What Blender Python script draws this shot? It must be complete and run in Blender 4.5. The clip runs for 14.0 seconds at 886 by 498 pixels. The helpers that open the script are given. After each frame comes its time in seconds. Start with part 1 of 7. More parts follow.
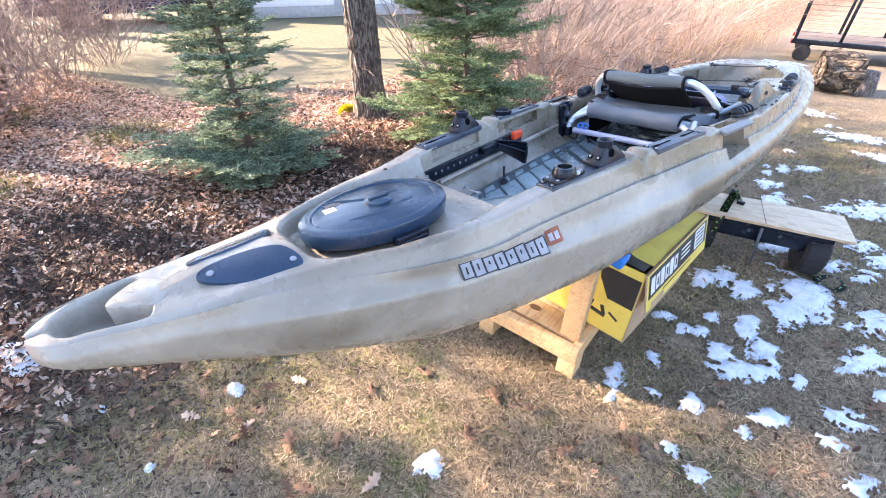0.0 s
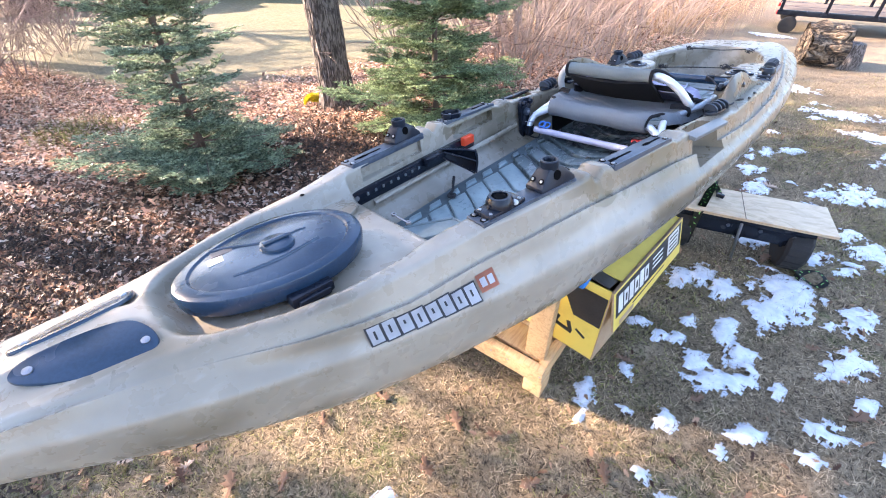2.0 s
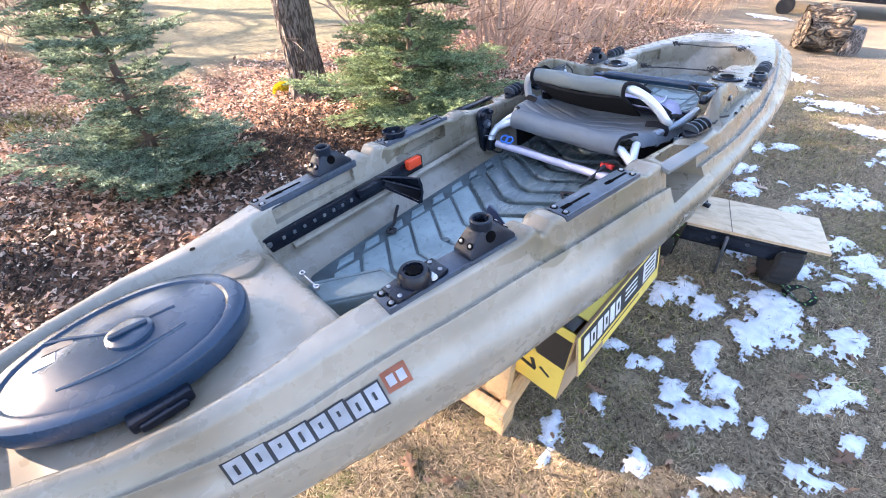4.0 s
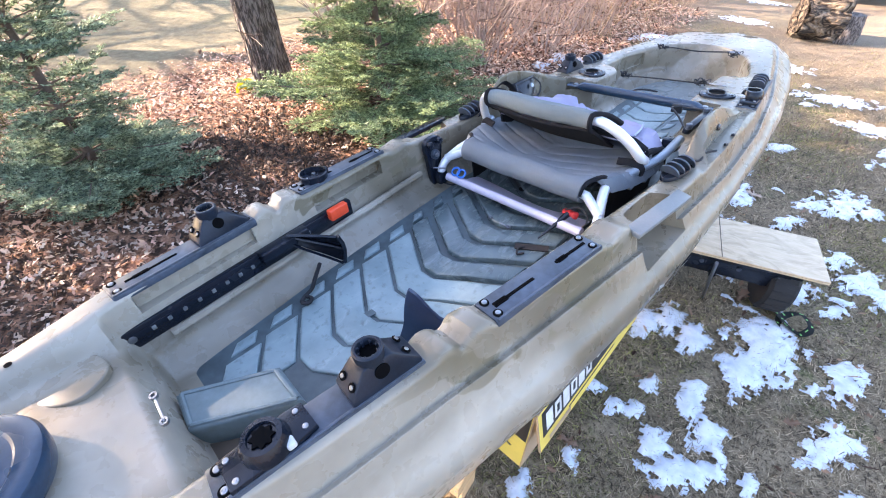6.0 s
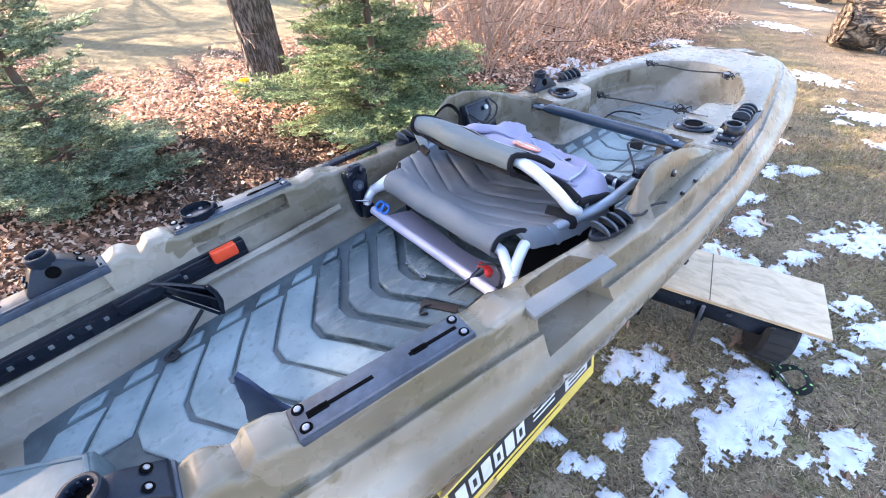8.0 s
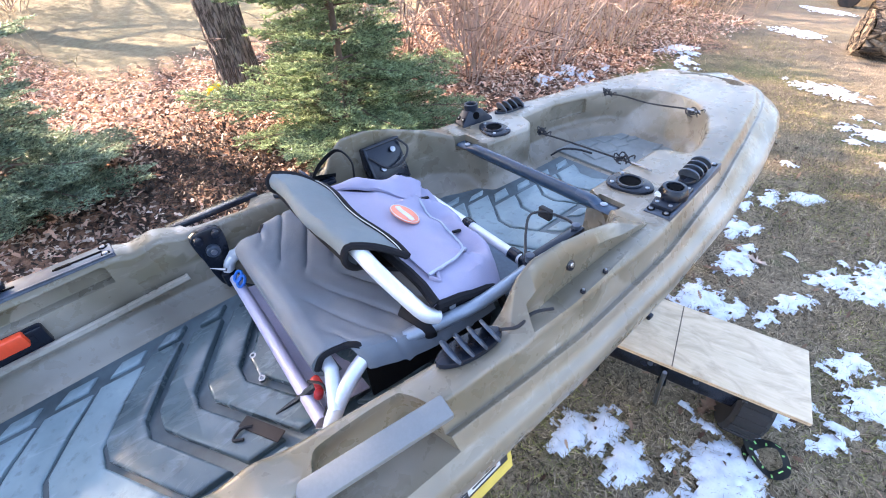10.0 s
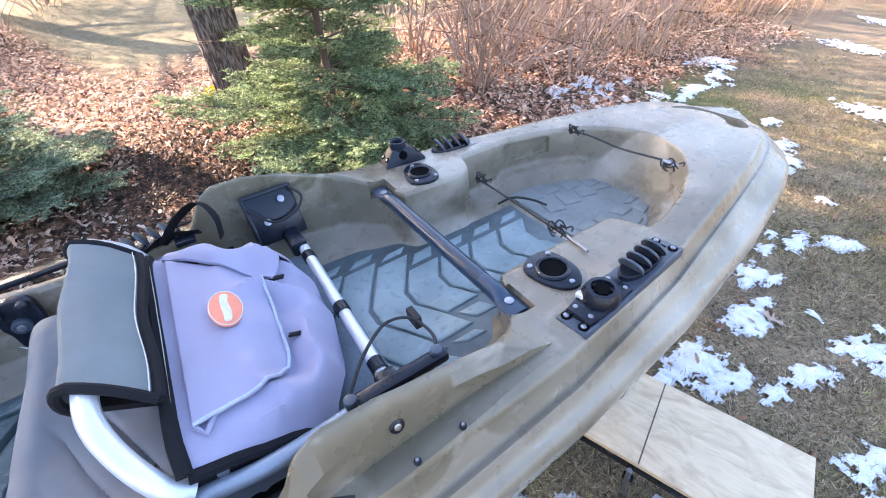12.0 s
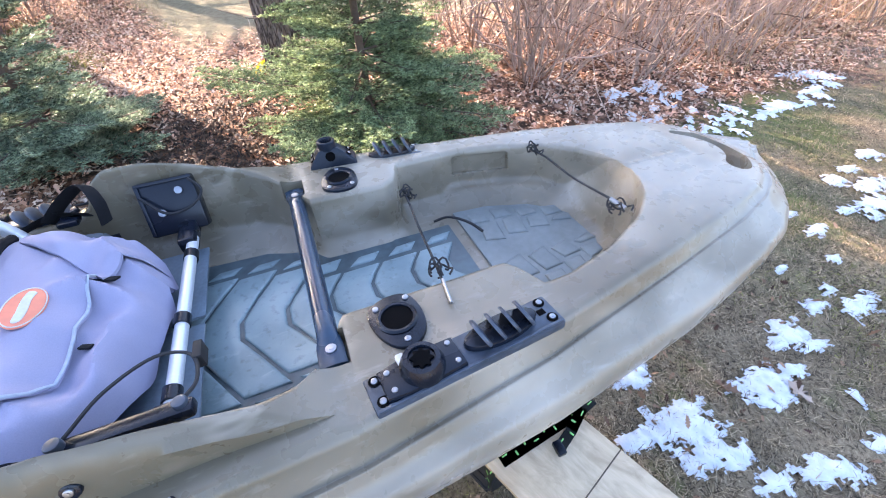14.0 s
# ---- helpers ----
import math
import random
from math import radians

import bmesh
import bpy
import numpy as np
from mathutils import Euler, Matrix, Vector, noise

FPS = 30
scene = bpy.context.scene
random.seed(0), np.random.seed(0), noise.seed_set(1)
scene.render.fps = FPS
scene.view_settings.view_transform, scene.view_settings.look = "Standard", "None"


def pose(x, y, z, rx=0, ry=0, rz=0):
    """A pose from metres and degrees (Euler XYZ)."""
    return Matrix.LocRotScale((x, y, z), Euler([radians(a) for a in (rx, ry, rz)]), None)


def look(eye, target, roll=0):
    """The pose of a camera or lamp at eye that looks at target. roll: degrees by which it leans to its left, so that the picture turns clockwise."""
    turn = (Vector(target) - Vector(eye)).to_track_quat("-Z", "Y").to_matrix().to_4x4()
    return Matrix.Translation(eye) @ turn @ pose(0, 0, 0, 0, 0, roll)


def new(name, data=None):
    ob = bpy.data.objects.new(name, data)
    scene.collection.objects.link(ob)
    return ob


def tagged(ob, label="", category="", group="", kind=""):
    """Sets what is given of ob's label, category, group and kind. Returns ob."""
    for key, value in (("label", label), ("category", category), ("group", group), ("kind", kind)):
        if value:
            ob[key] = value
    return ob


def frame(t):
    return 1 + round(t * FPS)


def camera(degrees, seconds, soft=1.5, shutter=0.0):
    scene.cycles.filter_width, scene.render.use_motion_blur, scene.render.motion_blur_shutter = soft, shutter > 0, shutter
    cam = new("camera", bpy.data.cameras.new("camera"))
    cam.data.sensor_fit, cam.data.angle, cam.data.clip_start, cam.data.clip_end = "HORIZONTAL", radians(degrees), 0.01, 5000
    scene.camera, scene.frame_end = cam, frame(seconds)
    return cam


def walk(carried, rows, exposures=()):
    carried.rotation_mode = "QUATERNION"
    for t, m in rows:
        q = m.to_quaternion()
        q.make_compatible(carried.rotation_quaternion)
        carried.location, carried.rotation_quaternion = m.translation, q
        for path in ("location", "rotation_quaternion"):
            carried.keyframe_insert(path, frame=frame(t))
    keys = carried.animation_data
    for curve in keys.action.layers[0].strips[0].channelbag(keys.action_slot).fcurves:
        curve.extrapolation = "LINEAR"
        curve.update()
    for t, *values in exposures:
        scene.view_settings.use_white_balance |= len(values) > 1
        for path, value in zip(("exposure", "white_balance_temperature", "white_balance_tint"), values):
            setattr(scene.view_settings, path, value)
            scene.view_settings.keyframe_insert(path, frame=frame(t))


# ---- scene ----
cam = camera(92.9, 14.0, soft=1.0)
METRES, EYE, TILT, LEAN, TURN = 2.556, 1.695, 0.0, 0.0, 48.25
ROWS = [
    (0.0, 0.0, 0.0, 0.0, -0.05, -36.12, 0.07),
    (0.5, 0.0325, 0.0073, -0.001, 1.39, -36.59, 0.47),
    (1.0, 0.052, 0.0215, -0.0003, 1.49, -36.93, 0.66),
    (1.5, 0.0603, 0.0508, 0.0011, 0.34, -37.51, 0.66),
    (2.0, 0.0649, 0.0845, 0.0062, -2.07, -38.78, 0.83),
    (2.5, 0.071, 0.1089, 0.0089, -3.97, -39.66, 0.91),
    (3.0, 0.0894, 0.1314, 0.0111, -3.75, -40.17, 0.78),
    (5.5, 0.1841, 0.2675, 0.0203, -1.98, -43.18, -0.09),
    (6.0, 0.2015, 0.2951, 0.0183, -3.64, -43.35, 0.54),
    (6.5, 0.2326, 0.3192, 0.017, -2.75, -43.6, 0.63),
    (7.0, 0.2692, 0.3287, 0.0195, -0.68, -43.8, 0.35),
    (7.5, 0.2942, 0.3412, 0.0191, 0.41, -43.93, 0.43),
    (8.0, 0.3155, 0.3676, 0.0157, 0.59, -43.69, 0.72),
    (10.5, 0.4665, 0.5075, 0.012, 4.37, -44.11, 0.84),
    (11.0, 0.4925, 0.5305, 0.0076, 6.09, -43.87, 0.85),
    (11.5, 0.5202, 0.5675, 0.0055, 7.1, -43.8, 0.76),
    (12.0, 0.5473, 0.6037, 0.0, 7.92, -44.14, 1.14),
    (12.5, 0.5729, 0.6303, -0.0041, 9.85, -44.59, 1.75),
    (13.0, 0.6155, 0.6556, -0.0104, 13.56, -45.15, 1.82),
    (13.5, 0.654, 0.6727, -0.0105, 17.21, -45.48, 1.67),
    (14.0, 0.669, 0.6869, -0.0117, 19.68, -45.44, 1.38),
]
walk(cam, [(t, pose(0, 0, EYE, TILT, LEAN, TURN) @ pose(METRES * x, METRES * y, METRES * z, 90 + pitch, roll, yaw)) for t, x, y, z, yaw, pitch, roll in ROWS],
     exposures=[(0.0, 2.93, 6350, 20), (3.0, 2.97, 6350, 20), (6.0, 3.04, 6550, 20), (8.0, 3.10, 6550, 20), (12.5, 3.01, 6600, 20), (14.0, 2.99, 6450, 20)])

# ---- sky and sun ----
SUN_FROM = Vector((-0.86, -0.50, 0.0)).normalized()
SUN_UP = radians(24.0)
sun_way = Vector((SUN_FROM.x * math.cos(SUN_UP), SUN_FROM.y * math.cos(SUN_UP), math.sin(SUN_UP)))
world = bpy.data.worlds.new("winter_sky")
scene.world = world
world.use_nodes = True
wn = world.node_tree.nodes
sky = wn.new("ShaderNodeTexSky")
sky.sky_type, sky.sun_disc = "NISHITA", False
sky.sun_elevation, sky.sun_rotation = SUN_UP, math.atan2(SUN_FROM.x, SUN_FROM.y)
sky.air_density, sky.dust_density = 1.0, 1.5
world.node_tree.links.new(sky.outputs[0], wn["Background"].inputs[0])
wn["Background"].inputs[1].default_value = 0.135
sun_data = bpy.data.lights.new("sun", "SUN")
sun_data.energy, sun_data.angle, sun_data.color = 5.0, radians(0.6), (1.0, 0.80, 0.60)
sun = new("sun", sun_data)
sun.matrix_world = look(sun_way * 30, (0, 0, 0))


# ---- materials ----
class Mat:
    """A node material with short helpers."""

    def __init__(self, name, rough=0.6, metal=0.0, base=(0.5, 0.5, 0.5), spec=None):
        self.m = bpy.data.materials.new(name)
        self.m.use_nodes = True
        self.t = self.m.node_tree
        self.b = self.t.nodes["Principled BSDF"]
        self.b.inputs["Roughness"].default_value = rough
        self.b.inputs["Metallic"].default_value = metal
        self.b.inputs["Base Color"].default_value = (*base, 1)
        if spec is not None:
            self.b.inputs["Specular IOR Level"].default_value = spec

    def node(self, kind, **inputs):
        n = self.t.nodes.new(kind)
        for k, v in inputs.items():
            n.inputs[k.replace("_", " ")].default_value = v
        return n

    def link(self, a, b):
        self.t.links.new(a, b)

    def coords(self, scale=(1, 1, 1), kind="Object"):
        c = self.node("ShaderNodeTexCoord")
        m = self.node("ShaderNodeMapping")
        m.inputs["Scale"].default_value = scale
        self.link(c.outputs[kind], m.inputs[0])
        return m.outputs[0]

    def noise(self, scale, detail=4.0, stretch=(1, 1, 1), rough=0.55, dist=0.0, kind="Object"):
        n = self.node("ShaderNodeTexNoise", Scale=scale, Detail=detail, Roughness=rough, Distortion=dist)
        self.link(self.coords(stretch, kind), n.inputs["Vector"])
        return n.outputs["Fac"]

    def ramp(self, fac, stops):
        r = self.node("ShaderNodeValToRGB")
        e = r.color_ramp.elements
        while len(e) < len(stops):
            e.new(0.5)
        for s, (p, c) in zip(e, stops):
            s.position, s.color = p, (*c, 1) if len(c) == 3 else c
        self.link(fac, r.inputs[0])
        return r.outputs[0]

    def grey(self, fac, a, b):
        """0 below a, 1 above b."""
        m = self.node("ShaderNodeMapRange")
        m.inputs[1].default_value, m.inputs[2].default_value = a, b
        self.link(fac, m.inputs[0])
        return m.outputs[0]

    def mix(self, fac, a, b, blend="MIX"):
        m = self.node("ShaderNodeMix")
        m.data_type, m.blend_type = "RGBA", blend
        for socket, value in ((m.inputs[0], fac), (m.inputs[6], a), (m.inputs[7], b)):
            if isinstance(value, (int, float)):
                socket.default_value = value
            elif isinstance(value, tuple):
                socket.default_value = (*value, 1)
            else:
                self.link(value, socket)
        return m.outputs[2]

    def maths(self, op, a, b=0.0):
        m = self.node("ShaderNodeMath")
        m.operation = op
        for socket, value in ((m.inputs[0], a), (m.inputs[1], b)):
            if isinstance(value, (int, float)):
                socket.default_value = value
            else:
                self.link(value, socket)
        return m.outputs[0]

    def color(self, socket):
        self.link(socket, self.b.inputs["Base Color"])
        return self

    def rough(self, socket):
        self.link(socket, self.b.inputs["Roughness"])
        return self

    def bump(self, height, strength=0.3, distance=0.002):
        n = self.node("ShaderNodeBump", Strength=strength, Distance=distance)
        self.link(height, n.inputs["Height"])
        self.link(n.outputs[0], self.b.inputs["Normal"])
        return self


def simple(name, base, rough, metal=0.0, grain=120, vary=0.25, bump=0.15, dist=0.001, spec=None):
    """One base colour with two scales of variation and a fine relief."""
    a = Mat(name, rough, metal, base, spec)
    big, small = a.noise(9, 3), a.noise(grain, 4)
    lo, hi = tuple(c * (1 - vary) for c in base), tuple(min(1, c * (1 + vary)) for c in base)
    col = a.ramp(a.maths("ADD", a.maths("MULTIPLY", big, 0.6), a.maths("MULTIPLY", small, 0.4)), [(0.3, lo), (0.7, hi)])
    a.color(col)
    a.rough(a.maths("ADD", a.maths("MULTIPLY", big, 0.25), rough - 0.12))
    a.bump(small, bump, dist)
    return a.m


def hull_material():
    a = Mat("moulded_camo_plastic", 0.38, 0, (0.4, 0.33, 0.22))
    mould = a.noise(2.6, 2.0, (1.6, 0.8, 1.6), 0.5, 0.6)
    blot = a.noise(7.0, 3.0, (1.2, 0.7, 1.2), 0.5, 0.4)
    sand = a.ramp(blot, [(0.3, (0.285, 0.246, 0.190)), (0.7, (0.375, 0.330, 0.262))])
    brown = a.ramp(blot, [(0.35, (0.150, 0.122, 0.082)), (0.65, (0.230, 0.192, 0.135))])
    # the dark tint of the moulding is strongest amidships
    y = a.node("ShaderNodeSeparateXYZ")
    c = a.node("ShaderNodeTexCoord")
    a.link(c.outputs["Object"], y.inputs[0])
    mid = a.maths("MULTIPLY", a.grey(y.outputs[1], 1.15, 1.80), a.maths("SUBTRACT", 1.0, a.grey(y.outputs[1], 2.6, 3.6)))
    thr = a.maths("ADD", mould, a.maths("MULTIPLY", mid, 0.20))
    col = a.mix(a.grey(thr, 0.50, 0.68), sand, brown)
    patch = a.noise(6.5, 3.0, (1.3, 0.9, 1.6), 0.45, 0.5)
    col = a.mix(a.maths("MULTIPLY", a.grey(a.maths("ADD", patch, a.maths("MULTIPLY", mid, 0.08)), 0.565, 0.580), a.maths("MULTIPLY", a.maths("MULTIPLY", a.maths("MULTIPLY", a.grey(y.outputs[1], 1.15, 1.4), a.maths("SUBTRACT", 1.0, a.grey(y.outputs[1], 1.9, 2.3))), 0.85), a.grey(a.maths("ADD", y.outputs[2], a.maths("MULTIPLY", blot, 0.06)), 0.325, 0.335))), col, (0.140, 0.115, 0.068))
    hump = a.maths("MULTIPLY", a.grey(y.outputs[1], 2.12, 2.28), a.maths("SUBTRACT", 1.0, a.grey(y.outputs[1], 2.50, 2.75)))
    col = a.mix(a.maths("MULTIPLY", a.maths("MULTIPLY", hump, a.grey(y.outputs[2], 0.25, 0.34)), a.grey(patch, 0.455, 0.50)), col, (0.130, 0.108, 0.070))
    scuff = a.noise(60, 5, (1, 0.25, 1))
    col = a.mix(a.maths("MULTIPLY", a.grey(scuff, 0.60, 0.78), 0.30), col, (0.52, 0.48, 0.42))
    dirt = a.noise(24, 6)
    col = a.mix(a.maths("MULTIPLY", a.grey(dirt, 0.55, 0.8), 0.25), col, (0.16, 0.14, 0.11))
    a.color(col)
    a.rough(a.maths("ADD", a.maths("MULTIPLY", dirt, 0.3), 0.14))
    a.bump(a.noise(420, 2), 0.12, 0.0006)
    return a.m


def wood_material(name, light, dark, ring=9.0):
    a = Mat(name, 0.62)
    g = a.noise(ring, 5, (6, 0.6, 6), 0.6, 1.2)
    f = a.noise(90, 4, (3, 0.2, 3))
    col = a.ramp(g, [(0.32, dark), (0.55, light), (0.75, tuple(0.85 * c for c in light))])
    col = a.mix(a.maths("MULTIPLY", a.grey(f, 0.45, 0.75), 0.35), col, dark)
    stain = a.noise(5, 4)
    col = a.mix(a.maths("MULTIPLY", a.grey(stain, 0.58, 0.75), 0.3), col, tuple(0.5 * c for c in dark))
    a.color(col)
    a.bump(f, 0.35, 0.001)
    return a.m


def ground_material():
    a = Mat("lawn_and_litter", 0.95, 0, (0.2, 0.17, 0.1), 0.2)
    g = a.node("ShaderNodeNewGeometry")
    s = a.node("ShaderNodeSeparateXYZ")
    a.link(g.outputs["Position"], s.inputs[0])
    x, y = s.outputs[0], s.outputs[1]
    n1, n2 = a.noise(1.1, 5, kind="Object"), a.noise(14, 6)
    n3 = a.maths("ADD", a.maths("MULTIPLY", a.noise(60, 4), 0.5), a.maths("MULTIPLY", a.noise(230, 4, rough=0.65), 0.5))
    straw = a.ramp(n3, [(0.38, (0.028, 0.021, 0.013)), (0.48, (0.21, 0.16, 0.10)), (0.66, (0.36, 0.285, 0.19))])
    green = a.ramp(n3, [(0.36, (0.025, 0.032, 0.012)), (0.52, (0.11, 0.135, 0.04)), (0.7, (0.25, 0.24, 0.10))])
    lawn = a.mix(a.grey(a.maths("ADD", a.maths("MULTIPLY", n1, 0.6), a.maths("MULTIPLY", n2, 0.4)), 0.52, 0.66), straw, green)
    lawn = a.mix(a.maths("MULTIPLY", a.maths("MULTIPLY", a.grey(a.maths("MULTIPLY", a.maths("ADD", x, a.maths("MULTIPLY", n2, 1.2)), -1.0), 0.0, 0.7), a.grey(y, 3.6, 4.6)), a.maths("MULTIPLY", a.grey(n1, 0.40, 0.58), 0.8)), lawn, green)
    meadow = a.ramp(n2, [(0.35, (0.115, 0.108, 0.066)), (0.6, (0.175, 0.162, 0.103)), (0.75, (0.23, 0.205, 0.14))])
    lawn = a.mix(a.maths("MULTIPLY", a.grey(a.maths("MULTIPLY", x, -1.0), 4.6, 6.4), 0.85), lawn, meadow)
    soil = a.ramp(n3, [(0.3, (0.012, 0.009, 0.007)), (0.7, (0.08, 0.05, 0.035))])
    leaf = a.ramp(n3, [(0.3, (0.12, 0.055, 0.035)), (0.5, (0.32, 0.17, 0.105)), (0.72, (0.52, 0.33, 0.23))])
    bed = a.mix(a.grey(n2, 0.42, 0.6), soil, leaf)
    # the bed of leaves lies beyond the kayak; past it the lawn goes on
    edge = a.maths("ADD", x, a.maths("MULTIPLY", a.maths("SUBTRACT", n1, 0.5), 1.6))
    yy = a.maths("MULTIPLY", a.grey(y, 3.2, 6.5), 0.45)
    edge2 = a.maths("ADD", edge, yy)
    reach = a.maths("ADD", edge, a.maths("MULTIPLY", a.grey(a.maths("MULTIPLY", y, -1.0), -1.6, -0.2), 4.2))
    in_bed = a.maths("MULTIPLY", a.grey(a.maths("MULTIPLY", edge2, -1.0), 1.75, 2.05), a.grey(reach, -6.4, -5.2))
    col = a.mix(in_bed, lawn, bed)
    drive = a.maths("MULTIPLY", a.grey(a.maths("ADD", y, a.maths("MULTIPLY", n1, 1.5)), 7.6, 8.6), a.grey(x, -3.4, -2.6))
    dirt = a.ramp(n3, [(0.3, (0.15, 0.115, 0.08)), (0.7, (0.30, 0.24, 0.17))])
    col = a.mix(a.maths("MULTIPLY", drive, 0.8), col, dirt)
    a.color(col)
    a.bump(a.maths("ADD", n3, n2), 0.6, 0.012)
    return a.m


HULL = hull_material()
BLACK = simple("black_plastic", (0.007, 0.010, 0.017), 0.24, grain=300, vary=0.35, spec=0.32)
BLACK_WORN = simple("weathered_black_plastic", (0.044, 0.058, 0.080), 0.38, grain=70, vary=0.65)
RUBBER = simple("rubber", (0.010, 0.010, 0.011), 0.75, grain=200)
STEEL = simple("stainless_steel", (0.33, 0.34, 0.36), 0.36, 1.0, grain=300, vary=0.1)
PINE = wood_material("pine_board", (0.62, 0.42, 0.22), (0.40, 0.23, 0.10))
PLY = Mat("plywood", 0.7, 0, (0.55, 0.42, 0.28))
PLY.color(PLY.mix(PLY.grey(PLY.noise(7.0, 5, (1, 2, 1), 0.6, 1.2), 0.45, 0.72), PLY.ramp(PLY.noise(90, 4, (0.12, 1, 1)), [(0.3, (0.60, 0.47, 0.31)), (0.7, (0.69, 0.555, 0.385))]), (0.45, 0.33, 0.21)))
PLY.bump(PLY.noise(160, 3, (0.1, 1, 1)), 0.25, 0.0006)
PLY = PLY.m
BARK = Mat("furrowed_bark", 0.9, 0, (0.15, 0.12, 0.1))
ridge = BARK.maths("ABSOLUTE", BARK.maths("SUBTRACT", BARK.noise(34, 3, (1, 1, 0.20), 0.5, 0.4), 0.5))
BARK.color(BARK.mix(BARK.grey(ridge, 0.01, 0.09), (0.055, 0.043, 0.036), BARK.ramp(BARK.noise(60, 4, (1, 1, 0.4)), [(0.3, (0.15, 0.125, 0.108)), (0.7, (0.29, 0.25, 0.22))])))
BARK.bump(BARK.grey(ridge, 0.0, 0.12), 0.8, 0.010)
BARK = BARK.m
GROUND = ground_material()


# ---- building helpers ----
def part(name, bm, material, parent=None, label="", smooth=True, kind=""):
    """Links a bmesh (or mesh) as one object under a thing."""
    if isinstance(bm, bmesh.types.BMesh):
        bmesh.ops.recalc_face_normals(bm, faces=bm.faces)
        me = bpy.data.meshes.new(name)
        bm.to_mesh(me)
        bm.free()
    else:
        me = bm
    if smooth:
        me.shade_smooth()
        try:
            me.set_sharp_from_angle(angle=radians(40))
        except Exception:
            pass
    if material and not me.materials:
        me.materials.append(material)
    ob = new(name, me)
    if parent is not None:
        ob.parent = parent
    return tagged(ob, label=label, kind=kind)


def thing(name, m, label, category, group=""):
    ob = new(name)
    ob.empty_display_size = 0.05
    ob.matrix_world = m
    return tagged(ob, label, category, group)


def np_mesh(name, verts, faces):
    """A mesh from arrays; all faces of one size."""
    verts, faces = np.asarray(verts, np.float32), np.asarray(faces, np.int32)
    me = bpy.data.meshes.new(name)
    k = faces.shape[1]
    me.vertices.add(len(verts))
    me.vertices.foreach_set("co", verts.ravel())
    me.loops.add(faces.size)
    me.loops.foreach_set("vertex_index", faces.ravel())
    me.polygons.add(len(faces))
    me.polygons.foreach_set("loop_start", np.arange(0, faces.size, k, dtype=np.int32))
    me.update(calc_edges=True)
    me.validate()
    return me


def add_box(bm, c, size, m=None, bevel=0.0, seg=2):
    r = bmesh.ops.create_cube(bm, size=1.0)
    vs = r["verts"]
    for v in vs:
        v.co = Vector((v.co.x * size[0] + c[0], v.co.y * size[1] + c[1], v.co.z * size[2] + c[2]))
    if bevel:
        es = list({e for v in vs for e in v.link_edges})
        out = bmesh.ops.bevel(bm, geom=es, offset=bevel, segments=seg, affect="EDGES", profile=0.5)
        vs = list({v for f in out["faces"] for v in f.verts} | {v for v in vs if v.is_valid})
    if m is not None:
        bmesh.ops.transform(bm, matrix=m, verts=vs)
    return vs


def box(c, size, bevel=0.003, m=None, seg=2):
    bm = bmesh.new()
    add_box(bm, c, size, m, bevel, seg)
    return bm


def add_tube(bm, pts, r, n=10, caps=True, r_end=None, flat=1.0):
    """A tube along a polyline; r may taper to r_end."""
    pts = [Vector(p) for p in pts]
    rings, side = [], None
    for i, p in enumerate(pts):
        d = (pts[min(i + 1, len(pts) - 1)] - pts[max(i - 1, 0)]).normalized()
        if side is None:
            side = d.orthogonal().normalized()
        side = (side - d * side.dot(d)).normalized()
        up = d.cross(side)
        rr = r if r_end is None else r + (r_end - r) * i / (len(pts) - 1)
        rings.append([bm.verts.new(p + rr * (math.cos(a) * side + flat * math.sin(a) * up)) for a in (2 * math.pi * k / n for k in range(n))])
    for a, b in zip(rings, rings[1:]):
        for k in range(n):
            bm.faces.new((a[k], a[(k + 1) % n], b[(k + 1) % n], b[k]))
    if caps:
        bm.faces.new(rings[0][::-1])
        bm.faces.new(rings[-1])
    return rings


def tube(pts, r, n=10, **k):
    bm = bmesh.new()
    add_tube(bm, pts, r, n, **k)
    return bm


def curve(points, n=8):
    """A smooth polyline through the points (Catmull-Rom)."""
    p = [Vector(q) for q in points]
    p = [2 * p[0] - p[1], *p, 2 * p[-1] - p[-2]]
    out = []
    for i in range(1, len(p) - 2):
        for k in range(n):
            t = k / n
            out.append(0.5 * (2 * p[i] + (p[i + 1] - p[i - 1]) * t + (2 * p[i - 1] - 5 * p[i] + 4 * p[i + 1] - p[i + 2]) * t * t
                              + (3 * p[i] - p[i - 1] - 3 * p[i + 1] + p[i + 2]) * t ** 3))
    out.append(p[-2])
    return out


def add_disc(bm, c, r, h, n=20, axis=(0, 0, 1), bevel=0.0, r_top=None):
    """A short cylinder standing on c along axis."""
    rot = Vector(axis).to_track_quat("Z", "Y").to_matrix().to_4x4()
    res = bmesh.ops.create_cone(bm, cap_ends=True, segments=n, radius1=r, radius2=r if r_top is None else r_top, depth=h)
    vs = res["verts"]
    for v in vs:
        v.co.z += h / 2
    if bevel:
        es = [e for e in {e for v in vs for e in v.link_edges} if abs(e.verts[0].co.z - h) < 1e-6 and abs(e.verts[1].co.z - h) < 1e-6]
        out = bmesh.ops.bevel(bm, geom=es, offset=bevel, segments=2, affect="EDGES", profile=0.5)
        vs = list({v for f in out["faces"] for v in f.verts} | {v for v in vs if v.is_valid})
    bmesh.ops.transform(bm, matrix=Matrix.Translation(c) @ rot, verts=vs)
    return vs


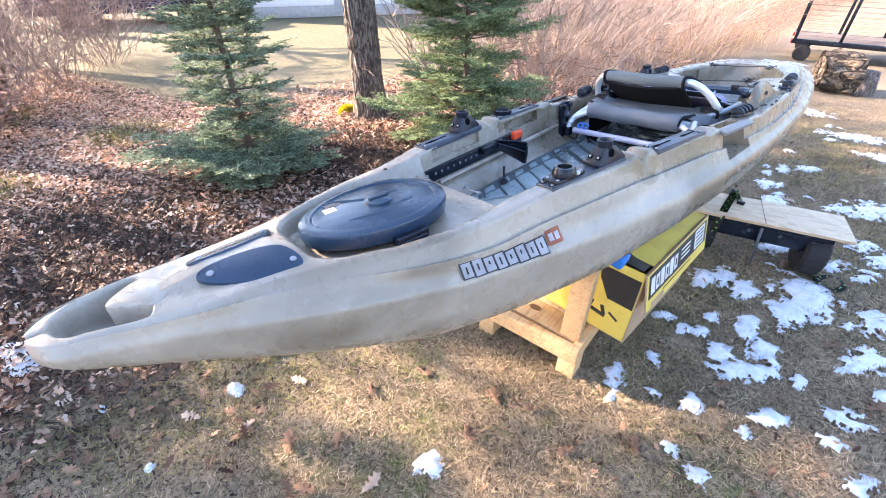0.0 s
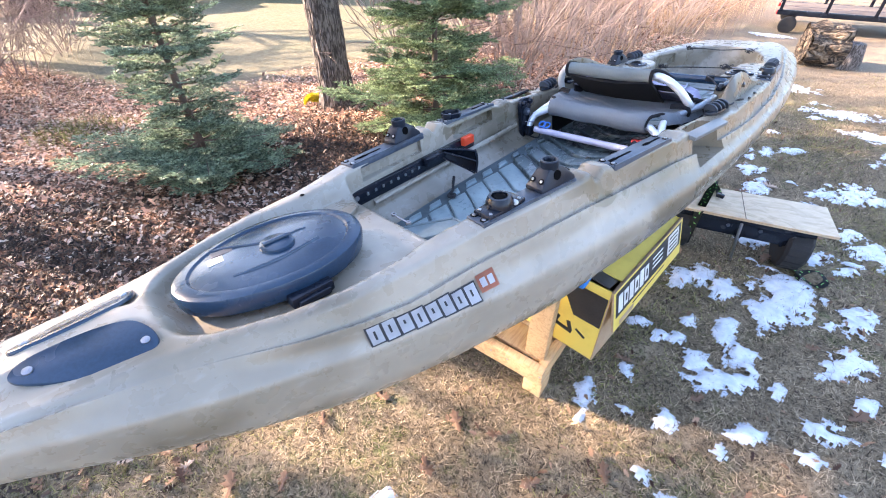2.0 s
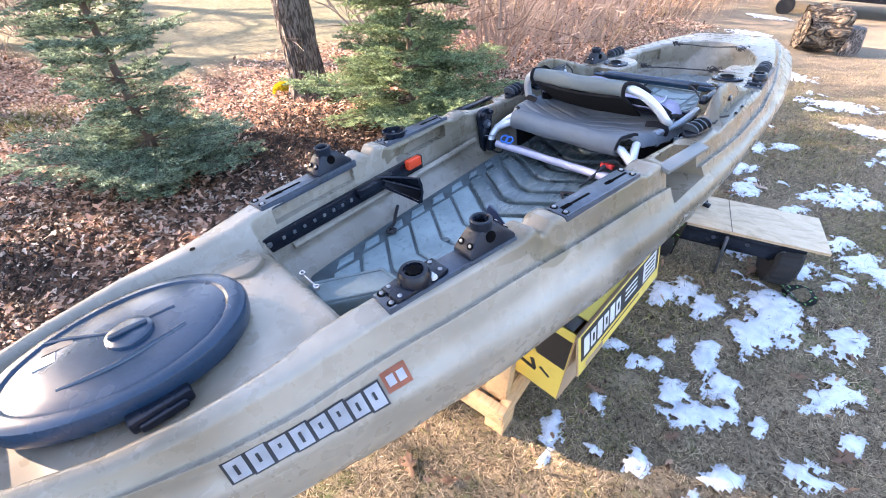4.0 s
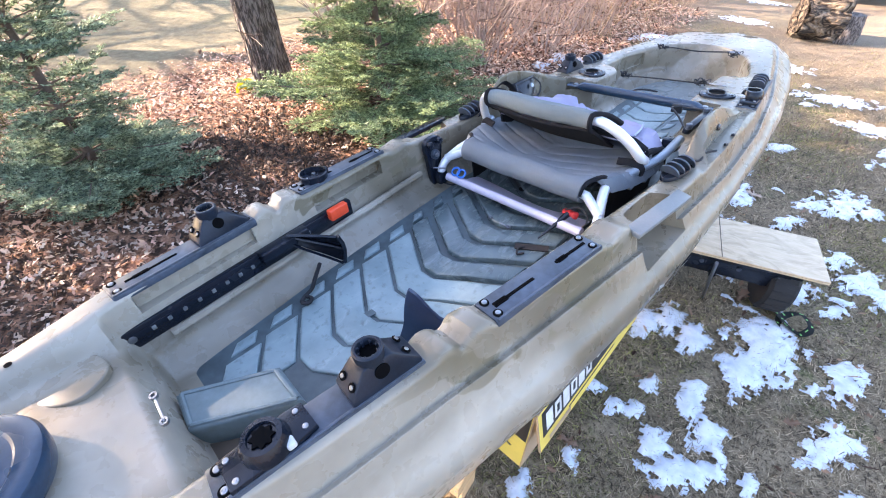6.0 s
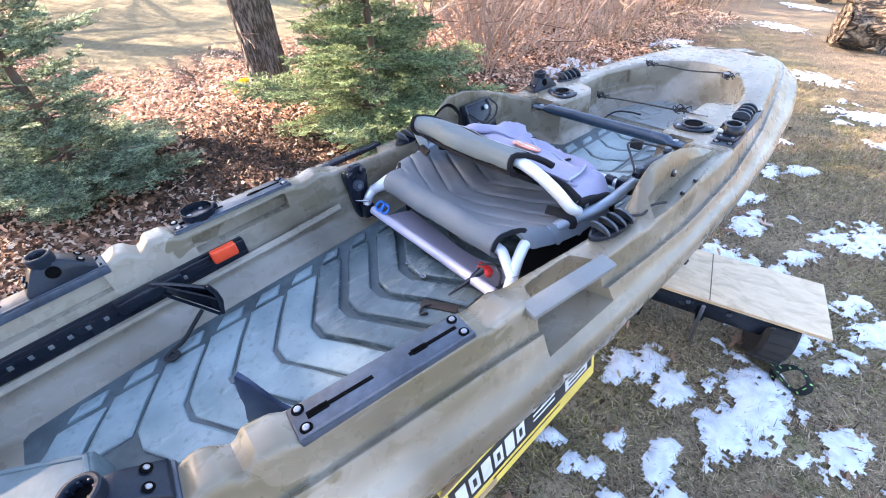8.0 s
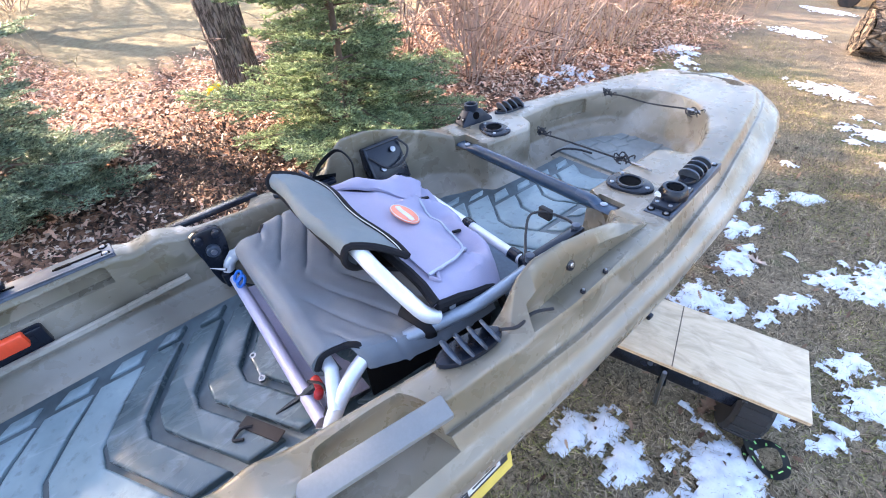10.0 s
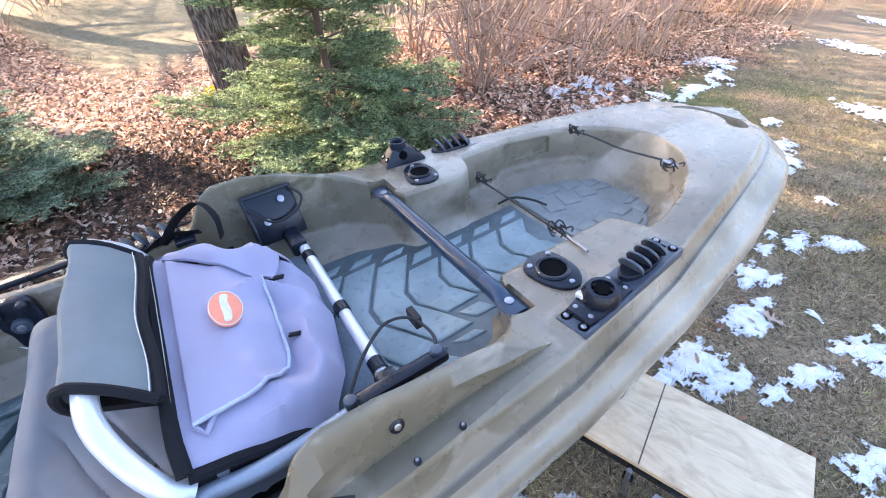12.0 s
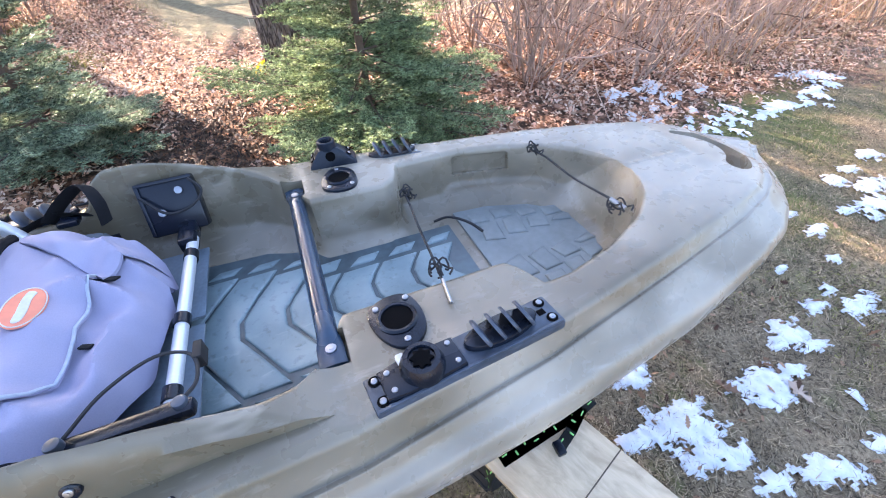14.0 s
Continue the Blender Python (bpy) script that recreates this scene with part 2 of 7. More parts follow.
def disc(c, r, h, **k):
    bm = bmesh.new()
    add_disc(bm, c, r, h, **k)
    return bm


def slab(outline, z0, z1, bevel=0.0, seg=2):
    """A prism on a flat outline of (x, y), its upper edge rounded."""
    bm = bmesh.new()
    lo = [bm.verts.new((x, y, z0)) for x, y in outline]
    f = bm.faces.new(lo)
    ex = bmesh.ops.extrude_face_region(bm, geom=[f])
    top = [v for v in ex["geom"] if isinstance(v, bmesh.types.BMVert)]
    for v in top:
        v.co.z = z1
    if bevel:
        s = set(top)
        es = [e for e in bm.edges if e.verts[0] in s and e.verts[1] in s]
        bmesh.ops.bevel(bm, geom=es, offset=bevel, segments=seg, affect="EDGES", profile=0.5)
    return bm


def lathe(profile, c=(0, 0, 0), n=24, squash=1.0):
    """A turned form: profile of (radius, height)."""
    bm = bmesh.new()
    rings = [[bm.verts.new((c[0] + r * math.cos(2 * math.pi * k / n), c[1] + squash * r * math.sin(2 * math.pi * k / n), c[2] + h)) for k in range(n)] for r, h in profile]
    for a, b in zip(rings, rings[1:]):
        for k in range(n):
            bm.faces.new((a[k], a[(k + 1) % n], b[(k + 1) % n], b[k]))
    bm.faces.new(rings[0][::-1])
    bm.faces.new(rings[-1])
    return bm


# ---- ground ----
def ground_height(x, y):
    x, y = np.asarray(x, float), np.asarray(y, float)
    near = 0.05 - 0.035 * np.clip(y - 2.8, 0, 3.2)
    bed = 0.075 * np.exp(-((x + 3.4) / 1.1) ** 2) * np.clip((7.0 - y) / 2.5, 0, 1)
    far = -0.05 * np.clip(-x - 4.4, 0, 3.0)
    return near + bed + far + 0.007 * np.sin(1.9 * x + 0.7 * y) + 0.006 * np.sin(2.7 * y - 1.1 * x)


def make_ground():
    core = np.concatenate([-np.geomspace(70, 9, 22), np.linspace(-8.5, 5, 136), np.geomspace(5.6, 70, 20)])
    ys = np.concatenate([-np.geomspace(70, 4, 20), np.linspace(-3.6, 10, 136), np.geomspace(10.8, 120, 24)])
    X, Y = np.meshgrid(core, ys)
    rng = np.random.default_rng(4)
    Z = ground_height(X, Y) + rng.normal(0, 0.006, X.shape) * (np.abs(X) < 9)
    nx, ny = len(core), len(ys)
    i = np.arange(nx * ny).reshape(ny, nx)
    faces = np.stack([i[:-1, :-1], i[:-1, 1:], i[1:, 1:], i[1:, :-1]], -1).reshape(-1, 4)
    me = np_mesh("ground", np.stack([X, Y, Z], -1).reshape(-1, 3), faces)
    ob = part("ground", me, GROUND)
    tagged(ob, "winter lawn with straw-coloured grass, bark mulch and fallen oak leaves", "ground", kind="structure")


make_ground()

# ---- kayak: hull ----
KAYAK_POSE = pose(-0.735, -0.195, 0.777, 0, -5.8, 0)
kayak = thing("fishing_kayak", KAYAK_POSE, "sand and brown camouflage plastic fishing kayak resting on a wooden stand", "kayak")
LENGTH = 3.705


def table(u, rows, soft=0.0):
    """Values between (u, value) rows, smoothed over soft metres."""
    us, vs = zip(*rows)
    if not soft:
        return np.interp(u, us, vs)
    k = np.linspace(-1, 1, 9)
    w = (1 - k * k) / np.sum(1 - k * k)
    return sum(wi * np.interp(u + ki * soft, us, vs) for ki, wi in zip(k, w))


def hull_lines(u, side):
    """Half-breadths and heights of the hull along its length, port (1) or starboard (-1)."""
    L = {}
    L["beam"] = table(u, [(0, .030), (.006, .048), (.015, .061), (.03, .073), (.06, .086), (.10, .096), (.15, .110), (.2, .121), (.25, .134), (.3, .152), (.45, .205), (.7, .275), (.98, .335), (1.2, .378), (1.5, .425), (1.75, .445), (2, .45), (2.3, .447),
                          (2.6, .435), (2.9, .408), (3.2, .360), (3.4, .312), (3.5, .276), (3.56, .234), (3.61, .182), (3.65, .125), (3.685, .065), (3.705, .012)], .012)
    L["beam_w"] = table(u, [(0, .386), (.05, .382), (.1, .376), (.175, .366), (.25, .355), (.335, .341), (.43, .325), (.54, .305), (.7, .279), (1.2, .25), (2, .24), (3.2, .25), (3.5, .275), (3.68, .285)], .05)
    L["keel"] = table(u, [(0, .366), (.02, .352), (.05, .333), (.09, .310), (.15, .283), (.25, .235), (.35, .185), (.47, .132), (.65, .058), (.9, .012), (1.1, 0), (2.8, 0), (3.2, .03), (3.45, .10), (3.6, .19), (3.68, .26)], .02)
    L["out"] = table(u, [(0, .018), (.006, .033), (.015, .046), (.03, .058), (.06, .072), (.10, .082), (.15, .096), (.3, .122), (.4, .138), (.5, .166), (.6, .205), (.7, .232), (.8, .247), (.9, .260), (1.0, .276), (1.1, .295), (1.43, .335), (1.7, .362), (2.0, .38),
                         (2.3, .388), (2.6, .375), (2.9, .335), (3.2, .272), (3.4, .225), (3.5, .190), (3.56, .155), (3.61, .108), (3.65, .066), (3.685, .028), (3.705, .008)], .012)
    L["out_w"] = table(u, [(0, .406), (.1, .403), (.3, .392), (.45, .388), (.6, .386), (.84, .386), (.9, .392), (1.0, .402), (1.302, .402), (1.312, .403), (1.336, .401), (1.350, .380), (1.362, .378), (1.374, .401), (1.412, .398), (1.425, .392), (1.7, .385), (1.73, .372), (1.78, .375), (1.82, .365),
                           (2.05, .352), (2.15, .345), (2.6, .338), (3.2, .335), (3.5, .322), (3.60, .312), (3.645, .298)], .008)
    L["mid_w"] = table(u, [(0, .406), (.1, .407), (.3, .402), (.45, .395), (.6, .391), (.84, .388), (.9, .394), (1.0, .402), (1.302, .402), (1.312, .413), (1.336, .411), (1.350, .391), (1.362, .389), (1.374, .411), (1.412, .406), (1.425, .392), (1.7, .385), (1.73, .374), (1.78, .384), (1.82, .368),
                           (2.05, .352), (2.17, .35), (2.195, .375), (2.215, .415), (2.25, .440), (2.32, .438), (2.40, .418), (2.50, .382), (2.60, .342), (2.9, .338), (3.2, .338), (3.5, .328), (3.60, .316), (3.645, .300)], .010)
    L["mid"] = table(u, [(0, 0), (2.15, 0), (2.21, .050), (2.50, .050), (2.60, 0), (3.7, 0)], .02)
    well = [(2.55, .29), (2.60, .24), (2.625, .175), (2.91, .172), (2.93, .20), (2.945, .245)] if side > 0 else [(2.55, .29), (2.60, .24), (2.625, .175), (2.79, .165), (2.825, .19), (2.84, .245)]
    base = [(2.55, .20), (2.60, .19), (2.63, .150), (2.89, .145), (2.94, .17), (2.96, .205)] if side > 0 else [(2.55, .20), (2.60, .19), (2.63, .150), (2.78, .14), (2.83, .16), (2.86, .205)]
    L["in"] = table(u, [(0, .003), (.026, .005), (.036, .030), (.055, .052), (.10, .066), (.14, .080), (.165, .080), (.182, .030), (.22, .045), (.3, .062), (.42, .075), (.455, .100), (.5, .135), (.6, .178), (.7, .202), (.8, .208), (.9, .204), (1.0, .215), (1.1, .23),
                        (1.43, .272), (1.7, .296), (2.0, .315), (2.1, .320), (2.2, .322), (2.35, .326), (2.5, .312), *well, (3.0, .242), (3.1, .215), (3.2, .168), (3.27, .11), (3.30, .06), (3.315, .006), (3.7, .003)], .008)
    L["floor"] = table(u, [(0, .001), (.026, .003), (.040, .024), (.058, .042), (.10, .055), (.14, .068), (.165, .068), (.182, .015), (.3, .02), (.42, .025), (.455, .08), (.5, .115), (.6, .155), (.75, .182), (.9, .185), (1.0, .170), (1.1, .185), (1.4, .222), (1.7, .245), (2.0, .262),
                           (2.2, .255), (2.5, .225), *base, (3.05, .18), (3.15, .14), (3.22, .085), (3.26, .03), (3.315, .003), (3.7, .001)], .008)
    L["floor_w"] = table(u, [(0, .388), (.026, .402), (.044, .360), (.10, .336), (.16, .322), (.178, .405), (.28, .423), (.40, .420), (.44, .405), (.475, .352), (.52, .345), (.84, .345), (.90, .335), (.968, .328), (.985, .30), (1.0, .205), (1.05, .195), (2.7, .192),
                             (2.93, .188), (3.2, .19), (3.25, .205), (3.285, .27), (3.31, .336), (3.5, .328), (3.60, .316), (3.645, .300)], .008)
    # the line of the shoulder below the blocks of the rim
    L["line_w"] = table(u, [(0, .406), (.1, .403), (.3, .392), (.45, .388), (.6, .386), (.84, .386), (.95, .394), (1.1, .398), (1.302, .396), (1.425, .390), (1.7, .380), (1.82, .365), (2.05, .352), (2.15, .345), (2.6, .338), (3.2, .335), (3.5, .322), (3.60, .312), (3.645, .298)], .03)
    return L


def soft_line(pts, radii, n=3):
    """Rounds the corners of section lines; pts is a list of arrays (stations, 2)."""
    out = [pts[0]]
    for a, b, c, r in zip(pts, pts[1:], pts[2:], radii):
        da, dc = a - b, c - b
        la, lc = np.linalg.norm(da, axis=1, keepdims=True) + 1e-9, np.linalg.norm(dc, axis=1, keepdims=True) + 1e-9
        ra, rc = np.minimum(r, la * 0.45), np.minimum(r, lc * 0.45)
        p, q = b + da / la * ra, b + dc / lc * rc
        for k in range(n + 1):
            t = k / n
            out.append((1 - t) ** 2 * p + 2 * t * (1 - t) * b + t * t * q)
    out.append(pts[-1])
    return out


def hull_mesh():
    u = np.unique(np.concatenate([np.linspace(0, .2, 60), np.linspace(.2, 3.45, 420), np.linspace(3.45, LENGTH, 70)]))
    P = lambda v, w: np.stack([v, w], -1)
    halves = []
    for s in (1, -1):
        L = hull_lines(u, s)
        b, bw, k = L["beam"], L["beam_w"], L["keel"]
        side = bw - k
        wall = L["line_w"] - 0.055 * np.clip((u - .3) / .5, 0, 1) * np.interp(u, [2.4, 3.2, 3.6], [1, .5, 0])
        lip = L["out"] + .015 * np.clip(u / .5, 0, 1)
        crease = np.clip((u - .45) / .25, 0.02, 1) * np.clip((3.66 - u) / .15, 0.02, 1) * np.interp(u, [2.5, 3.2], [1, .45])
        inw = np.minimum(L["in"], L["out"] - .006)
        flw = np.minimum(L["floor"], inw - .002)
        tier = np.clip((u - 2.955) / .02, 0, 1) * np.clip((3.235 - u) / .04, 0, 1)
        step = lambda a, b, c: np.where(u > .97, a + (c - a) * tier, b)
        dip = np.where(L["floor_w"] < L["mid_w"] - .03, .30, .55)
        fore = np.clip((1.7 - u) / .5, 0, 1)
        raw = [P(0 * u, k), P(b * (.45 - .06 * fore), k + side * (.07 - .03 * fore)), P(b * (.80 - .07 * fore), k + side * (.30 - .12 * fore)), P(b * np.interp(u, [0, 1.2, 1.7], [.945, .95, .97]), k + side * (.68 - .22 * fore)), P(b, bw),
               P(.55 * b + .45 * L["out"], .5 * bw + .5 * wall), P(lip + .010 * crease, wall + .001 * crease), P(lip - .001 * crease, wall - .006 * crease),
               P(L["out"], L["out_w"] - .004), P(L["out"] - .008 - L["mid"], L["mid_w"]), P(inw, L["mid_w"]),
               P(step(.86, .35, .95) * inw + (1 - step(.86, .35, .95)) * flw, (1 - tier) * (dip * L["mid_w"] + (1 - dip) * L["floor_w"]) + tier * (.28 * L["floor_w"] + .72 * (.262 + .06 * np.clip((L["floor_w"] - .2) / .12, 0, 1)))), P(step(.80, .30, .42) * inw + (1 - step(.80, .30, .42)) * flw, (1 - tier) * ((dip - .06) * L["mid_w"] + (1.06 - dip) * L["floor_w"]) + tier * (.34 * L["floor_w"] + .66 * (.258 + .06 * np.clip((L["floor_w"] - .2) / .12, 0, 1)))), P(flw, L["floor_w"]), P(flw * .5, L["floor_w"]), P(0 * u, L["floor_w"])]
        A = np.stack(soft_line(raw, [.05, .05, .05, np.interp(u, [0, 1.0, 1.6, 2.8, 3.3], [.006, .010, .04, .04, .02])[:, None], .03, .003, .003, np.interp(u, [0, .3, .45], [.016, .016, .006])[:, None], np.interp(u, [0, 2.1, 2.2, 2.6, 2.7], [.010, .010, .004, .004, .010])[:, None], .012, .014, .014, .018, .01], 3), 1)
        n, m = A.shape[:2]
        bend = -.020 * np.clip((.28 - u) / .2, 0, 1)[:, None]
        halves.append(np.stack([s * A[:, :, 0] + bend, np.repeat(u[:, None], m, 1), A[:, :, 1]], -1).reshape(-1, 3))
    i = np.arange(n * m).reshape(n, m)
    port = np.stack([i[:-1, :-1], i[1:, :-1], i[1:, 1:], i[:-1, 1:]], -1).reshape(-1, 4)
    me = np_mesh("hull", np.concatenate(halves), np.concatenate([port, (port + n * m)[:, ::-1]]))
    bm = bmesh.new()
    bm.from_mesh(me)
    bmesh.ops.remove_doubles(bm, verts=bm.verts, dist=0.0004)
    bmesh.ops.holes_fill(bm, edges=[e for e in bm.edges if e.is_boundary], sides=200)
    return bm


hull = part("hull", hull_mesh(), HULL, kayak)


def cut_slot(ob, pts, z0, z1):
    """Sinks a slot of the given outline into a part."""
    bm = slab(pts, z0, z1, .008, 3)
    bmesh.ops.recalc_face_normals(bm, faces=bm.faces)
    cutter = part("cutter", bm, HULL, kayak)
    b = bmesh.new()
    b.from_mesh(ob.data)
    bmesh.ops.recalc_face_normals(b, faces=b.faces)
    b.to_mesh(ob.data)
    b.free()
    mod = ob.modifiers.new("slot", "BOOLEAN")
    mod.operation, mod.object, mod.solver = "DIFFERENCE", cutter, "EXACT"
    bpy.context.view_layer.update()
    cut = bpy.data.meshes.new_from_object(ob.evaluated_get(bpy.context.evaluated_depsgraph_get()))
    ob.modifiers.clear()
    if len(cut.polygons) > 1000:
        ob.data = cut
        ob.data.shade_smooth()
        ob.data.set_sharp_from_angle(angle=radians(38))
    bpy.data.objects.remove(cutter)


def rounded(pts, n=5):
    """A closed smooth line through flat points."""
    p = [Vector((x, y, 0)) for x, y in pts]
    out, m = [], len(p)
    for i in range(m):
        a, b, c, d = p[i - 1], p[i], p[(i + 1) % m], p[(i + 2) % m]
        for k in range(n):
            t = k / n
            q = 0.5 * (2 * b + (c - a) * t + (2 * a - 5 * b + 4 * c - d) * t * t + (3 * b - a - 3 * c + d) * t ** 3)
            out.append((q.x, q.y))
    return out


cut_slot(hull, rounded([(.124, 3.545), (.112, 3.572), (.064, 3.608), (0, 3.622), (-.060, 3.603), (-.096, 3.560), (-.102, 3.540), (-.086, 3.536), (-.046, 3.572), (.005, 3.583), (.050, 3.563), (.082, 3.528), (.112, 3.526)]), .255, .40)
cut_slot(hull, [(-.254, 2.985), (-.214, 3.125), (-.13, 3.125), (-.13, 2.985)], .272, .322)
for s in (1, -1):
    notch = [(.205, 2.576), (.272, 2.576), (.272, 2.623), (.205, 2.623)]
    cut_slot(hull, [(s * x, y) for x, y in (notch if s > 0 else notch[::-1])], .310, .40)
    grip = [(.338, 1.842), (.328, 1.868), (.328, 1.962), (.338, 1.984), (.385, 2.004), (.47, 2.012), (.52, 1.915), (.47, 1.820), (.385, 1.828)]
    shelf = [(.352, 2.215), (.345, 2.33), (.341, 2.46), (.345, 2.60), (.43, 2.64), (.45, 2.40), (.44, 2.19)]
    cut_slot(hull, [(s * x, y) for x, y in (shelf if s > 0 else shelf[::-1])], .3465, .5)
    for scoop, z0, z1 in (([(.15, 1.03), (.242, 1.03), (.268, 1.285), (.15, 1.285)], .350, .395), ([(.18, 1.45), (.298, 1.45), (.318, 1.68), (.18, 1.68)], .335, .377)):
        cut_slot(hull, [(s * x, y) for x, y in (scoop if s > 0 else scoop[::-1])], z0, z1)
    cut_slot(hull, rounded([(s * x, y) for x, y in (grip if s > 0 else grip[::-1])], 4), .272, .46)


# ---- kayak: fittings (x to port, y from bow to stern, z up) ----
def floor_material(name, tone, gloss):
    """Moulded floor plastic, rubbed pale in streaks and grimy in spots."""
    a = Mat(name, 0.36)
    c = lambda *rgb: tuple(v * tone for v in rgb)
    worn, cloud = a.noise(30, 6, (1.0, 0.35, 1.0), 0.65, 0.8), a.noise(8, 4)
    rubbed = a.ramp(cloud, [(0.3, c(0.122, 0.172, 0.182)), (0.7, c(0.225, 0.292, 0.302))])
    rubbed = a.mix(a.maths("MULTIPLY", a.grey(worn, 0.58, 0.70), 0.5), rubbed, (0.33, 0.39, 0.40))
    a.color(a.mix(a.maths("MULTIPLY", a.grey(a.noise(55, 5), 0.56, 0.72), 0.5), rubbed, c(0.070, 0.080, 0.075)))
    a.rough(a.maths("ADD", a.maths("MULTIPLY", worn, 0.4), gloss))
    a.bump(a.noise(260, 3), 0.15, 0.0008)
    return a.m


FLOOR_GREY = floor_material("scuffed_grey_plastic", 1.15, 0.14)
# darker, glossier copy: shade on the aft ribs put into the colour
FLOOR_SHADED = floor_material("shaded_grey_plastic", 0.55, 0.06)
# near-black, painted for the dark inside of holes, slots and cracks
GAP_BLACK = simple("flat_gap_black", (0.003, 0.003, 0.0035), 0.9, grain=50, vary=0.1, spec=0.05)
TOUGH = simple("charcoal_nylon", (0.011, 0.016, 0.026), 0.34, grain=220, vary=0.4, spec=0.25)
ORANGE = simple("orange_plastic", (0.85, 0.075, 0.022), 0.4, grain=120, vary=0.15)
CORD = simple("black_cord", (0.015, 0.015, 0.017), 0.8, grain=500)
HANDLE_GREY = simple("pale_grey_plastic", (0.17, 0.175, 0.17), 0.42, grain=200, vary=0.15)
DECAL = simple("silver_print", (0.60, 0.60, 0.62), 0.5, grain=25, vary=0.35, bump=0.05)
DECAL_DARK = simple("dark_print", (0.05, 0.05, 0.055), 0.5, grain=80, bump=0.05)
DECAL_RED = simple("rust_red_print", (0.45, 0.16, 0.09), 0.5, grain=40, vary=0.3, bump=0.05)
WHITE_PRINT = simple("worn_white_print", (0.62, 0.62, 0.60), 0.6, grain=60, vary=0.3, bump=0.05)


def ellipse(cx, cy, a, b, n=32, egg=0.0):
    return [(cx + a * math.cos(t) * (1 + egg * math.sin(t)), cy + b * math.sin(t)) for t in (2 * math.pi * k / n for k in range(n))]


def screw(at, parent, r=0.0052, axis=(0, 0, 1)):
    bm = bmesh.new()
    add_disc(bm, at, r, 0.003, 12, axis, 0.001)
    add_disc(bm, Vector(at) + Vector(axis).normalized() * 0.0025, r * 0.42, 0.0010, 6, axis)
    return part("screw", bm, STEEL, parent, "steel screw head")


def smooth_outline(pts, n=5):
    """A closed rounded outline through flat points."""
    p = [Vector((x, y, 0)) for x, y in pts]
    out, m = [], len(pts)
    for i in range(m):
        a, b, c, d = p[i - 1], p[i], p[(i + 1) % m], p[(i + 2) % m]
        for k in range(n):
            t = k / n
            q = 0.5 * (2 * b + (c - a) * t + (2 * a - 5 * b + 4 * c - d) * t * t + (3 * b - a - 3 * c + d) * t ** 3)
            out.append((q.x, q.y))
    return out


# bow hatch
def bow_hatch():
    lid = part("hatch_lid", lathe([(.001, .018), (.13, .018), (.150, .018), (.156, .022), (.158, .030), (.160, .050), (.157, .058), (.148, .063), (.135, .0635), (.131, .060), (.127, .0615), (.06, .066), (.001, .067)], n=64), BLUE_BLACK, kayak, "dark navy plastic oval hatch lid")
    for v in lid.data.vertices:
        e = 1 + 0.10 * (v.co.y / 0.16)
        v.co.x *= 0.86 * e
        v.co.y *= 1.23
    lid.matrix_local = pose(-.014, .671, .338, -1.5, 0, 0)
    part("dial", lathe([(.001, 0), (.036, 0), (.035, .006), (.028, .009), (.001, .010)], (0, .012, .066), 28), BLUE_BLACK, lid, "round vent dial")
    part("dial_bar", box((0, .012, .078), (.012, .058, .008), .003), BLUE_BLACK, lid)
    part("sticker", slab([(-.052, -.115), (-.028, -.118), (-.027, -.088), (-.050, -.085)], .0635, .0652), WHITE_PRINT, lid, "torn white sticker")
    part("sticker_bar", slab([(-.075, -.10), (-.056, -.104), (-.052, -.062), (-.070, -.058)], .0635, .0648), DECAL_DARK, lid, "faded dark sticker")
    for x0, x1 in ((-.10, -.045), (.045, .10)):
        part("swoosh_rib", tube(curve([(x0 * .9, -.095, .0615), (x0 * .55 + x1 * .25, -.06, .0645), (x1 * .55, .0, .0655), (x1 * .40, .085, .0640)], 6), .0040, 8), BLUE_BLACK, lid)
    for s in (1, -1):
        lt = part("latch", box((s * .140, .002, .022), (.030, .088, .024), .005), BLACK, lid, "black lid latch")
        part("latch_tab", box((s * .157, .002, .019), (.012, .066, .014), .004), BLACK, lt)


BLUE_BLACK = simple("navy_black_plastic", (0.014, 0.034, 0.062), 0.24, grain=160, vary=0.3, bump=0.05)
bow_hatch()


def bow_plates():
    tilt = 19.3
    for s in (1, -1):
        pts = [(.016, .264), (.034, .251), (.056, .268), (.090, .322), (.112, .385), (.108, .416), (.090, .431), (.056, .426), (.028, .406), (.014, .36), (.010, .30)]
        p = part("deck_plate", slab(smooth_outline([(x, y - .34) for x, y in pts], 4), 0, .007, .003), BLUE_BLACK, kayak, "navy rubber deck plate held by two screws")
        if s < 0:
            for v in p.data.vertices:
                v.co.x *= -1
            p.data.flip_normals()
        p.matrix_local = pose(s * .004, .34, .4245, 0, s * tilt, 0)
        screw((s * .036, .275 - .34, .007), p, .007)
        screw((s * .083, .415 - .34, .007), p, .007)


bow_plates()
part("bow_tongue", slab(smooth_outline([(.040, .182), (.014, .148), (-.014, .111), (-.046, .124), (-.075, .178), (-.010, .215)], 5), .352, .4075, .006), HULL, kayak, "moulded ledge in the bow handle recess")


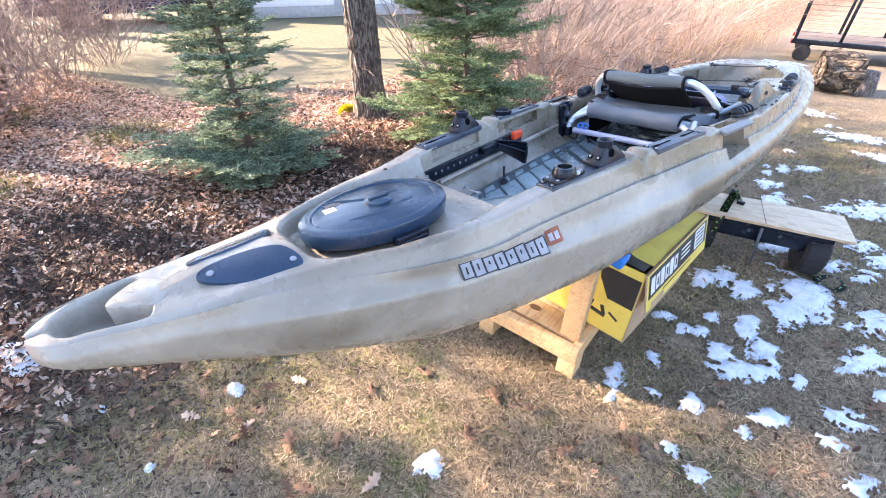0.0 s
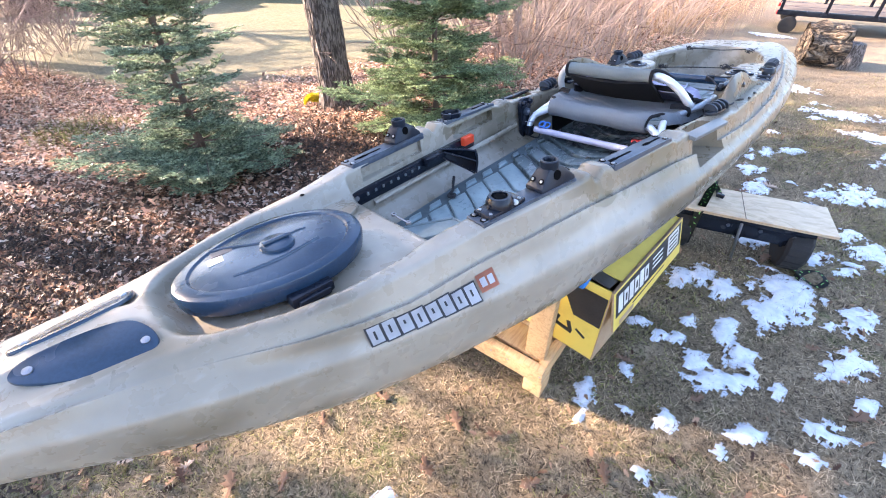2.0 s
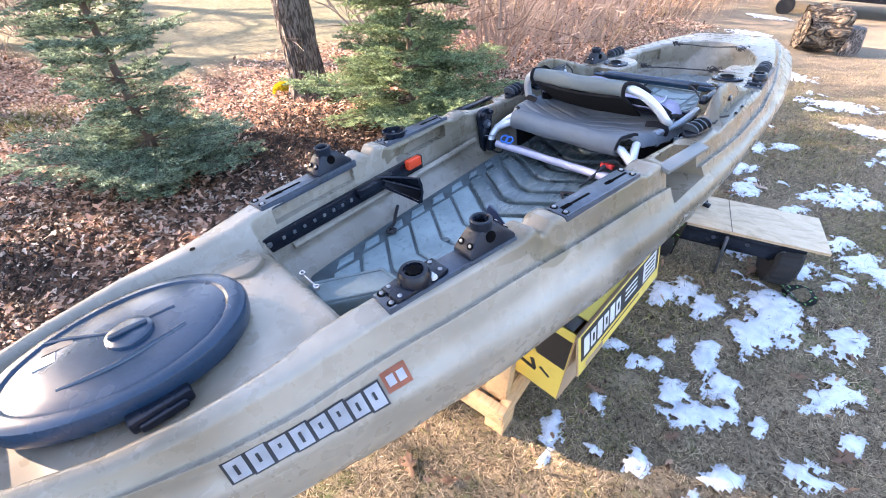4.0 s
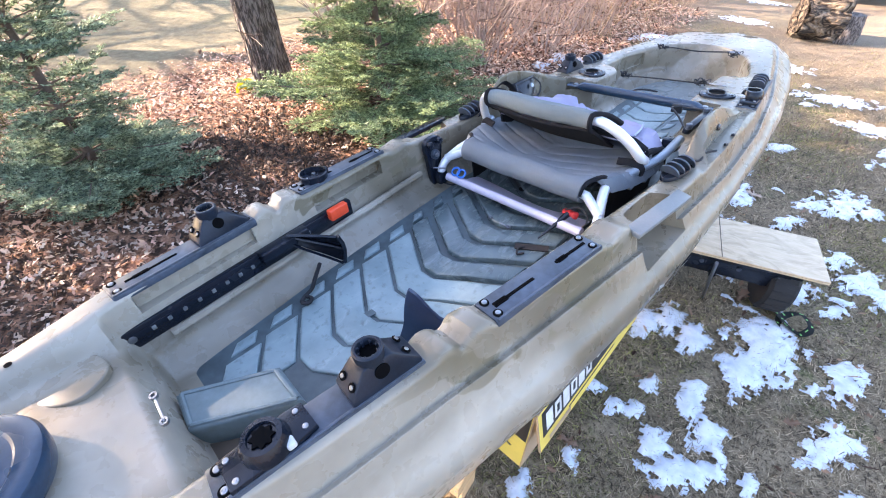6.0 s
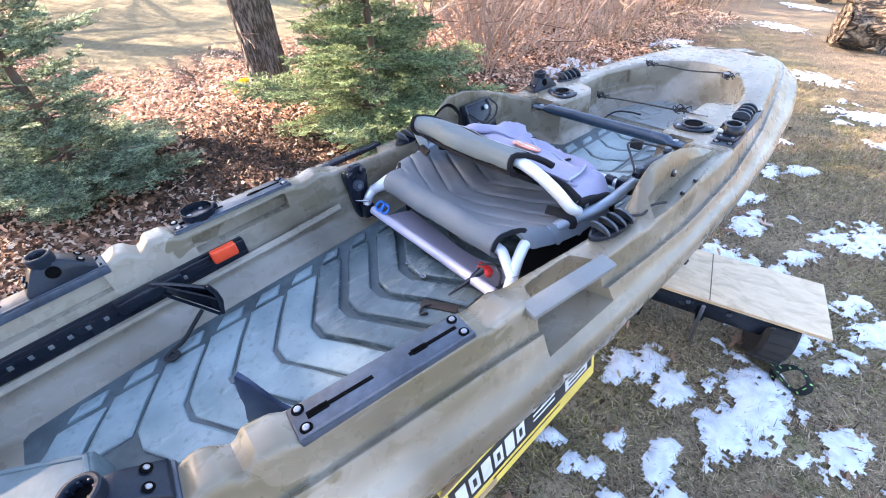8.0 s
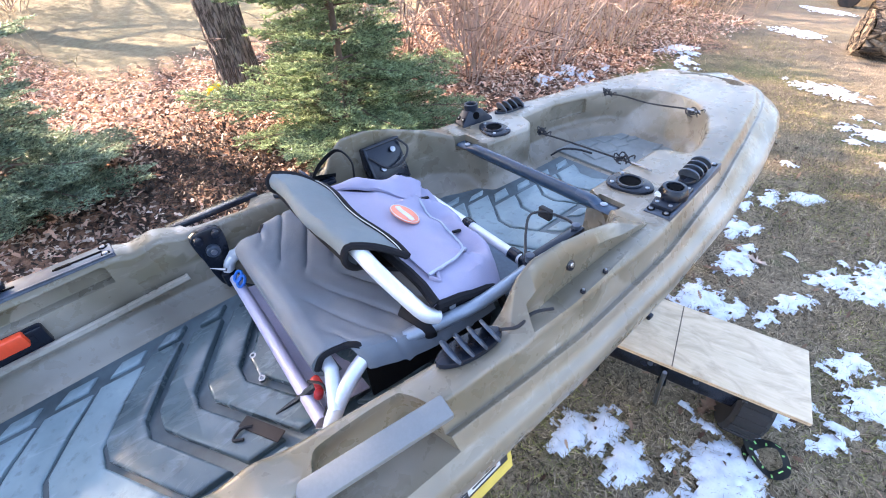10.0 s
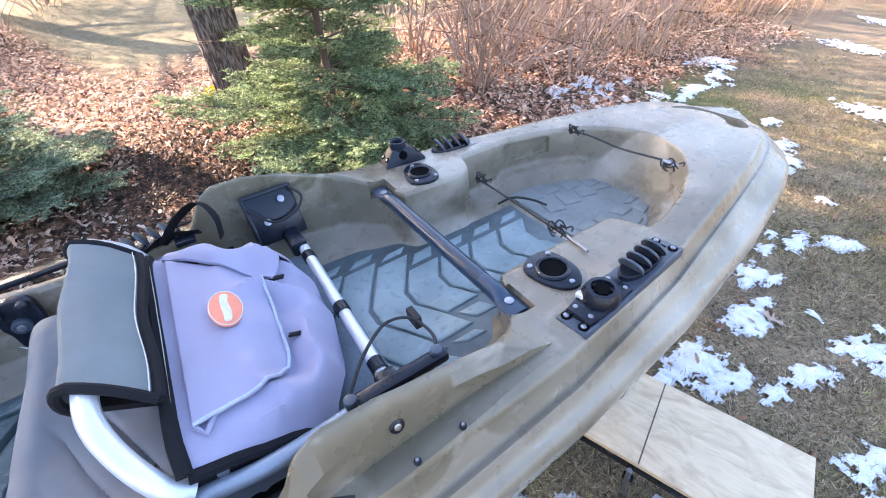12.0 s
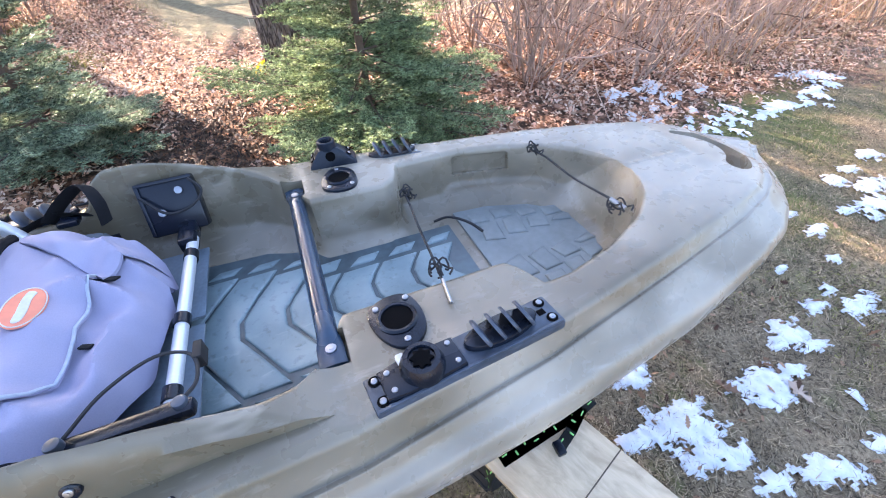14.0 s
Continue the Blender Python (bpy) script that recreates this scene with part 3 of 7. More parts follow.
# gear tracks on the gunwales
def gear_track(name, a, b, width, top, slots, screws=4):
    """A flat rail from a to b, (x, y, z) of the middle of its ends."""
    a, b = Vector(a), Vector(b)
    d = b - a
    m = Matrix.Translation((a + b) / 2) @ Vector((d.x, d.y, d.z)).to_track_quat("Y", "Z").to_matrix().to_4x4()
    L = d.length
    ob = part(name, box((0, 0, -.009), (width, L, .018), .003), BLACK_WORN, kayak, "weathered black gear track with slots")
    ob.matrix_local = m
    part("rail_lip", box((width * .5 - .003, 0, .0015), (.005, L * .98, .003), .001), BLACK_WORN, ob)
    for at, ln, wd in slots:
        part("slot", box((-.002, at, .0004), (wd, ln, .0016), .0004), GAP_BLACK, ob, "black strip painted for the dark of a narrow slot")
    for sy in (-1, 1):
        for sx in (-1, 1):
            part("countersink", disc((sx * width * .28 - .002, sy * (L / 2 - .014), .0002), .0085, .0008, n=16), GAP_BLACK, ob)
            screw((sx * width * .28 - .002, sy * (L / 2 - .014), .0005), ob, .0050)
            if screws < 4:
                break
    return ob


def tall_mount(parent, at, turn=0.0):
    """A wedge-shaped bracket with a round socket on top."""
    bm = bmesh.new()
    prof = [(-.056, 0), (-.056, .010), (-.030, .044), (-.026, .046), (.012, .046), (.018, .044), (.054, .012), (.056, .009), (.056, 0)]
    sides = []
    for s in (-1, 1):
        sides.append([bm.verts.new((s * (.027 - .010 * z / .046), y, z)) for y, z in prof])
    n = len(prof)
    for k in range(n):
        bm.faces.new((sides[0][k], sides[0][(k + 1) % n], sides[1][(k + 1) % n], sides[1][k]))
    bm.faces.new(sides[0][::-1])
    bm.faces.new(sides[1])
    bmesh.ops.recalc_face_normals(bm, faces=bm.faces)
    bmesh.ops.bevel(bm, geom=bm.edges[:], offset=.0022, segments=2, affect="EDGES", profile=.5)
    ob = part("rod_holder_base", bm, TOUGH, parent, "charcoal rod holder bracket with a round socket")
    ob.matrix_local = Matrix.Translation(at) @ pose(0, 0, 0, 0, 0, turn)
    part("collar", lathe([(.020, -.004), (.0215, .006), (.0215, .016), (.0195, .018), (.0165, .018), (.0150, .016), (.0150, -.006), (.001, -.006)], (0, -.008, .045), 28), TOUGH, ob)
    part("bore", disc((0, -.008, .046), .0150, .004, n=20), GAP_BLACK, ob)
    for k in range(8):
        t = 2 * math.pi * k / 8
        part("socket_tooth", box((.0140 * math.cos(t), -.008 + .0140 * math.sin(t), .054), (.0035, .0035, .012), .0008), TOUGH, ob)
    for s in (1, -1):
        part("side_hole", disc((s * .0208, -.004, .029), .0115, .0016, axis=(s, 0, .20), n=18), GAP_BLACK, ob)
        for y, z, ax in ((-.0465, .0235, (0, -.80, .60)), (.0400, .0265, (0, .66, .75))):
            part("bolt_hole", disc((s * .0125, y, z), .0068, .0016, n=14, axis=ax), GAP_BLACK, ob)
            screw((s * .0125, y, z + .0004), ob, .0036, ax)
    return ob


def star_mount(parent, at, turn=0.0):
    bm = slab([(x, y) for x, y in ((-.024, -.055), (.024, -.055), (.026, -.02), (.026, .03), (.022, .058), (-.022, .058), (-.026, .03), (-.026, -.02))], 0, .010, .003)
    ob = part("rod_holder_base", bm, BLACK, parent, "black rod holder base with a star-shaped socket")
    ob.matrix_local = Matrix.Translation(at) @ pose(0, 0, 0, 0, 0, turn)
    part("socket", lathe([(.001, .006), (.031, .006), (.031, .016), (.028, .024), (.025, .030), (.0185, .0305), (.0175, .026), (.001, .0255)], (0, 0, 0), 28), BLACK, ob)
    star = [((.0165 if k % 2 else .0115) * math.cos(math.pi * k / 8), (.0165 if k % 2 else .0115) * math.sin(math.pi * k / 8)) for k in range(16)]
    part("socket_star", slab(star, .0255, .0290), GAP_BLACK, ob)
    for x, y in ((-.016, -.045), (.016, -.045), (-.014, .046), (.014, .046)):
        screw((x, y, .0090), ob, .0042)
    part("release_tab", box((.022, .022, .013), (.016, .012, .010), .003), WHITE_PRINT, ob, "worn pale release tab")
    return ob


def cup_mount(parent, at):
    ob = part("round_mount", lathe([(.001, 0), (.034, 0), (.036, .004), (.036, .017), (.032, .018), (.030, .006), (.001, .005)], (0, 0, 0), 28), BLACK, parent, "open round black mount")
    ob.matrix_local = Matrix.Translation(at)
    for k in range(3):
        t = 2.1 * k + .4
        screw((.019 * math.cos(t), .019 * math.sin(t), .005), ob, .005)
    part("clip", box((0, .037, .010), (.016, .012, .014), .003), BLACK, ob)
    return ob


def horn_cleat(parent, at, turn=0.0, n=4):
    """A block with a row of slanting round fins."""
    ob = part("fin_cleat", slab(ellipse(0, 0, .023, .060, 24), 0, .010, .004), BLACK, parent, "black four-finned cord cleat")
    ob.matrix_local = Matrix.Translation(at) @ pose(0, 0, 0, 0, 0, turn)
    for k in range(n):
        y = -.036 + .024 * k
        bm = bmesh.new()
        add_disc(bm, (0, y, .014), .0235, .0055, 20, (0, .45, 1), .003)
        for v in bm.verts:
            v.co.z = .010 + (v.co.z - .010) * (1.0 if v.co.z > .01 else .4)
        bmesh.ops.transform(bm, matrix=Matrix.Translation((0, y, .012)) @ pose(0, 0, 0, -38, 0, 0) @ Matrix.Translation((0, -y, -.012)), verts=bm.verts)
        part("fin", bm, BLACK_WORN, ob)
    return ob


for s in (1, -1):
    t1 = gear_track("gear_track", (s * .247, 1.004, .4065), (s * .279, 1.298, .4065), .056, 0, [(-.065, .10, .006), (-.085, .03, .011)] if s < 0 else [])
    t2 = gear_track("gear_track", (s * .307, 1.425, .3975), (s * .332, 1.705, .3885), .056, 0, [(-.07, .095, .006), (-.105, .03, .011), (.08, .085, .006), (.055, .025, .010)])
    t3 = gear_track("gear_track", (s * .338, 2.632, .3445 if s > 0 else .336), (s * .305, 2.925, .3445 if s > 0 else .336), .058, 0, [(.06, .02, .012), (.125, .012, .010)])
    if s > 0:
        star_mount(t1, (-.001, -.075, .0005), 4)
        tall_mount(t1, (-.001, .088, .0005))
        star_mount(t3, (-.001, -.070, .0005), 180)
        horn_cleat(t3, (-.004, .055, .0005))
    else:
        tall_mount(t1, (0, .080, .0005))
        cup_mount(t2, (-.006, -.075, .0005))
        tall_mount(t3, (.002, -.070, .0005))
        horn_cleat(t3, (.004, .075, .0005))
    c = horn_cleat(kayak, (s * .338, 2.105, .3545), s * -8)
    part("cord", tube(curve([(s * .005, .055, .012), (s * .012, .085, .006), (s * .006, .12, .010), (s * .016, .155, .008)]), .003, 6), CORD, c, "short black cord end")


# flush rod holders in the quarter blocks
def flush_holder(s):
    cx, cy, z = s * .229, 2.703, .3385
    pts = [(cx + s * .055, cy + .012), (cx + s * .030, cy + .036), (cx - s * .012, cy + .040), (cx - s * .046, cy + .026), (cx - s * .050, cy - .010), (cx - s * .030, cy - .040), (cx + s * .015, cy - .036), (cx + s * .048, cy - .016)]
    if s < 0:
        pts = pts[::-1]
    ob = part("flush_rod_holder", slab(smooth_outline(pts, 4), z, z + .009, .003), BLACK, kayak, "black flush rod holder with an open tube")
    part("rim", lathe([(.0245, 0), (.031, 0), (.031, .0055), (.028, .008), (.0245, .0075), (.0235, -.0015)], (cx, cy, z + .006), 28), BLACK, ob)
    part("bore", disc((cx, cy, z + .0088), .0238, .0022, n=28), GAP_BLACK, ob, "black disc painted for the dark of the bore")
    for x, y in ((cx + s * .043, cy + .003), (cx - s * .036, cy + .024), (cx - s * .030, cy - .026)):
        screw((x, y, z + .0085), ob)


flush_holder(1)
flush_holder(-1)


# cross bar behind the seat
def cross_bar():
    bm = bmesh.new()
    ends = (-.262, 2.600, .324), (.262, 2.599, .331)
    add_tube(bm, [Vector(ends[0]).lerp(Vector(ends[1]), k / 40) for k in range(41)], .0165, 14)
    for v in bm.verts:
        f = max(0.0, min(1.0, (abs(v.co.x) - .205) / .02))
        zc = .324 + (v.co.x + .262) / .524 * .007
        v.co.z = zc + (v.co.z - zc) * (1 - .72 * f)
        v.co.y = 2.5995 + (v.co.y - 2.5995) * (1 + .25 * f)
    ob = part("cross_bar", bm, BLUE_BLACK, kayak, "glossy black cross bar screwed to both sides")
    for x, z in ((-.233, .3285), (.233, .3350)):
        screw((x, 2.600, z), ob, .0085)


cross_bar()


# sliding foot brace on the starboard wall
TOOTH = simple("worn_grey_nylon", (0.11, 0.12, 0.125), 0.5, grain=200)


def foot_brace(s):
    a, b = Vector((s * -.205, .972, .312)), Vector((s * -.262, 1.545, .304))
    m = Matrix.Translation((a + b) / 2) @ (b - a).to_track_quat("Y", "Z").to_matrix().to_4x4()
    L = (b - a).length
    ob = part("foot_brace", box((s * -.012, 0, 0), (.024, L, .048), .005), BLACK, kayak, "black toothed foot brace rail with a sliding pedal")
    ob.matrix_local = m
    part("rail_groove", box((s * .0005, 0, .004), (.003, L * .94, .018), .001), BLACK, ob)
    for k in range(13):
        part("tooth", box((s * .003, -L / 2 + .06 + .031 * k, .004), (.004, .008, .009), .001), TOOTH if k % 4 else HANDLE_GREY, ob)
    screw((s * .001, -L / 2 + .02, .004), ob, .008, (s, 0, 0))
    def face(f, h):
        return (s * (.012 + .088 * f), .120 + .042 * f ** 1.8 + .010 * math.sin(3.1 * h) - .03 * (1 - f) ** 2, .036 - .012 * f * f - (.062 + .018 * f) * h * (.35 + .65 * f ** .7))

    bm = bmesh.new()
    grid = [[bm.verts.new(face(i / 10, j / 6)) for j in range(7)] for i in range(11)]
    for i in range(10):
        for j in range(6):
            bm.faces.new((grid[i][j], grid[i + 1][j], grid[i + 1][j + 1], grid[i][j + 1]))
    bmesh.ops.solidify(bm, geom=bm.faces[:], thickness=.006)
    pedal = part("foot_pedal", bm, BLACK, ob, "ribbed black foot pedal")
    for h in (0, .5, 1):
        part("pedal_rib", tube([Vector(face(f, h)) + Vector((0, -.006, 0)) for f in (0, .25, .5, .75, 1)], .0035, 5), BLACK, pedal)
    part("pedal_edge", tube([Vector(face(1, h)) + Vector((0, -.002, 0)) for h in (0, .3, .6, 1)], .0055, 6), BLACK, pedal)
    part("slide", box((s * .006, .075, .014), (.03, .13, .03), .006), BLACK, ob)
    part("lock_tab", box((s * .010, .235, .020), (.020, .056, .030), .004), ORANGE, ob, "bright orange lock tab")


foot_brace(1)


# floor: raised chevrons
GROOVE_GREY = simple("darker_grey_plastic", (0.075, 0.102, 0.110), 0.42, grain=40, vary=0.5, bump=0.2)


HULL_GREY = simple("grey_taupe_plastic", (0.185, 0.205, 0.198), 0.45, grain=60, vary=0.25, bump=0.15)


def floor_ribs():
    rng = random.Random(3)
    z = .193

    def rib(pts, h=.015, m=FLOOR_GREY):
        o = part("floor_rib", slab(pts, z, z + h, .006, 3), m, kayak)
        return o

    # ribs from 1.50 to 2.25 take the copy with shade painted in
    rib_plastic = lambda u: FLOOR_SHADED if 1.50 < u < 2.25 else FLOOR_GREY

    def half(u):
        return float(np.interp(u, [1.0, 1.1, 1.4, 1.7, 2.0, 2.2, 2.5, 2.6, 2.65, 2.9], [.15, .165, .20, .222, .235, .23, .20, .17, .125, .12]))

    u = 1.03
    while u < 2.80:
        w, gap = (.080, .010) if u < 1.52 else (.062, .024) if u < 2.2 else (.082, .008)
        rise = .011 if u < 1.52 else .020 if u < 2.2 else .009
        a = half(u + .12) - .045
        sl = .62
        flat = .022
        def line(y, grow=0.0):
            return [(-a, y + sl * (a - flat)), (-a * .55, y + sl * (a * .55 - flat)), (-flat, y), (flat, y), (a * .55, y + sl * (a * .55 - flat)), (a, y + sl * (a - flat))]
        top, bot = line(u), line(u + w)
        if u > 1.14:
            rib(top + bot[::-1], rise, rib_plastic(u))
        else:
            rib(top[:3] + bot[:3][::-1], rise)
        for s in (1, -1):
            e = half(u + sl * a + .06)
            y = u + sl * (a - flat) + .012
            o = [(s * (a + .014), y + .004), (s * (e - .006), y + .030), (s * (e - .004), y + .030 + w * .62), (s * (a + .014), y + w * .74)]
            rib(o if s > 0 else o[::-1], rise * .9, rib_plastic(u))
        u += w + gap
    for i, y in enumerate((2.985, 3.045, 3.105, 3.165)):
        e = float(np.interp(y, [2.95, 3.05, 3.15, 3.22], [.16, .155, .12, .075]))
        for s in (1, -1):
            o = [(s * .045, y), (s * (e - .052), y + .012), (s * (e - .056), y + .058), (s * .03, y + .048)]
            if e > .11:
                rib(o if s > 0 else o[::-1], .007, HULL_GREY)
            o = [(s * (e - .042), y), (s * e, y + .002), (s * (e - .012), y + .044), (s * (e - .046), y + .046)]
            rib(o if s > 0 else o[::-1], .007, HULL_GREY)
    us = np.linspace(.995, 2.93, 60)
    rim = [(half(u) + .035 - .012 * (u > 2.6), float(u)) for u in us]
    part("cockpit_floor", slab([(x, y) for x, y in rim] + [(-x, y) for x, y in rim[::-1]], z - .002, z + .0035), GROOVE_GREY, kayak, "grey cockpit floor between the ribs, darker than they are")
    us = np.linspace(2.96, 3.235, 24)
    rim = [(float(np.interp(u, [2.96, 3.05, 3.15, 3.20, 3.235], [.185, .175, .135, .09, .03])), float(u)) for u in us]
    part("well_floor", slab([(x, y) for x, y in rim] + [(-x, y) for x, y in rim[::-1]], .186, .1955), HULL_GREY, kayak, "grey floor of the stern well")
    part("drain_slot", slab([(-.022, 1.355), (-.006, 1.345), (.006, 1.40), (-.010, 1.41)], z + .008, z + .0108), GROOVE_GREY, kayak)
    for x, y in ((-.05, 2.02),):
        part("scupper_hole", disc((x, y, z + .0125), .014, .0012, n=16), GAP_BLACK, kayak, "small black disc painted for the dark of a scupper hole")


floor_ribs()


CONSOLE_GREY = simple("matt_grey_plastic", (0.145, 0.190, 0.198), 0.62, grain=60, vary=0.3, bump=0.2)
RECESS_BROWN = simple("dark_brown_plastic", (0.085, 0.062, 0.042), 0.6, grain=50, vary=0.4)


# console box at the cockpit's front
def console_box():
    bm = slab([(-.078, 1.000), (.014, .990), (.114, 1.160), (.012, 1.164)], .19, .258, .010, 3)
    ob = part("console_box", bm, CONSOLE_GREY, kayak, "moulded grey console box with a shallow tray")
    part("console_recess", slab([(.020, .996), (.150, .996), (.158, 1.110), (.125, 1.152)], .190, .2085, .002), RECESS_BROWN, kayak, "dark brown recess beside the console box")
    rim = [(-.068, 1.010), (.008, 1.000), (.102, 1.152), (.018, 1.154)]
    for p, q in zip(rim, rim[1:] + rim[:1]):
        part("tray_rim", tube([(p[0], p[1], .257), (q[0], q[1], .257)], .0048, 8), CONSOLE_GREY, ob)


console_box()
part("deck_disc", slab(smooth_outline([(-.174, .828), (-.120, .861), (-.101, .905), (-.132, .949), (-.188, .938), (-.222, .880), (-.205, .835)], 5), .322, .3435, .004, 3), HULL, kayak, "D-shaped moulded pad")
part("rim_hole", disc((-.2135, .843, .3875), .006, .0012, n=12), GAP_BLACK, kayak)
part("inner_ledge", tube([(-.215, 1.05, .275), (-.245, 1.35, .275), (-.262, 1.62, .278), (-.272, 1.80, .285)], .010, 8), HULL, kayak)
part("inner_ledge", tube([(.215, 1.05, .275), (.245, 1.35, .275), (.262, 1.62, .278), (.272, 1.80, .285)], .010, 8), HULL, kayak)


# carry handles
for s in (1, -1):
    a, b = Vector((s * .372, 1.822, .3605)), Vector((s * .389, 2.004, .3545))
    ob = part("carry_handle", box((0, 0, 0), (.036, (b - a).length + .03, .014), .004), HANDLE_GREY if s > 0 else BLACK, kayak, "flat side carry handle over a moulded recess")
    ob.matrix_local = Matrix.Translation((a + b) / 2) @ (b - a).to_track_quat("Y", "Z").to_matrix().to_4x4() @ pose(0, 0, 0, 0, s * 8, 0)

# bolts on the raised sides
for s in (1, -1):
    for x, y, z, r in ((.3435, 2.330, .392, .010), (.372, 2.405, .3455, .005), (.376, 2.335, .3455, .005)):
        part("side_bolt", disc((s * x, y, z), r, .006, axis=(s, 0, .35) if z > .36 else (0, 0, 1), bevel=.002, n=14), BLACK, kayak)
        screw((s * (x + .005 if z > .36 else x), y, z + (.003 if z > .36 else .0062)), kayak, r * .5, (s, 0, .35) if z > .36 else (0, 0, 1))

# recessed holder plate on the starboard side behind the seat
def side_holder():
    m = pose(-.284, 2.350, .348, 0, -24, 0)
    ob = part("side_holder", box((-.014, 0, 0), (.042, .112, .118), .005), BLACK, kayak, "black holder plate with a cord and two bolts")
    ob.matrix_local = m
    part("frame_bar", box((.008, 0, .054), (.006, .112, .008), .002), BLACK, ob)
    part("frame_bar", box((.008, -.052, 0), (.006, .008, .112), .002), BLACK, ob)
    for y, z in ((-.02, -.01), (.025, .03)):
        screw((.014, y, z), ob, .008, (1, 0, .2))
    part("cord", tube(curve([(.015, -.05, .03), (.022, -.01, -.012), (.022, .04, -.008), (.018, .068, .02), (.014, .05, .05)]), .003, 6), CORD, ob)


side_holder()
bracket = part("wall_bracket", slab(smooth_outline([(-.034, .066), (.024, .070), (.030, .020), (.010, -.050), (-.004, -.082), (-.020, -.074), (-.030, .0)], 4), 0, .016, .004), BLACK, kayak, "tapered black bracket on the inner wall")
bracket.matrix_local = pose(-.292, 1.872, .300, 90, 0, 90)
part("bracket_knob", disc((-.004, .022, .016), .015, .012, bevel=.003), BLACK_WORN, bracket)
for x, y in ((-.022, .058), (.016, .060)):
    part("bracket_lug", disc((x, y, .012), .010, .018, bevel=.004, n=14), BLACK, bracket)
screw((-.004, .022, .028), bracket, .007)
part("bracket_cord", tube(curve([(.004, -.060, .016), (.016, -.085, .030), (.040, -.095, .050), (.055, -.070, .052)]), .003, 6), CORD, bracket)


# bungee cords over the stern well
def bungee(pts, knots):
    ob = part("bungee_cord", tube(curve(pts, 6), .0025, 8), CORD, kayak, "thin black bungee cord with knotted ends")
    rng = random.Random(len(knots))
    for kx, ky, kz in knots:
        bm = bmesh.new()
        for k in range(5):
            c = Vector((kx + rng.uniform(-.012, .012), ky + rng.uniform(-.012, .012), kz + rng.uniform(0, .012)))
            ring = [c + Vector((.013 * math.cos(t), .010 * math.sin(t), .006 * math.sin(2 * t + k))) for t in (2 * math.pi * j / 12 for j in range(11))]
            add_tube(bm, ring, .0019, 5)
        part("knot", bm, CORD, ob)


bungee([(-.162, 3.165, .335), (-.10, 3.168, .343), (.0, 3.172, .340), (.10, 3.178, .348), (.138, 3.182, .350)], [(-.150, 3.163, .338), (.136, 3.179, .340)])
bungee([(-.165, 2.835, .306), (-.10, 2.828, .315), (.0, 2.815, .326), (.10, 2.805, .334), (.19, 2.795, .342)], [(-.150, 2.835, .308), (.148, 2.800, .339)])
part("cord_hook", tube([(.175, 2.797, .342), (.232, 2.789, .345)], .0028, 8), STEEL, kayak)
part("cord_hook", tube([(.115, 3.178, .350), (.150, 3.186, .346)], .0045, 8), STEEL, kayak)
part("floor_cord", tube(curve([(-.16, 2.90, .205), (-.135, 2.93, .225), (-.10, 2.965, .222), (-.06, 2.985, .215)]), .0035, 6), CORD, kayak)
part("floor_cord", tube(curve([(-.225, 1.395, .225), (-.200, 1.365, .218), (-.172, 1.335, .214), (-.162, 1.308, .213), (-.150, 1.295, .213), (-.138, 1.305, .213), (-.145, 1.318, .213), (-.160, 1.312, .213)]), .005, 6), CORD, kayak, "black cord loop on the cockpit floor")


# printed marks on the port side
def side_point(u, f):
    """A point of the port side, f from the widest line (0) to the lip (1), a little proud of it."""
    L = hull_lines(np.array([u]), 1)
    b, bw = float(L["beam"][0]), float(L["beam_w"][0])
    wall = float(L["line_w"][0]) - .055 * min(1, max(0, (u - .3) / .5))
    lip = float(L["out"][0]) + .015
    m = Vector((.55 * b + .45 * float(L["out"][0]), u, .5 * bw + .5 * wall))
    a, c = Vector((b, u, bw)), Vector((lip, u, wall))
    if f < 0:
        k = float(L["keel"][0])
        low = Vector((b * .97, u, k + (bw - k) * .68))
        return a.lerp(low, -f)
    q = (1 - f) ** 2 * a + 2 * f * (1 - f) * (m * 1.0) + f * f * c
    return q


def print_mark(name, quads, material, label, lift=.0022):
    """Flat marks laid on the side; quads in (u, f)."""
    bm = bmesh.new()
    for q in quads:
        (u0, f0), (u1, f1), (u2, f2), (u3, f3) = q
        n = 4
        grid = []
        for i in range(n + 1):
            row = []
            for j in range(n + 1):
                s, t = i / n, j / n
                uu = (1 - s) * (1 - t) * u0 + s * (1 - t) * u1 + s * t * u2 + (1 - s) * t * u3
                ff = (1 - s) * (1 - t) * f0 + s * (1 - t) * f1 + s * t * f2 + (1 - s) * t * f3
                p = side_point(uu, ff)
                nrm = (side_point(uu, ff - .05) - side_point(uu, ff + .05)).cross(Vector((0, 1, 0)))
                nrm = nrm.normalized()
                if nrm.x < 0:
                    nrm = -nrm
                row.append(bm.verts.new(p + nrm * (lift + .0022)))
            grid.append(row)
        for i in range(n):
            for j in range(n):
                bm.faces.new((grid[i][j], grid[i + 1][j], grid[i + 1][j + 1], grid[i][j + 1]))
    bmesh.ops.solidify(bm, geom=bm.faces[:], thickness=.0008)
    return part(name, bm, material, kayak, label)


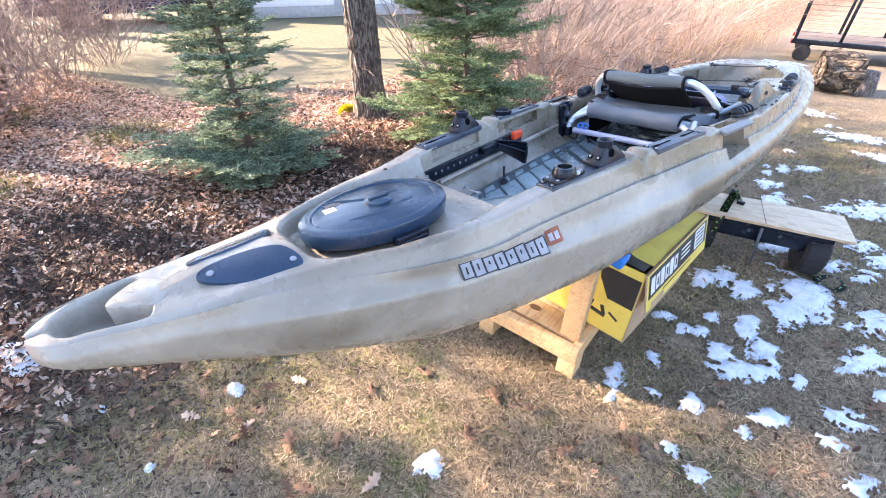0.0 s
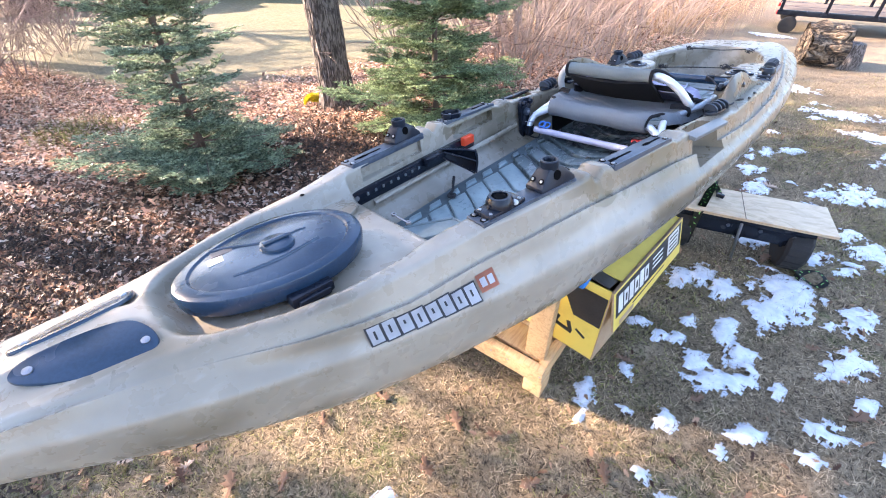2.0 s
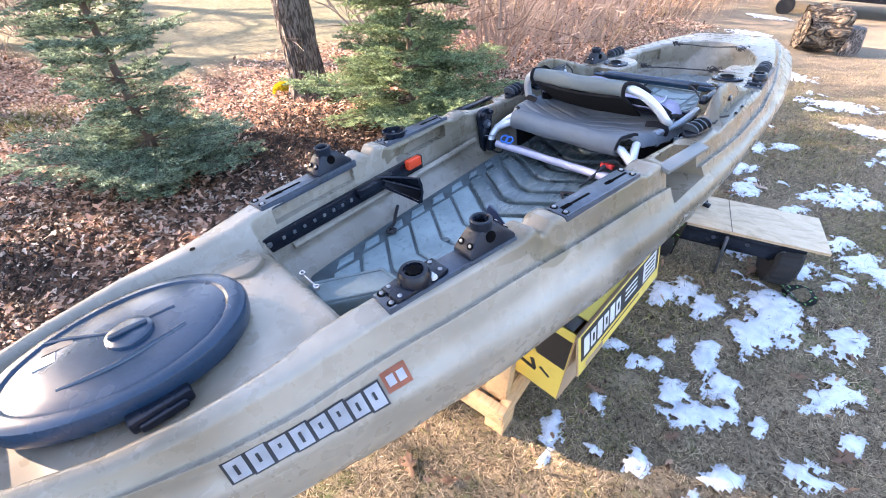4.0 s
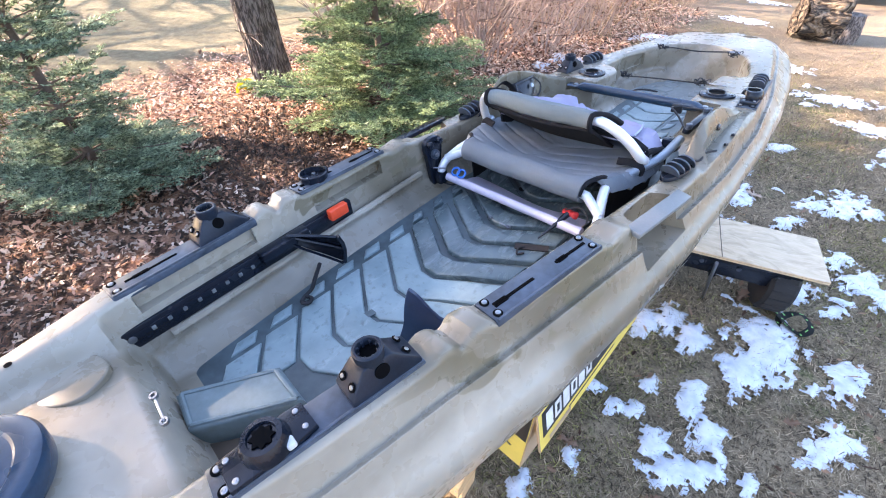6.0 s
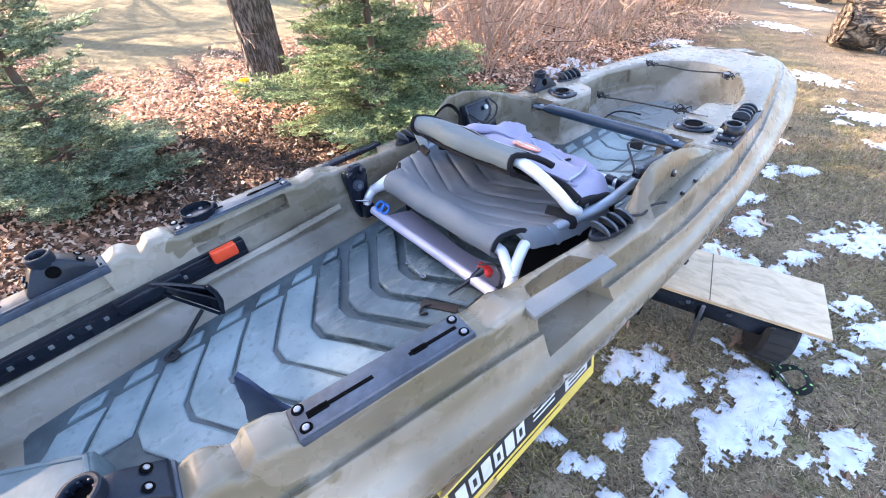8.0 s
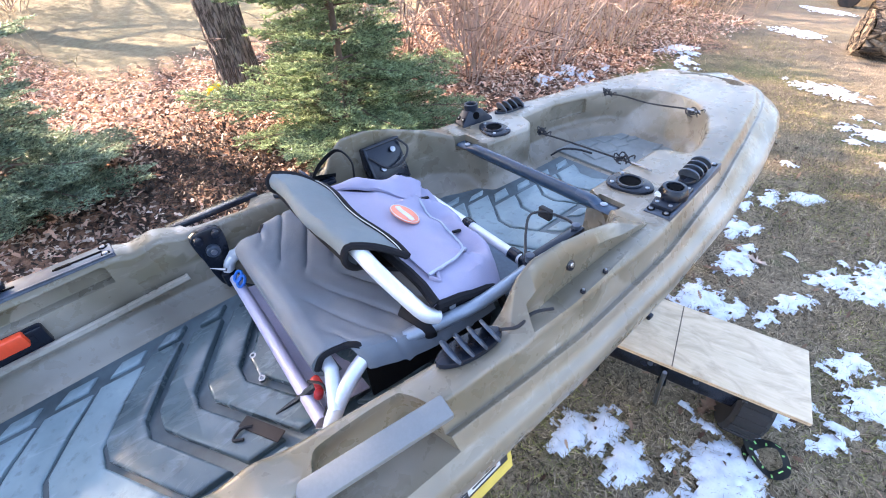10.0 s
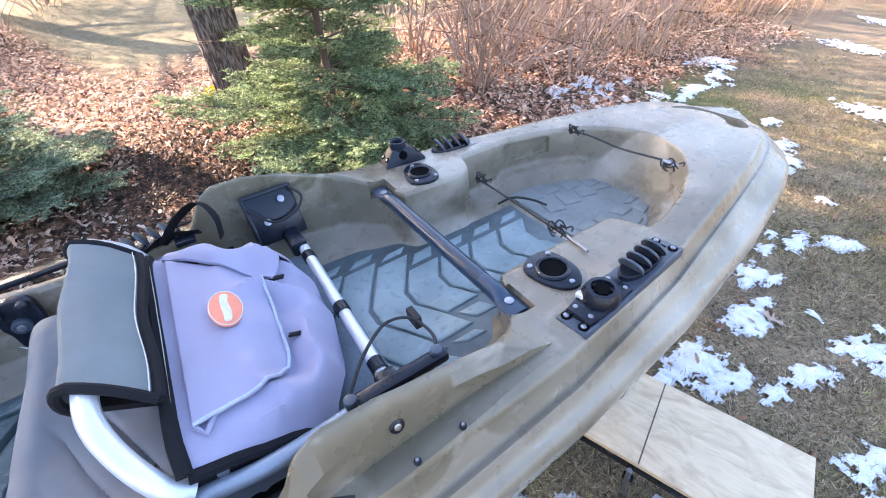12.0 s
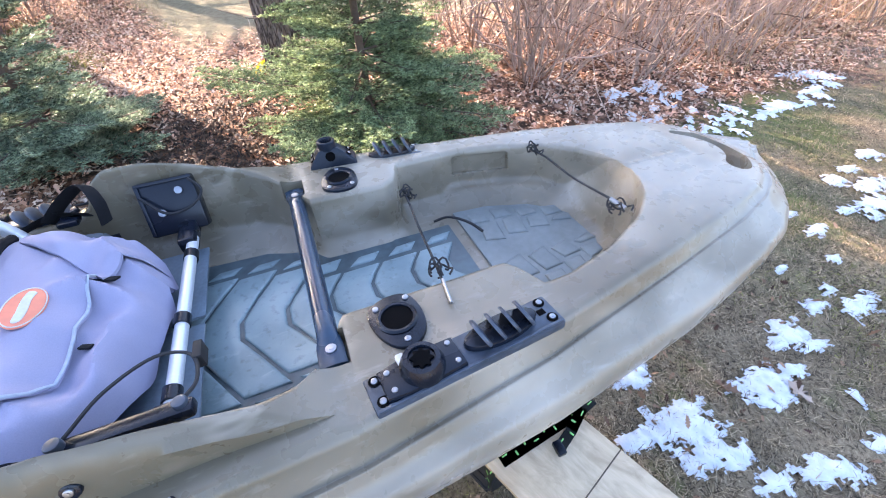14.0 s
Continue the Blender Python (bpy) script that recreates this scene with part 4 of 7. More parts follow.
def side_marks():
    u = .700
    for k in range(8):
        w = .0265
        lo, hi = .20 - .010 * k - .02 * (k % 2), .72 - .020 * k + .03 * ((k * 3) % 2)
        print_mark("mark_outline", [((u - .0025, lo - .04), (u + w + .0025, lo - .035), (u + w + .0025, hi + .04), (u - .0025, hi + .035))], DECAL_DARK, "dark edge of a printed block")
        print_mark("mark_block", [((u + .001, lo), (u + w - .001, lo + .01), (u + w - .001, hi), (u + .001, hi - .01))], DECAL, "worn silver printed block", .0034)
        print_mark("mark_slit", [((u + .010, lo + .12 + .06 * (k % 3)), (u + .0145, lo + .12 + .06 * (k % 3)), (u + .0145, hi - .14), (u + .010, hi - .14))], DECAL_DARK, "dark slit in a printed block", .0042)
        u += w + .0035
    print_mark("mark_patch", [((u + .004, .26), (u + .050, .28), (u + .050, .74), (u + .004, .72))], DECAL_RED, "small faded red printed patch", .0028)
    for d in (.010, .029):
        print_mark("mark_bar", [((u + d, .38), (u + d + .014, .39), (u + d + .014, .62), (u + d, .61))], DECAL, "pale block on the red patch", .0040)
    u = 1.765
    for k, h in enumerate((.75, .35, .9, .30, .8, .32, .9, .35, .30, .34, .32)):
        lean = .010 if k % 2 else .014
        low = -.42 + .03 * (k % 3)
        print_mark("script_mark", [((u, low), (u + .0045, low), (u + lean + .0045, low + h * .45), (u + lean, low + h * .45))], WHITE_PRINT, "worn white printed stroke", .0030)
        if k % 3 != 1:
            print_mark("script_mark", [((u + lean, low + h * .45 - .05), (u + lean + .018, low + h * .40 - .05), (u + lean + .018, low + h * .40), (u + lean, low + h * .45))], WHITE_PRINT, "worn white printed stroke", .0030)
        u += .021


side_marks()


# ---- seat and loose things in the kayak ----
CANVAS = simple("grey_canvas", (0.135, 0.160, 0.165), 0.85, grain=700, vary=0.2, bump=0.4)
MESH_GREY = simple("woven_seat_mesh", (0.118, 0.136, 0.155), 0.75, grain=900, vary=0.25, bump=0.6)
LILAC = simple("faded_lilac_cloth", (0.285, 0.275, 0.375), 0.85, grain=600, vary=0.12, bump=0.3)
DARK_CLOTH = simple("black_webbing", (0.009, 0.009, 0.011), 0.85, grain=500, vary=0.3, bump=0.4, spec=0.2)
# aluminium tube with its shade painted in as grey-blue
TUBE_SHADED = simple("shaded_aluminium_tube", (0.24, 0.28, 0.33), 0.32, 0.35, grain=220, vary=0.15)
TUBE_WHITE = simple("dulled_aluminium_tube", (0.66, 0.68, 0.71), 0.32, 0.35, grain=220, vary=0.1)
BADGE = simple("orange_badge", (0.72, 0.22, 0.13), 0.6, grain=80, vary=0.15)
STITCH = simple("pale_stitching", (0.55, 0.54, 0.50), 0.8)

seat = thing("kayak_seat", KAYAK_POSE, "aluminium framed kayak seat in grey mesh with a folded lilac backrest", "seat")


def sheet(name, fn, nu, nv, thick, material, parent, label=""):
    """A padded cloth surface fn(s, t) with thickness."""
    bm = bmesh.new()
    g = [[bm.verts.new(fn(i / nu, j / nv)) for j in range(nv + 1)] for i in range(nu + 1)]
    for i in range(nu):
        for j in range(nv):
            bm.faces.new((g[i][j], g[i + 1][j], g[i + 1][j + 1], g[i][j + 1]))
    if thick < 0:
        low = [[bm.verts.new(v.co + Vector((0, 0, thick))) for v in row] for row in g]
        for i in range(nu):
            for j in range(nv):
                bm.faces.new((low[i][j + 1], low[i + 1][j + 1], low[i + 1][j], low[i][j]))
        rim = [(i, 0) for i in range(nu)] + [(nu, j) for j in range(nv)] + [(i, nv) for i in range(nu, 0, -1)] + [(0, j) for j in range(nv, 0, -1)]
        for a, b in zip(rim, rim[1:] + rim[:1]):
            bm.faces.new((g[a[0]][a[1]], low[a[0]][a[1]], low[b[0]][b[1]], g[b[0]][b[1]]))
        bmesh.ops.recalc_face_normals(bm, faces=bm.faces)
        return part(name, bm, material, parent, label)
    bmesh.ops.recalc_face_normals(bm, faces=bm.faces)
    bmesh.ops.solidify(bm, geom=bm.faces[:], thickness=thick)
    return part(name, bm, material, parent, label)


def make_seat():
    part("floor_bar", tube([(-.235, 1.880, .252), (.228, 1.878, .252)], .0125, 12), LILAC_TUBE, seat, "pale lilac front tube")
    for s in (1, -1):
        part("side_rail", tube(curve([(s * .262, 1.872, .250), (s * .258, 1.892, .290), (s * .240, 1.935, .318), (s * .228, 1.970, .331), (s * .228, 1.995, .337)], 6), .0125, 12), TUBE_WHITE, seat, "bent aluminium side tube")
        part("rear_rail", tube(curve([(s * .228, 1.995, .337), (s * .240, 2.045, .340), (s * .256, 2.09, .346), *([(.272, 2.19, .345), (.262, 2.33, .335)] if s > 0 else [(-.266, 2.13, .346)])], 6), .0122, 12), TUBE_SHADED, seat, "rear part of the side tube, its shade put into a grey-blue")
        # black sheet added in place of the shade beneath the seat
        sheet("shade_sheet", lambda a, t, s=s: (s * (.228 + .020 * a - .012 * t), 1.975 + .27 * a, .334 - .125 * t), 12, 6, .004, DARK_CLOTH, seat, "black sheet standing in for the shade under the seat")
        part("front_tube", tube([(s * .15, 1.928, .332), (s * .205, 1.926, .325), (s * .258, 1.900, .300)], .0120, 12), TUBE_WHITE, seat)
        part("foot_clamp", box((s * .262, 1.875, .245), (.030, .034, .040), .006), BLACK, seat, "black clamp at the tube's foot")
        if s > 0:
            part("clamp_bar", box((s * .284, 2.365, .380), (.022, .150, .018), .006, Matrix.Translation((s * .284, 2.365, .380)) @ pose(0, 0, 0, 2, 0, s * -2) @ Matrix.Translation((-s * .284, -2.365, -.380))), BLACK, seat, "black clamp bar")
            for y in (2.29, 2.418):
                part("clamp_bolt", disc((s * .284, y + .008, .384), .009, .014, n=14, bevel=.003), BLACK_WORN, seat)
        part("strap", tube(curve([(s * .205, 2.066, .362), (s * .246, 2.074, .364), (s * .266, 2.082, .345), (s * .256, 2.088, .305)]), .010, 8, flat=.25), DARK_CLOTH, seat, "black webbing strap")

    sheet("front_apron", lambda s, t: (-.195 + .395 * s, 1.892 + .085 * t, .244 - .030 * t + .006 * math.sin(5 * s + 2 * t)), 20, 8, .003, LILAC_TUBE, seat, "faded lilac cloth apron below the seat")

    # seat cloth, wrapped round the front tube and slung to the rear
    def pan(s, t):
        r = 2 * s - 1
        if t < .2:
            a = -1.9 + (1.9 + 1.571) * t / .2
            u, z = 1.934 - .025 * math.cos(a), .333 + .024 * math.sin(a)
        else:
            f = (t - .2) / .8
            u = 1.934 + .290 * f
            z = .357 - .002 * math.sin(3.1 * f) - .028 * f - .016 * (1 - r * r) * math.sin(math.pi * min(1, f * 1.2))
            ph = f * 4.6 - 2.0 * abs(r) + .35
            z -= .0075 * max(0, 1 - abs(math.sin(math.pi * ph)) * 2.4) * min(1, f * 6) * min(1, (abs(r)) * 5)
        hw = float(np.interp(u, [1.90, 1.962, 1.982, 2.04, 2.10, 2.22], [.192, .200, .243, .260, .268, .266]))
        x = hw * r
        if u > 1.962:
            z += .006 * min(1, (u - 1.962) / .02) * min(1, max(0, abs(r) - .75) / .15) - .034 * min(1, (u - 1.962) / .02) * max(0, (abs(r) - .92) / .08) ** 1.5
        z += .0065 * noise.noise(Vector((x * 9, u * 11, 0))) + .0012 * noise.noise(Vector((x * 40, u * 40, 3)))
        return (x, u, z)

    sheet("seat_pan", pan, 60, 70, .008, MESH_GREY, seat, "grey quilted mesh seat")
    for s in (1, -1):
        part("binding", tube(curve([(s * .192, 1.908, .330), (s * .196, 1.925, .356), (s * .203, 1.962, .356), (s * .222, 1.978, .358), (s * .240, 1.982, .330)]), .006, 8), DARK_CLOTH, seat, "black edge binding")

    # backrest, folded forward over the seat
    part("back_tube", tube(curve([(-.258, 2.095, .360), (-.252, 2.075, .405), (-.225, 2.050, .445), (-.185, 2.046, .460), (0, 2.047, .462), (.13, 2.047, .463), (.185, 2.050, .450), (.228, 2.066, .415), (.252, 2.085, .378), (.258, 2.105, .360)], 7), .0130, 12), TUBE_WHITE, seat, "curved aluminium backrest tube")

    def pad(s, t):
        a = -1.9 + 3.9 * t
        x = -.195 + .332 * s
        sag = .003 * noise.noise(Vector((x * 12, t * 3, 1))) + .0012 * noise.noise(Vector((x * 45, t * 14, 4)))
        y0, z0 = 2.046 - .027 * math.cos(-1.9 + 3.9 * .62 + .5), .460 + .026 * math.sin(-1.9 + 3.9 * .62 + .55)
        if t < .62:
            y, z = 2.046 - .027 * math.cos(a + .5), .460 + .026 * math.sin(a + .55)
        else:
            f = (t - .62) / .38
            y, z = y0 + f * .078, z0 - f * .040 + .010 * math.sin(math.pi * f)
        z -= .0022 * max(0, 1 - abs(math.sin(9.4 * s)) * 7)
        return (x + .11 * max(0, t - .62), y + .004 * math.sin(9 * s), z + sag)

    sheet("head_pad", pad, 44, 34, .006, CANVAS, seat, "padded blue-grey canvas wrap")
    for e in (0, 1):
        part("binding", tube([Vector(pad(e, t / 14)) for t in range(15)], .0065, 8), DARK_CLOTH, seat, "black edge binding")
    part("binding", tube([Vector(pad(t / 16, 1)) for t in range(17)], .0075, 8), DARK_CLOTH, seat, "black edge binding")
    part("stitching", tube([Vector(pad(t / 16, .975)) + Vector((0, 0, .006)) for t in range(17)], .0008, 4), STITCH, seat)
    sheet("back_front", lambda s, t: (-.19 + .33 * s, 2.030 + .15 * t, .446 - .105 * t - .012 * math.sin(math.pi * s)), 14, 8, .008, DARK_CLOTH, seat, "black front face of the backrest")
    part("front_patch", slab(ellipse(0, 0, .040, .012, 24), 0, .002), BADGE, seat, "small oval red patch").matrix_local = pose(.01, 2.060, .413, 146, 0, 0)

    # lilac back with its pocket
    def rear(x):
        return float(np.interp(x, [-.21, -.195, -.16, -.08, .04, .168, .215, .255], [2.215, 2.27, 2.322, 2.350, 2.350, 2.318, 2.290, 2.266]))

    def top(x, u):
        t = min(1.0, max(0.0, (u - 2.108) / (rear(x) - 2.108)))
        z = .405 - .072 * t + .016 * math.sin(math.pi * t ** 1.4) - .020 * max(0.0, (x - .195) / .06) ** 2 - .014 * max(0.0, (-.15 - x) / .06) ** 2
        z -= .045 * max(0.0, (t - .86) / .14) ** 2
        k = min(1.0, max(0.0, (t - .25) / .4))
        z += k * .018 * noise.noise(Vector((x * 7, u * 7, 2.0))) + k * .027 * (.30 - abs(noise.noise(Vector((x * 13 + 2, u * 10, 5.0))))) * 2 * (.2 + k)
        return z + .0010 * noise.noise(Vector((x * 60, u * 60, 5)))

    def on(x, u, up=0.0):
        return Vector((x, u, top(x, u) + up))

    def back(s, t):
        x = -.21 + .465 * s
        return on(x, 2.108 + (rear(x) - 2.108) * t)

    sheet("back_panel", back, 60, 44, .010, LILAC, seat, "faded lilac cloth back of the backrest")

    def flap(s, t):
        a = Vector((-.168, 2.136)).lerp(Vector((.210, 2.130)), s)
        b = Vector((-.042, 2.270)).lerp(Vector((.186, 2.254)), s)
        c = a.lerp(b, t)
        c.x -= .020 * max(0.0, (s + t - 1.72) / .28) ** 2
        c.y -= .014 * max(0.0, (s + t - 1.72) / .28) ** 2
        return on(c.x, c.y, .0080 + .003 * math.sin(3 * s) * t + .0015 * noise.noise(Vector((s * 5, t * 5, 9))))

    sheet("pocket_flap", flap, 30, 24, -.004, LILAC, seat, "lilac pocket flap with pale piping")
    edge = [flap(1, k / 12) for k in range(13)] + [flap(1 - k / 12, 1) for k in range(1, 13)]
    part("flap_piping", tube([p + Vector((0, 0, .002)) for p in edge], .0026, 6), simple("pale_piping", (.36, .40, .47), .8), seat)
    part("flap_corner", tube([flap(1, .0) + Vector((0, 0, -.004)), on(.225, 2.140, .006), on(.190, 2.158, .003)], .004, 6), LILAC, seat)

    def roll(s, t):
        a = Vector((-.180, 2.130)).lerp(Vector((-.025, 2.282)), s)
        c = a + Vector((-.070, .052)) * t * (.55 + .7 * s)
        return on(c.x, min(c.y, rear(c.x) - .004), .004 + (.012 + .014 * math.sin(math.pi * s)) * math.sin(math.pi * min(1, .18 + .82 * t)) + .007 * noise.noise(Vector((c.x * 18, c.y * 18, 8))))

    sheet("bag_fold", roll, 30, 18, -.006, LILAC, seat, "crumpled fold of the lilac bag")
    for x, u, turn in ((-.110, 2.250, 100), (-.030, 2.283, 70)):
        part("pull_tab", box((0, 0, 0), (.040, .015, .004), .001), DARK_CLOTH, seat).matrix_local = Matrix.Translation(on(x, u, .022 if x < -.05 else .006)) @ pose(0, 0, 0, -18, 0, turn)
    part("pull_tab", box((0, 0, 0), (.018, .010, .004), .001), DARK_CLOTH, seat).matrix_local = Matrix.Translation(on(.105, 2.276, .006)) @ pose(0, 0, 0, -18, 0, 70)
    b = part("badge", slab(ellipse(0, 0, .043, .025, 32), 0, .0025, .001), BADGE, seat, "oval orange badge with a plain pale mark")
    b.matrix_local = Matrix.Translation(on(.030, 2.203, .0125)) @ pose(0, 0, 0, -19, 0, -4)
    part("badge_mark", slab(smooth_outline([(-.032, -.004), (-.014, -.007), (.014, -.005), (.032, -.004), (.030, .005), (.010, .007), (-.016, .004), (-.030, .006)], 3), .0025, .0035), STITCH, b)
    part("badge_ring", tube([(.0410 * math.cos(t), .0235 * math.sin(t), .0028) for t in (2 * math.pi * k / 32 for k in range(33))], .0009, 5), STITCH, b)
    part("binding", tube([back(1, t / 10) + Vector((0, 0, -.003)) for t in range(11)], .0080, 8), DARK_CLOTH, seat, "black piping")
    part("binding", tube([back(t / 14, 0) + Vector((0, -.001, .003)) for t in range(15)], .0095, 8), DARK_CLOTH, seat, "black piping")
    part("stitching", tube([back(t / 14, .03) + Vector((0, -.001, .0105)) for t in range(15)], .0008, 4), STITCH, seat)
    sheet("gusset", lambda s, t: (.254 - .006 * t, 2.108 + .155 * s, top(.254, 2.108 + .155 * s) - .004 - (.034 - .010 * s) * t), 14, 5, .006, DARK_CLOTH, seat, "black side gusset")
    sheet("gusset", lambda s, t: (-.208 + .006 * t, 2.108 + .10 * s, top(-.208, 2.108 + .10 * s) - .004 - .030 * t), 10, 5, .006, DARK_CLOTH, seat, "black side gusset")
    part("rivet", disc((.256, 2.138, .362), .007, .003, axis=(1, 0, .2), n=14), STEEL, seat)
    part("rear_strut", tube([(-.215, 2.374, .297), (.215, 2.366, .293)], .0115, 12), TUBE_WHITE, seat, "aluminium rear strut with black collars")
    for x in (-.155, .032, .185):
        part("collar", tube([(x - .012, 2.370 - .018 * x, .295), (x + .012, 2.370 - .018 * x, .295)], .0140, 12), BLACK, seat)
    for s in (1, -1):
        part("strut_end", box((s * .232, 2.366, .298), (.050 if s > 0 else .085, .036, .036), .008), BLACK, seat)
        part("under_panel", box((s * .12, 2.33, .255), (.22, .12, .006), .002), simple("blue_grey_mesh", (.14, .18, .22), .8), seat)
    part("tie_cord", tube(curve([(.272, 2.30, .385), (.235, 2.34, .398), (.20, 2.39, .395), (.205, 2.43, .385), (.25, 2.44, .385), (.285, 2.425, .393)]), .0026, 6), CORD, seat, "thin black cord loop")
    part("cord_tag", box((.20, 2.438, .376), (.030, .012, .024), .002), RUBBER, seat)


LILAC_TUBE = simple("lilac_tube", (0.52, 0.49, 0.60), 0.4, 0.2, grain=200, vary=0.1)
make_seat()

strap_set = thing("seat_strap", KAYAK_POSE, "black webbing strap with a buckle hanging over the starboard side", "strap")
part("loop", tube(curve([(-.285, 2.13, .372), (-.300, 2.17, .405), (-.290, 2.22, .432), (-.262, 2.24, .405), (-.255, 2.235, .36)]), .017, 8, flat=.15), DARK_CLOTH, strap_set)
part("tail", tube(curve([(-.275, 2.09, .372), (-.300, 2.14, .378), (-.285, 2.20, .372)]), .018, 8, flat=.15), DARK_CLOTH, strap_set)
part("buckle", box((-.272, 2.17, .372), (.030, .038, .012), .004), BLACK, strap_set)


def spanner(at, turn, length, tilt=0):
    m = KAYAK_POSE @ Matrix.Translation(at) @ pose(0, 0, 0, tilt, 0, turn)
    ob = thing("spanner", m, "small chrome double-ended spanner lying in the kayak", "tool", "loose spanners")
    part("shank", box((0, 0, .004), (.0045, length, .003), .0015), STEEL, ob)
    for s in (1, -1):
        n = 14
        pts = [((.0065) * math.cos(t), s * length / 2 + .0075 * math.sin(t)) for t in (2 * math.pi * k / n for k in range(n))]
        bm = bmesh.new()
        a = [bm.verts.new((x, y, .001)) for x, y in pts]
        b = [bm.verts.new((x, y, .007)) for x, y in pts]
        c = [bm.verts.new((x * .5, s * length / 2 + (y - s * length / 2) * .5, .007)) for x, y in pts]
        d = [bm.verts.new((x * .5, s * length / 2 + (y - s * length / 2) * .5, .001)) for x, y in pts]
        for p, q in ((a, b), (b, c), (c, d), (d, a)):
            for k in range(n):
                bm.faces.new((p[k], p[(k + 1) % n], q[(k + 1) % n], q[k]))
        part("ring_end", bm, STEEL, ob)


spanner((.010, .984, .3295), 88, .062)
spanner((.007, 1.832, .2065), 86, .066)

RED = simple("red_plastic", (0.45, 0.02, 0.02), 0.4)
BLUE = simple("blue_plastic", (0.02, 0.16, 0.55), 0.4)
multitool = thing("pocket_tool", KAYAK_POSE, "red and black folding tool on the seat's front tube", "tool")
part("red_grip", box((.176, 1.902, .277), (.034, .016, .014), .005), RED, multitool)
part("red_cap", disc((.196, 1.893, .276), .008, .014, axis=(.3, .2, 1), bevel=.003), RED, multitool)
part("blade_sheath", tube([(.176, 1.900, .276), (.158, 1.862, .248), (.140, 1.824, .224)], .009, 8, r_end=.002), BLACK, multitool)
part("wire", tube(curve([(.17, 1.89, .29), (.20, 1.905, .30), (.225, 1.90, .29), (.235, 1.885, .275)]), .0025, 6), CORD, multitool)
scissors = thing("scissors", KAYAK_POSE, "small scissors with blue handles by the seat's foot", "tool")
part("blade", tube([(-.235, 1.872, .285), (-.262, 1.845, .288)], .004, 6, r_end=.001), STEEL, scissors)
for k in (0, 1):
    part("finger_loop", tube([(-.205 + .022 * k + .014 * math.cos(t), 1.886 + .010 * math.sin(t), .276 + .008 * math.sin(t)) for t in (2 * math.pi * j / 14 for j in range(15))], .0035, 6), BLUE, scissors)
wedge = thing("blade_guard", KAYAK_POSE, "dark blue plastic fin guard lying on the cockpit floor", "guard")
blade = slab(smooth_outline([(-.006, .150), (.010, .150), (.050, .085), (.105, .045), (.110, -.004), (-.030, -.004), (-.022, .07)], 4), -.004, .004, .002)
part("fin", blade, simple("dark_blue_plastic", (.014, .030, .070), .3), wedge).matrix_local = pose(.145, 1.398, .208, 90, 0, 38)
part("foot", box((0, 0, 0), (.13, .05, .010), .003), simple("blue_grey_plastic", (.05, .075, .12), .4), wedge).matrix_local = pose(.170, 1.425, .211, 0, 0, 38)
strap2 = thing("loose_strap", KAYAK_POSE, "short brown webbing strap with a cord on the floor", "strap")
part("webbing", box((0, 0, 0), (.085, .022, .003), .001), simple("brown_webbing", (.014, .011, .011), .8), strap2).matrix_local = pose(.143, 1.793, .2150, 0, 0, 30)
part("cord", tube(curve([(.128, 1.782, .2165), (.122, 1.765, .219), (.132, 1.748, .217), (.142, 1.762, .2165)]), .003, 6), CORD, strap2)


# ---- under the kayak: stand, carton, cart ----
CARD = Mat("yellow_printed_card", 0.7)
CARD.color(CARD.mix(CARD.grey(CARD.noise(7, 4), 0.5, 0.75), (0.70, 0.53, 0.10), (0.54, 0.39, 0.07)))
CARD.bump(CARD.noise(60, 3), 0.15, 0.001)
CARD = CARD.m
CARD_BROWN = simple("brown_corrugated_card", (0.36, 0.25, 0.15), 0.85, grain=140, vary=0.2)
CARD_BLACK = simple("black_printed_card", (0.02, 0.02, 0.021), 0.55, grain=120, vary=0.5)
CARD_GREY = simple("pale_label", (0.62, 0.62, 0.60), 0.6, grain=90, vary=0.15)


def wooden_stand():
    st = thing("wooden_stand", pose(-.555, 1.262, 0, 0, 0, 9), "pine board stand on short legs with upright posts", "stand")
    # x runs away from the near corner (negative), y along the kayak
    top = .262

    def plank(name, c, size, label=""):
        return part(name, box(c, size, .003), PINE, st, label)

    for k in range(3):
        plank("deck_board", (-.225, .085 + .137 * k, top - .010), (.445, .130, .018))
    plank("front_rail", (-.225, -.0195, top - .040), (.53, .037, .088), "knotty pine rail")
    plank("side_rail", (.0195, .30, top - .045), (.037, .60, .088))
    plank("side_rail", (-.470, .30, top - .045), (.037, .60, .088))
    plank("rear_rail", (-.225, .60, top - .045), (.45, .037, .088))
    for x, y in ((-.005, .035), (-.445, .035), (-.005, .56), (-.445, .56)):
        plank("leg", (x, y, .105), (.085, .085, .16))
    for x, y in ((-.03, .045), (-.41, .30)):
        plank("post", (x, y, .52), (.088, .045, .515), "upright pine post")
    plank("cradle_beam", (-.225, .16, .765), (.48, .045, .03))
    for x in (-.20, -.12, .03):
        part("nail", disc((x, -.0385, top - .03), .004, .002, axis=(0, -1, 0), n=8), STEEL, st)
    part("knot", slab(ellipse(-.24, .10, .030, .018, 14), top - .0015, top + .0004), simple("dark_knot", (.20, .09, .03), .6), st, "dark oval knot")


wooden_stand()


pad = thing("foam_pad", pose(-.555, 1.335, .735, 0, 12, 9), "crumpled blue foam pad wedged over the stand's post", "pad")
part("foam", box((0, 0, 0), (.17, .075, .052), .014, None, 3), simple("blue_foam", (.01, .16, .55), .55, grain=90, vary=.2), pad)


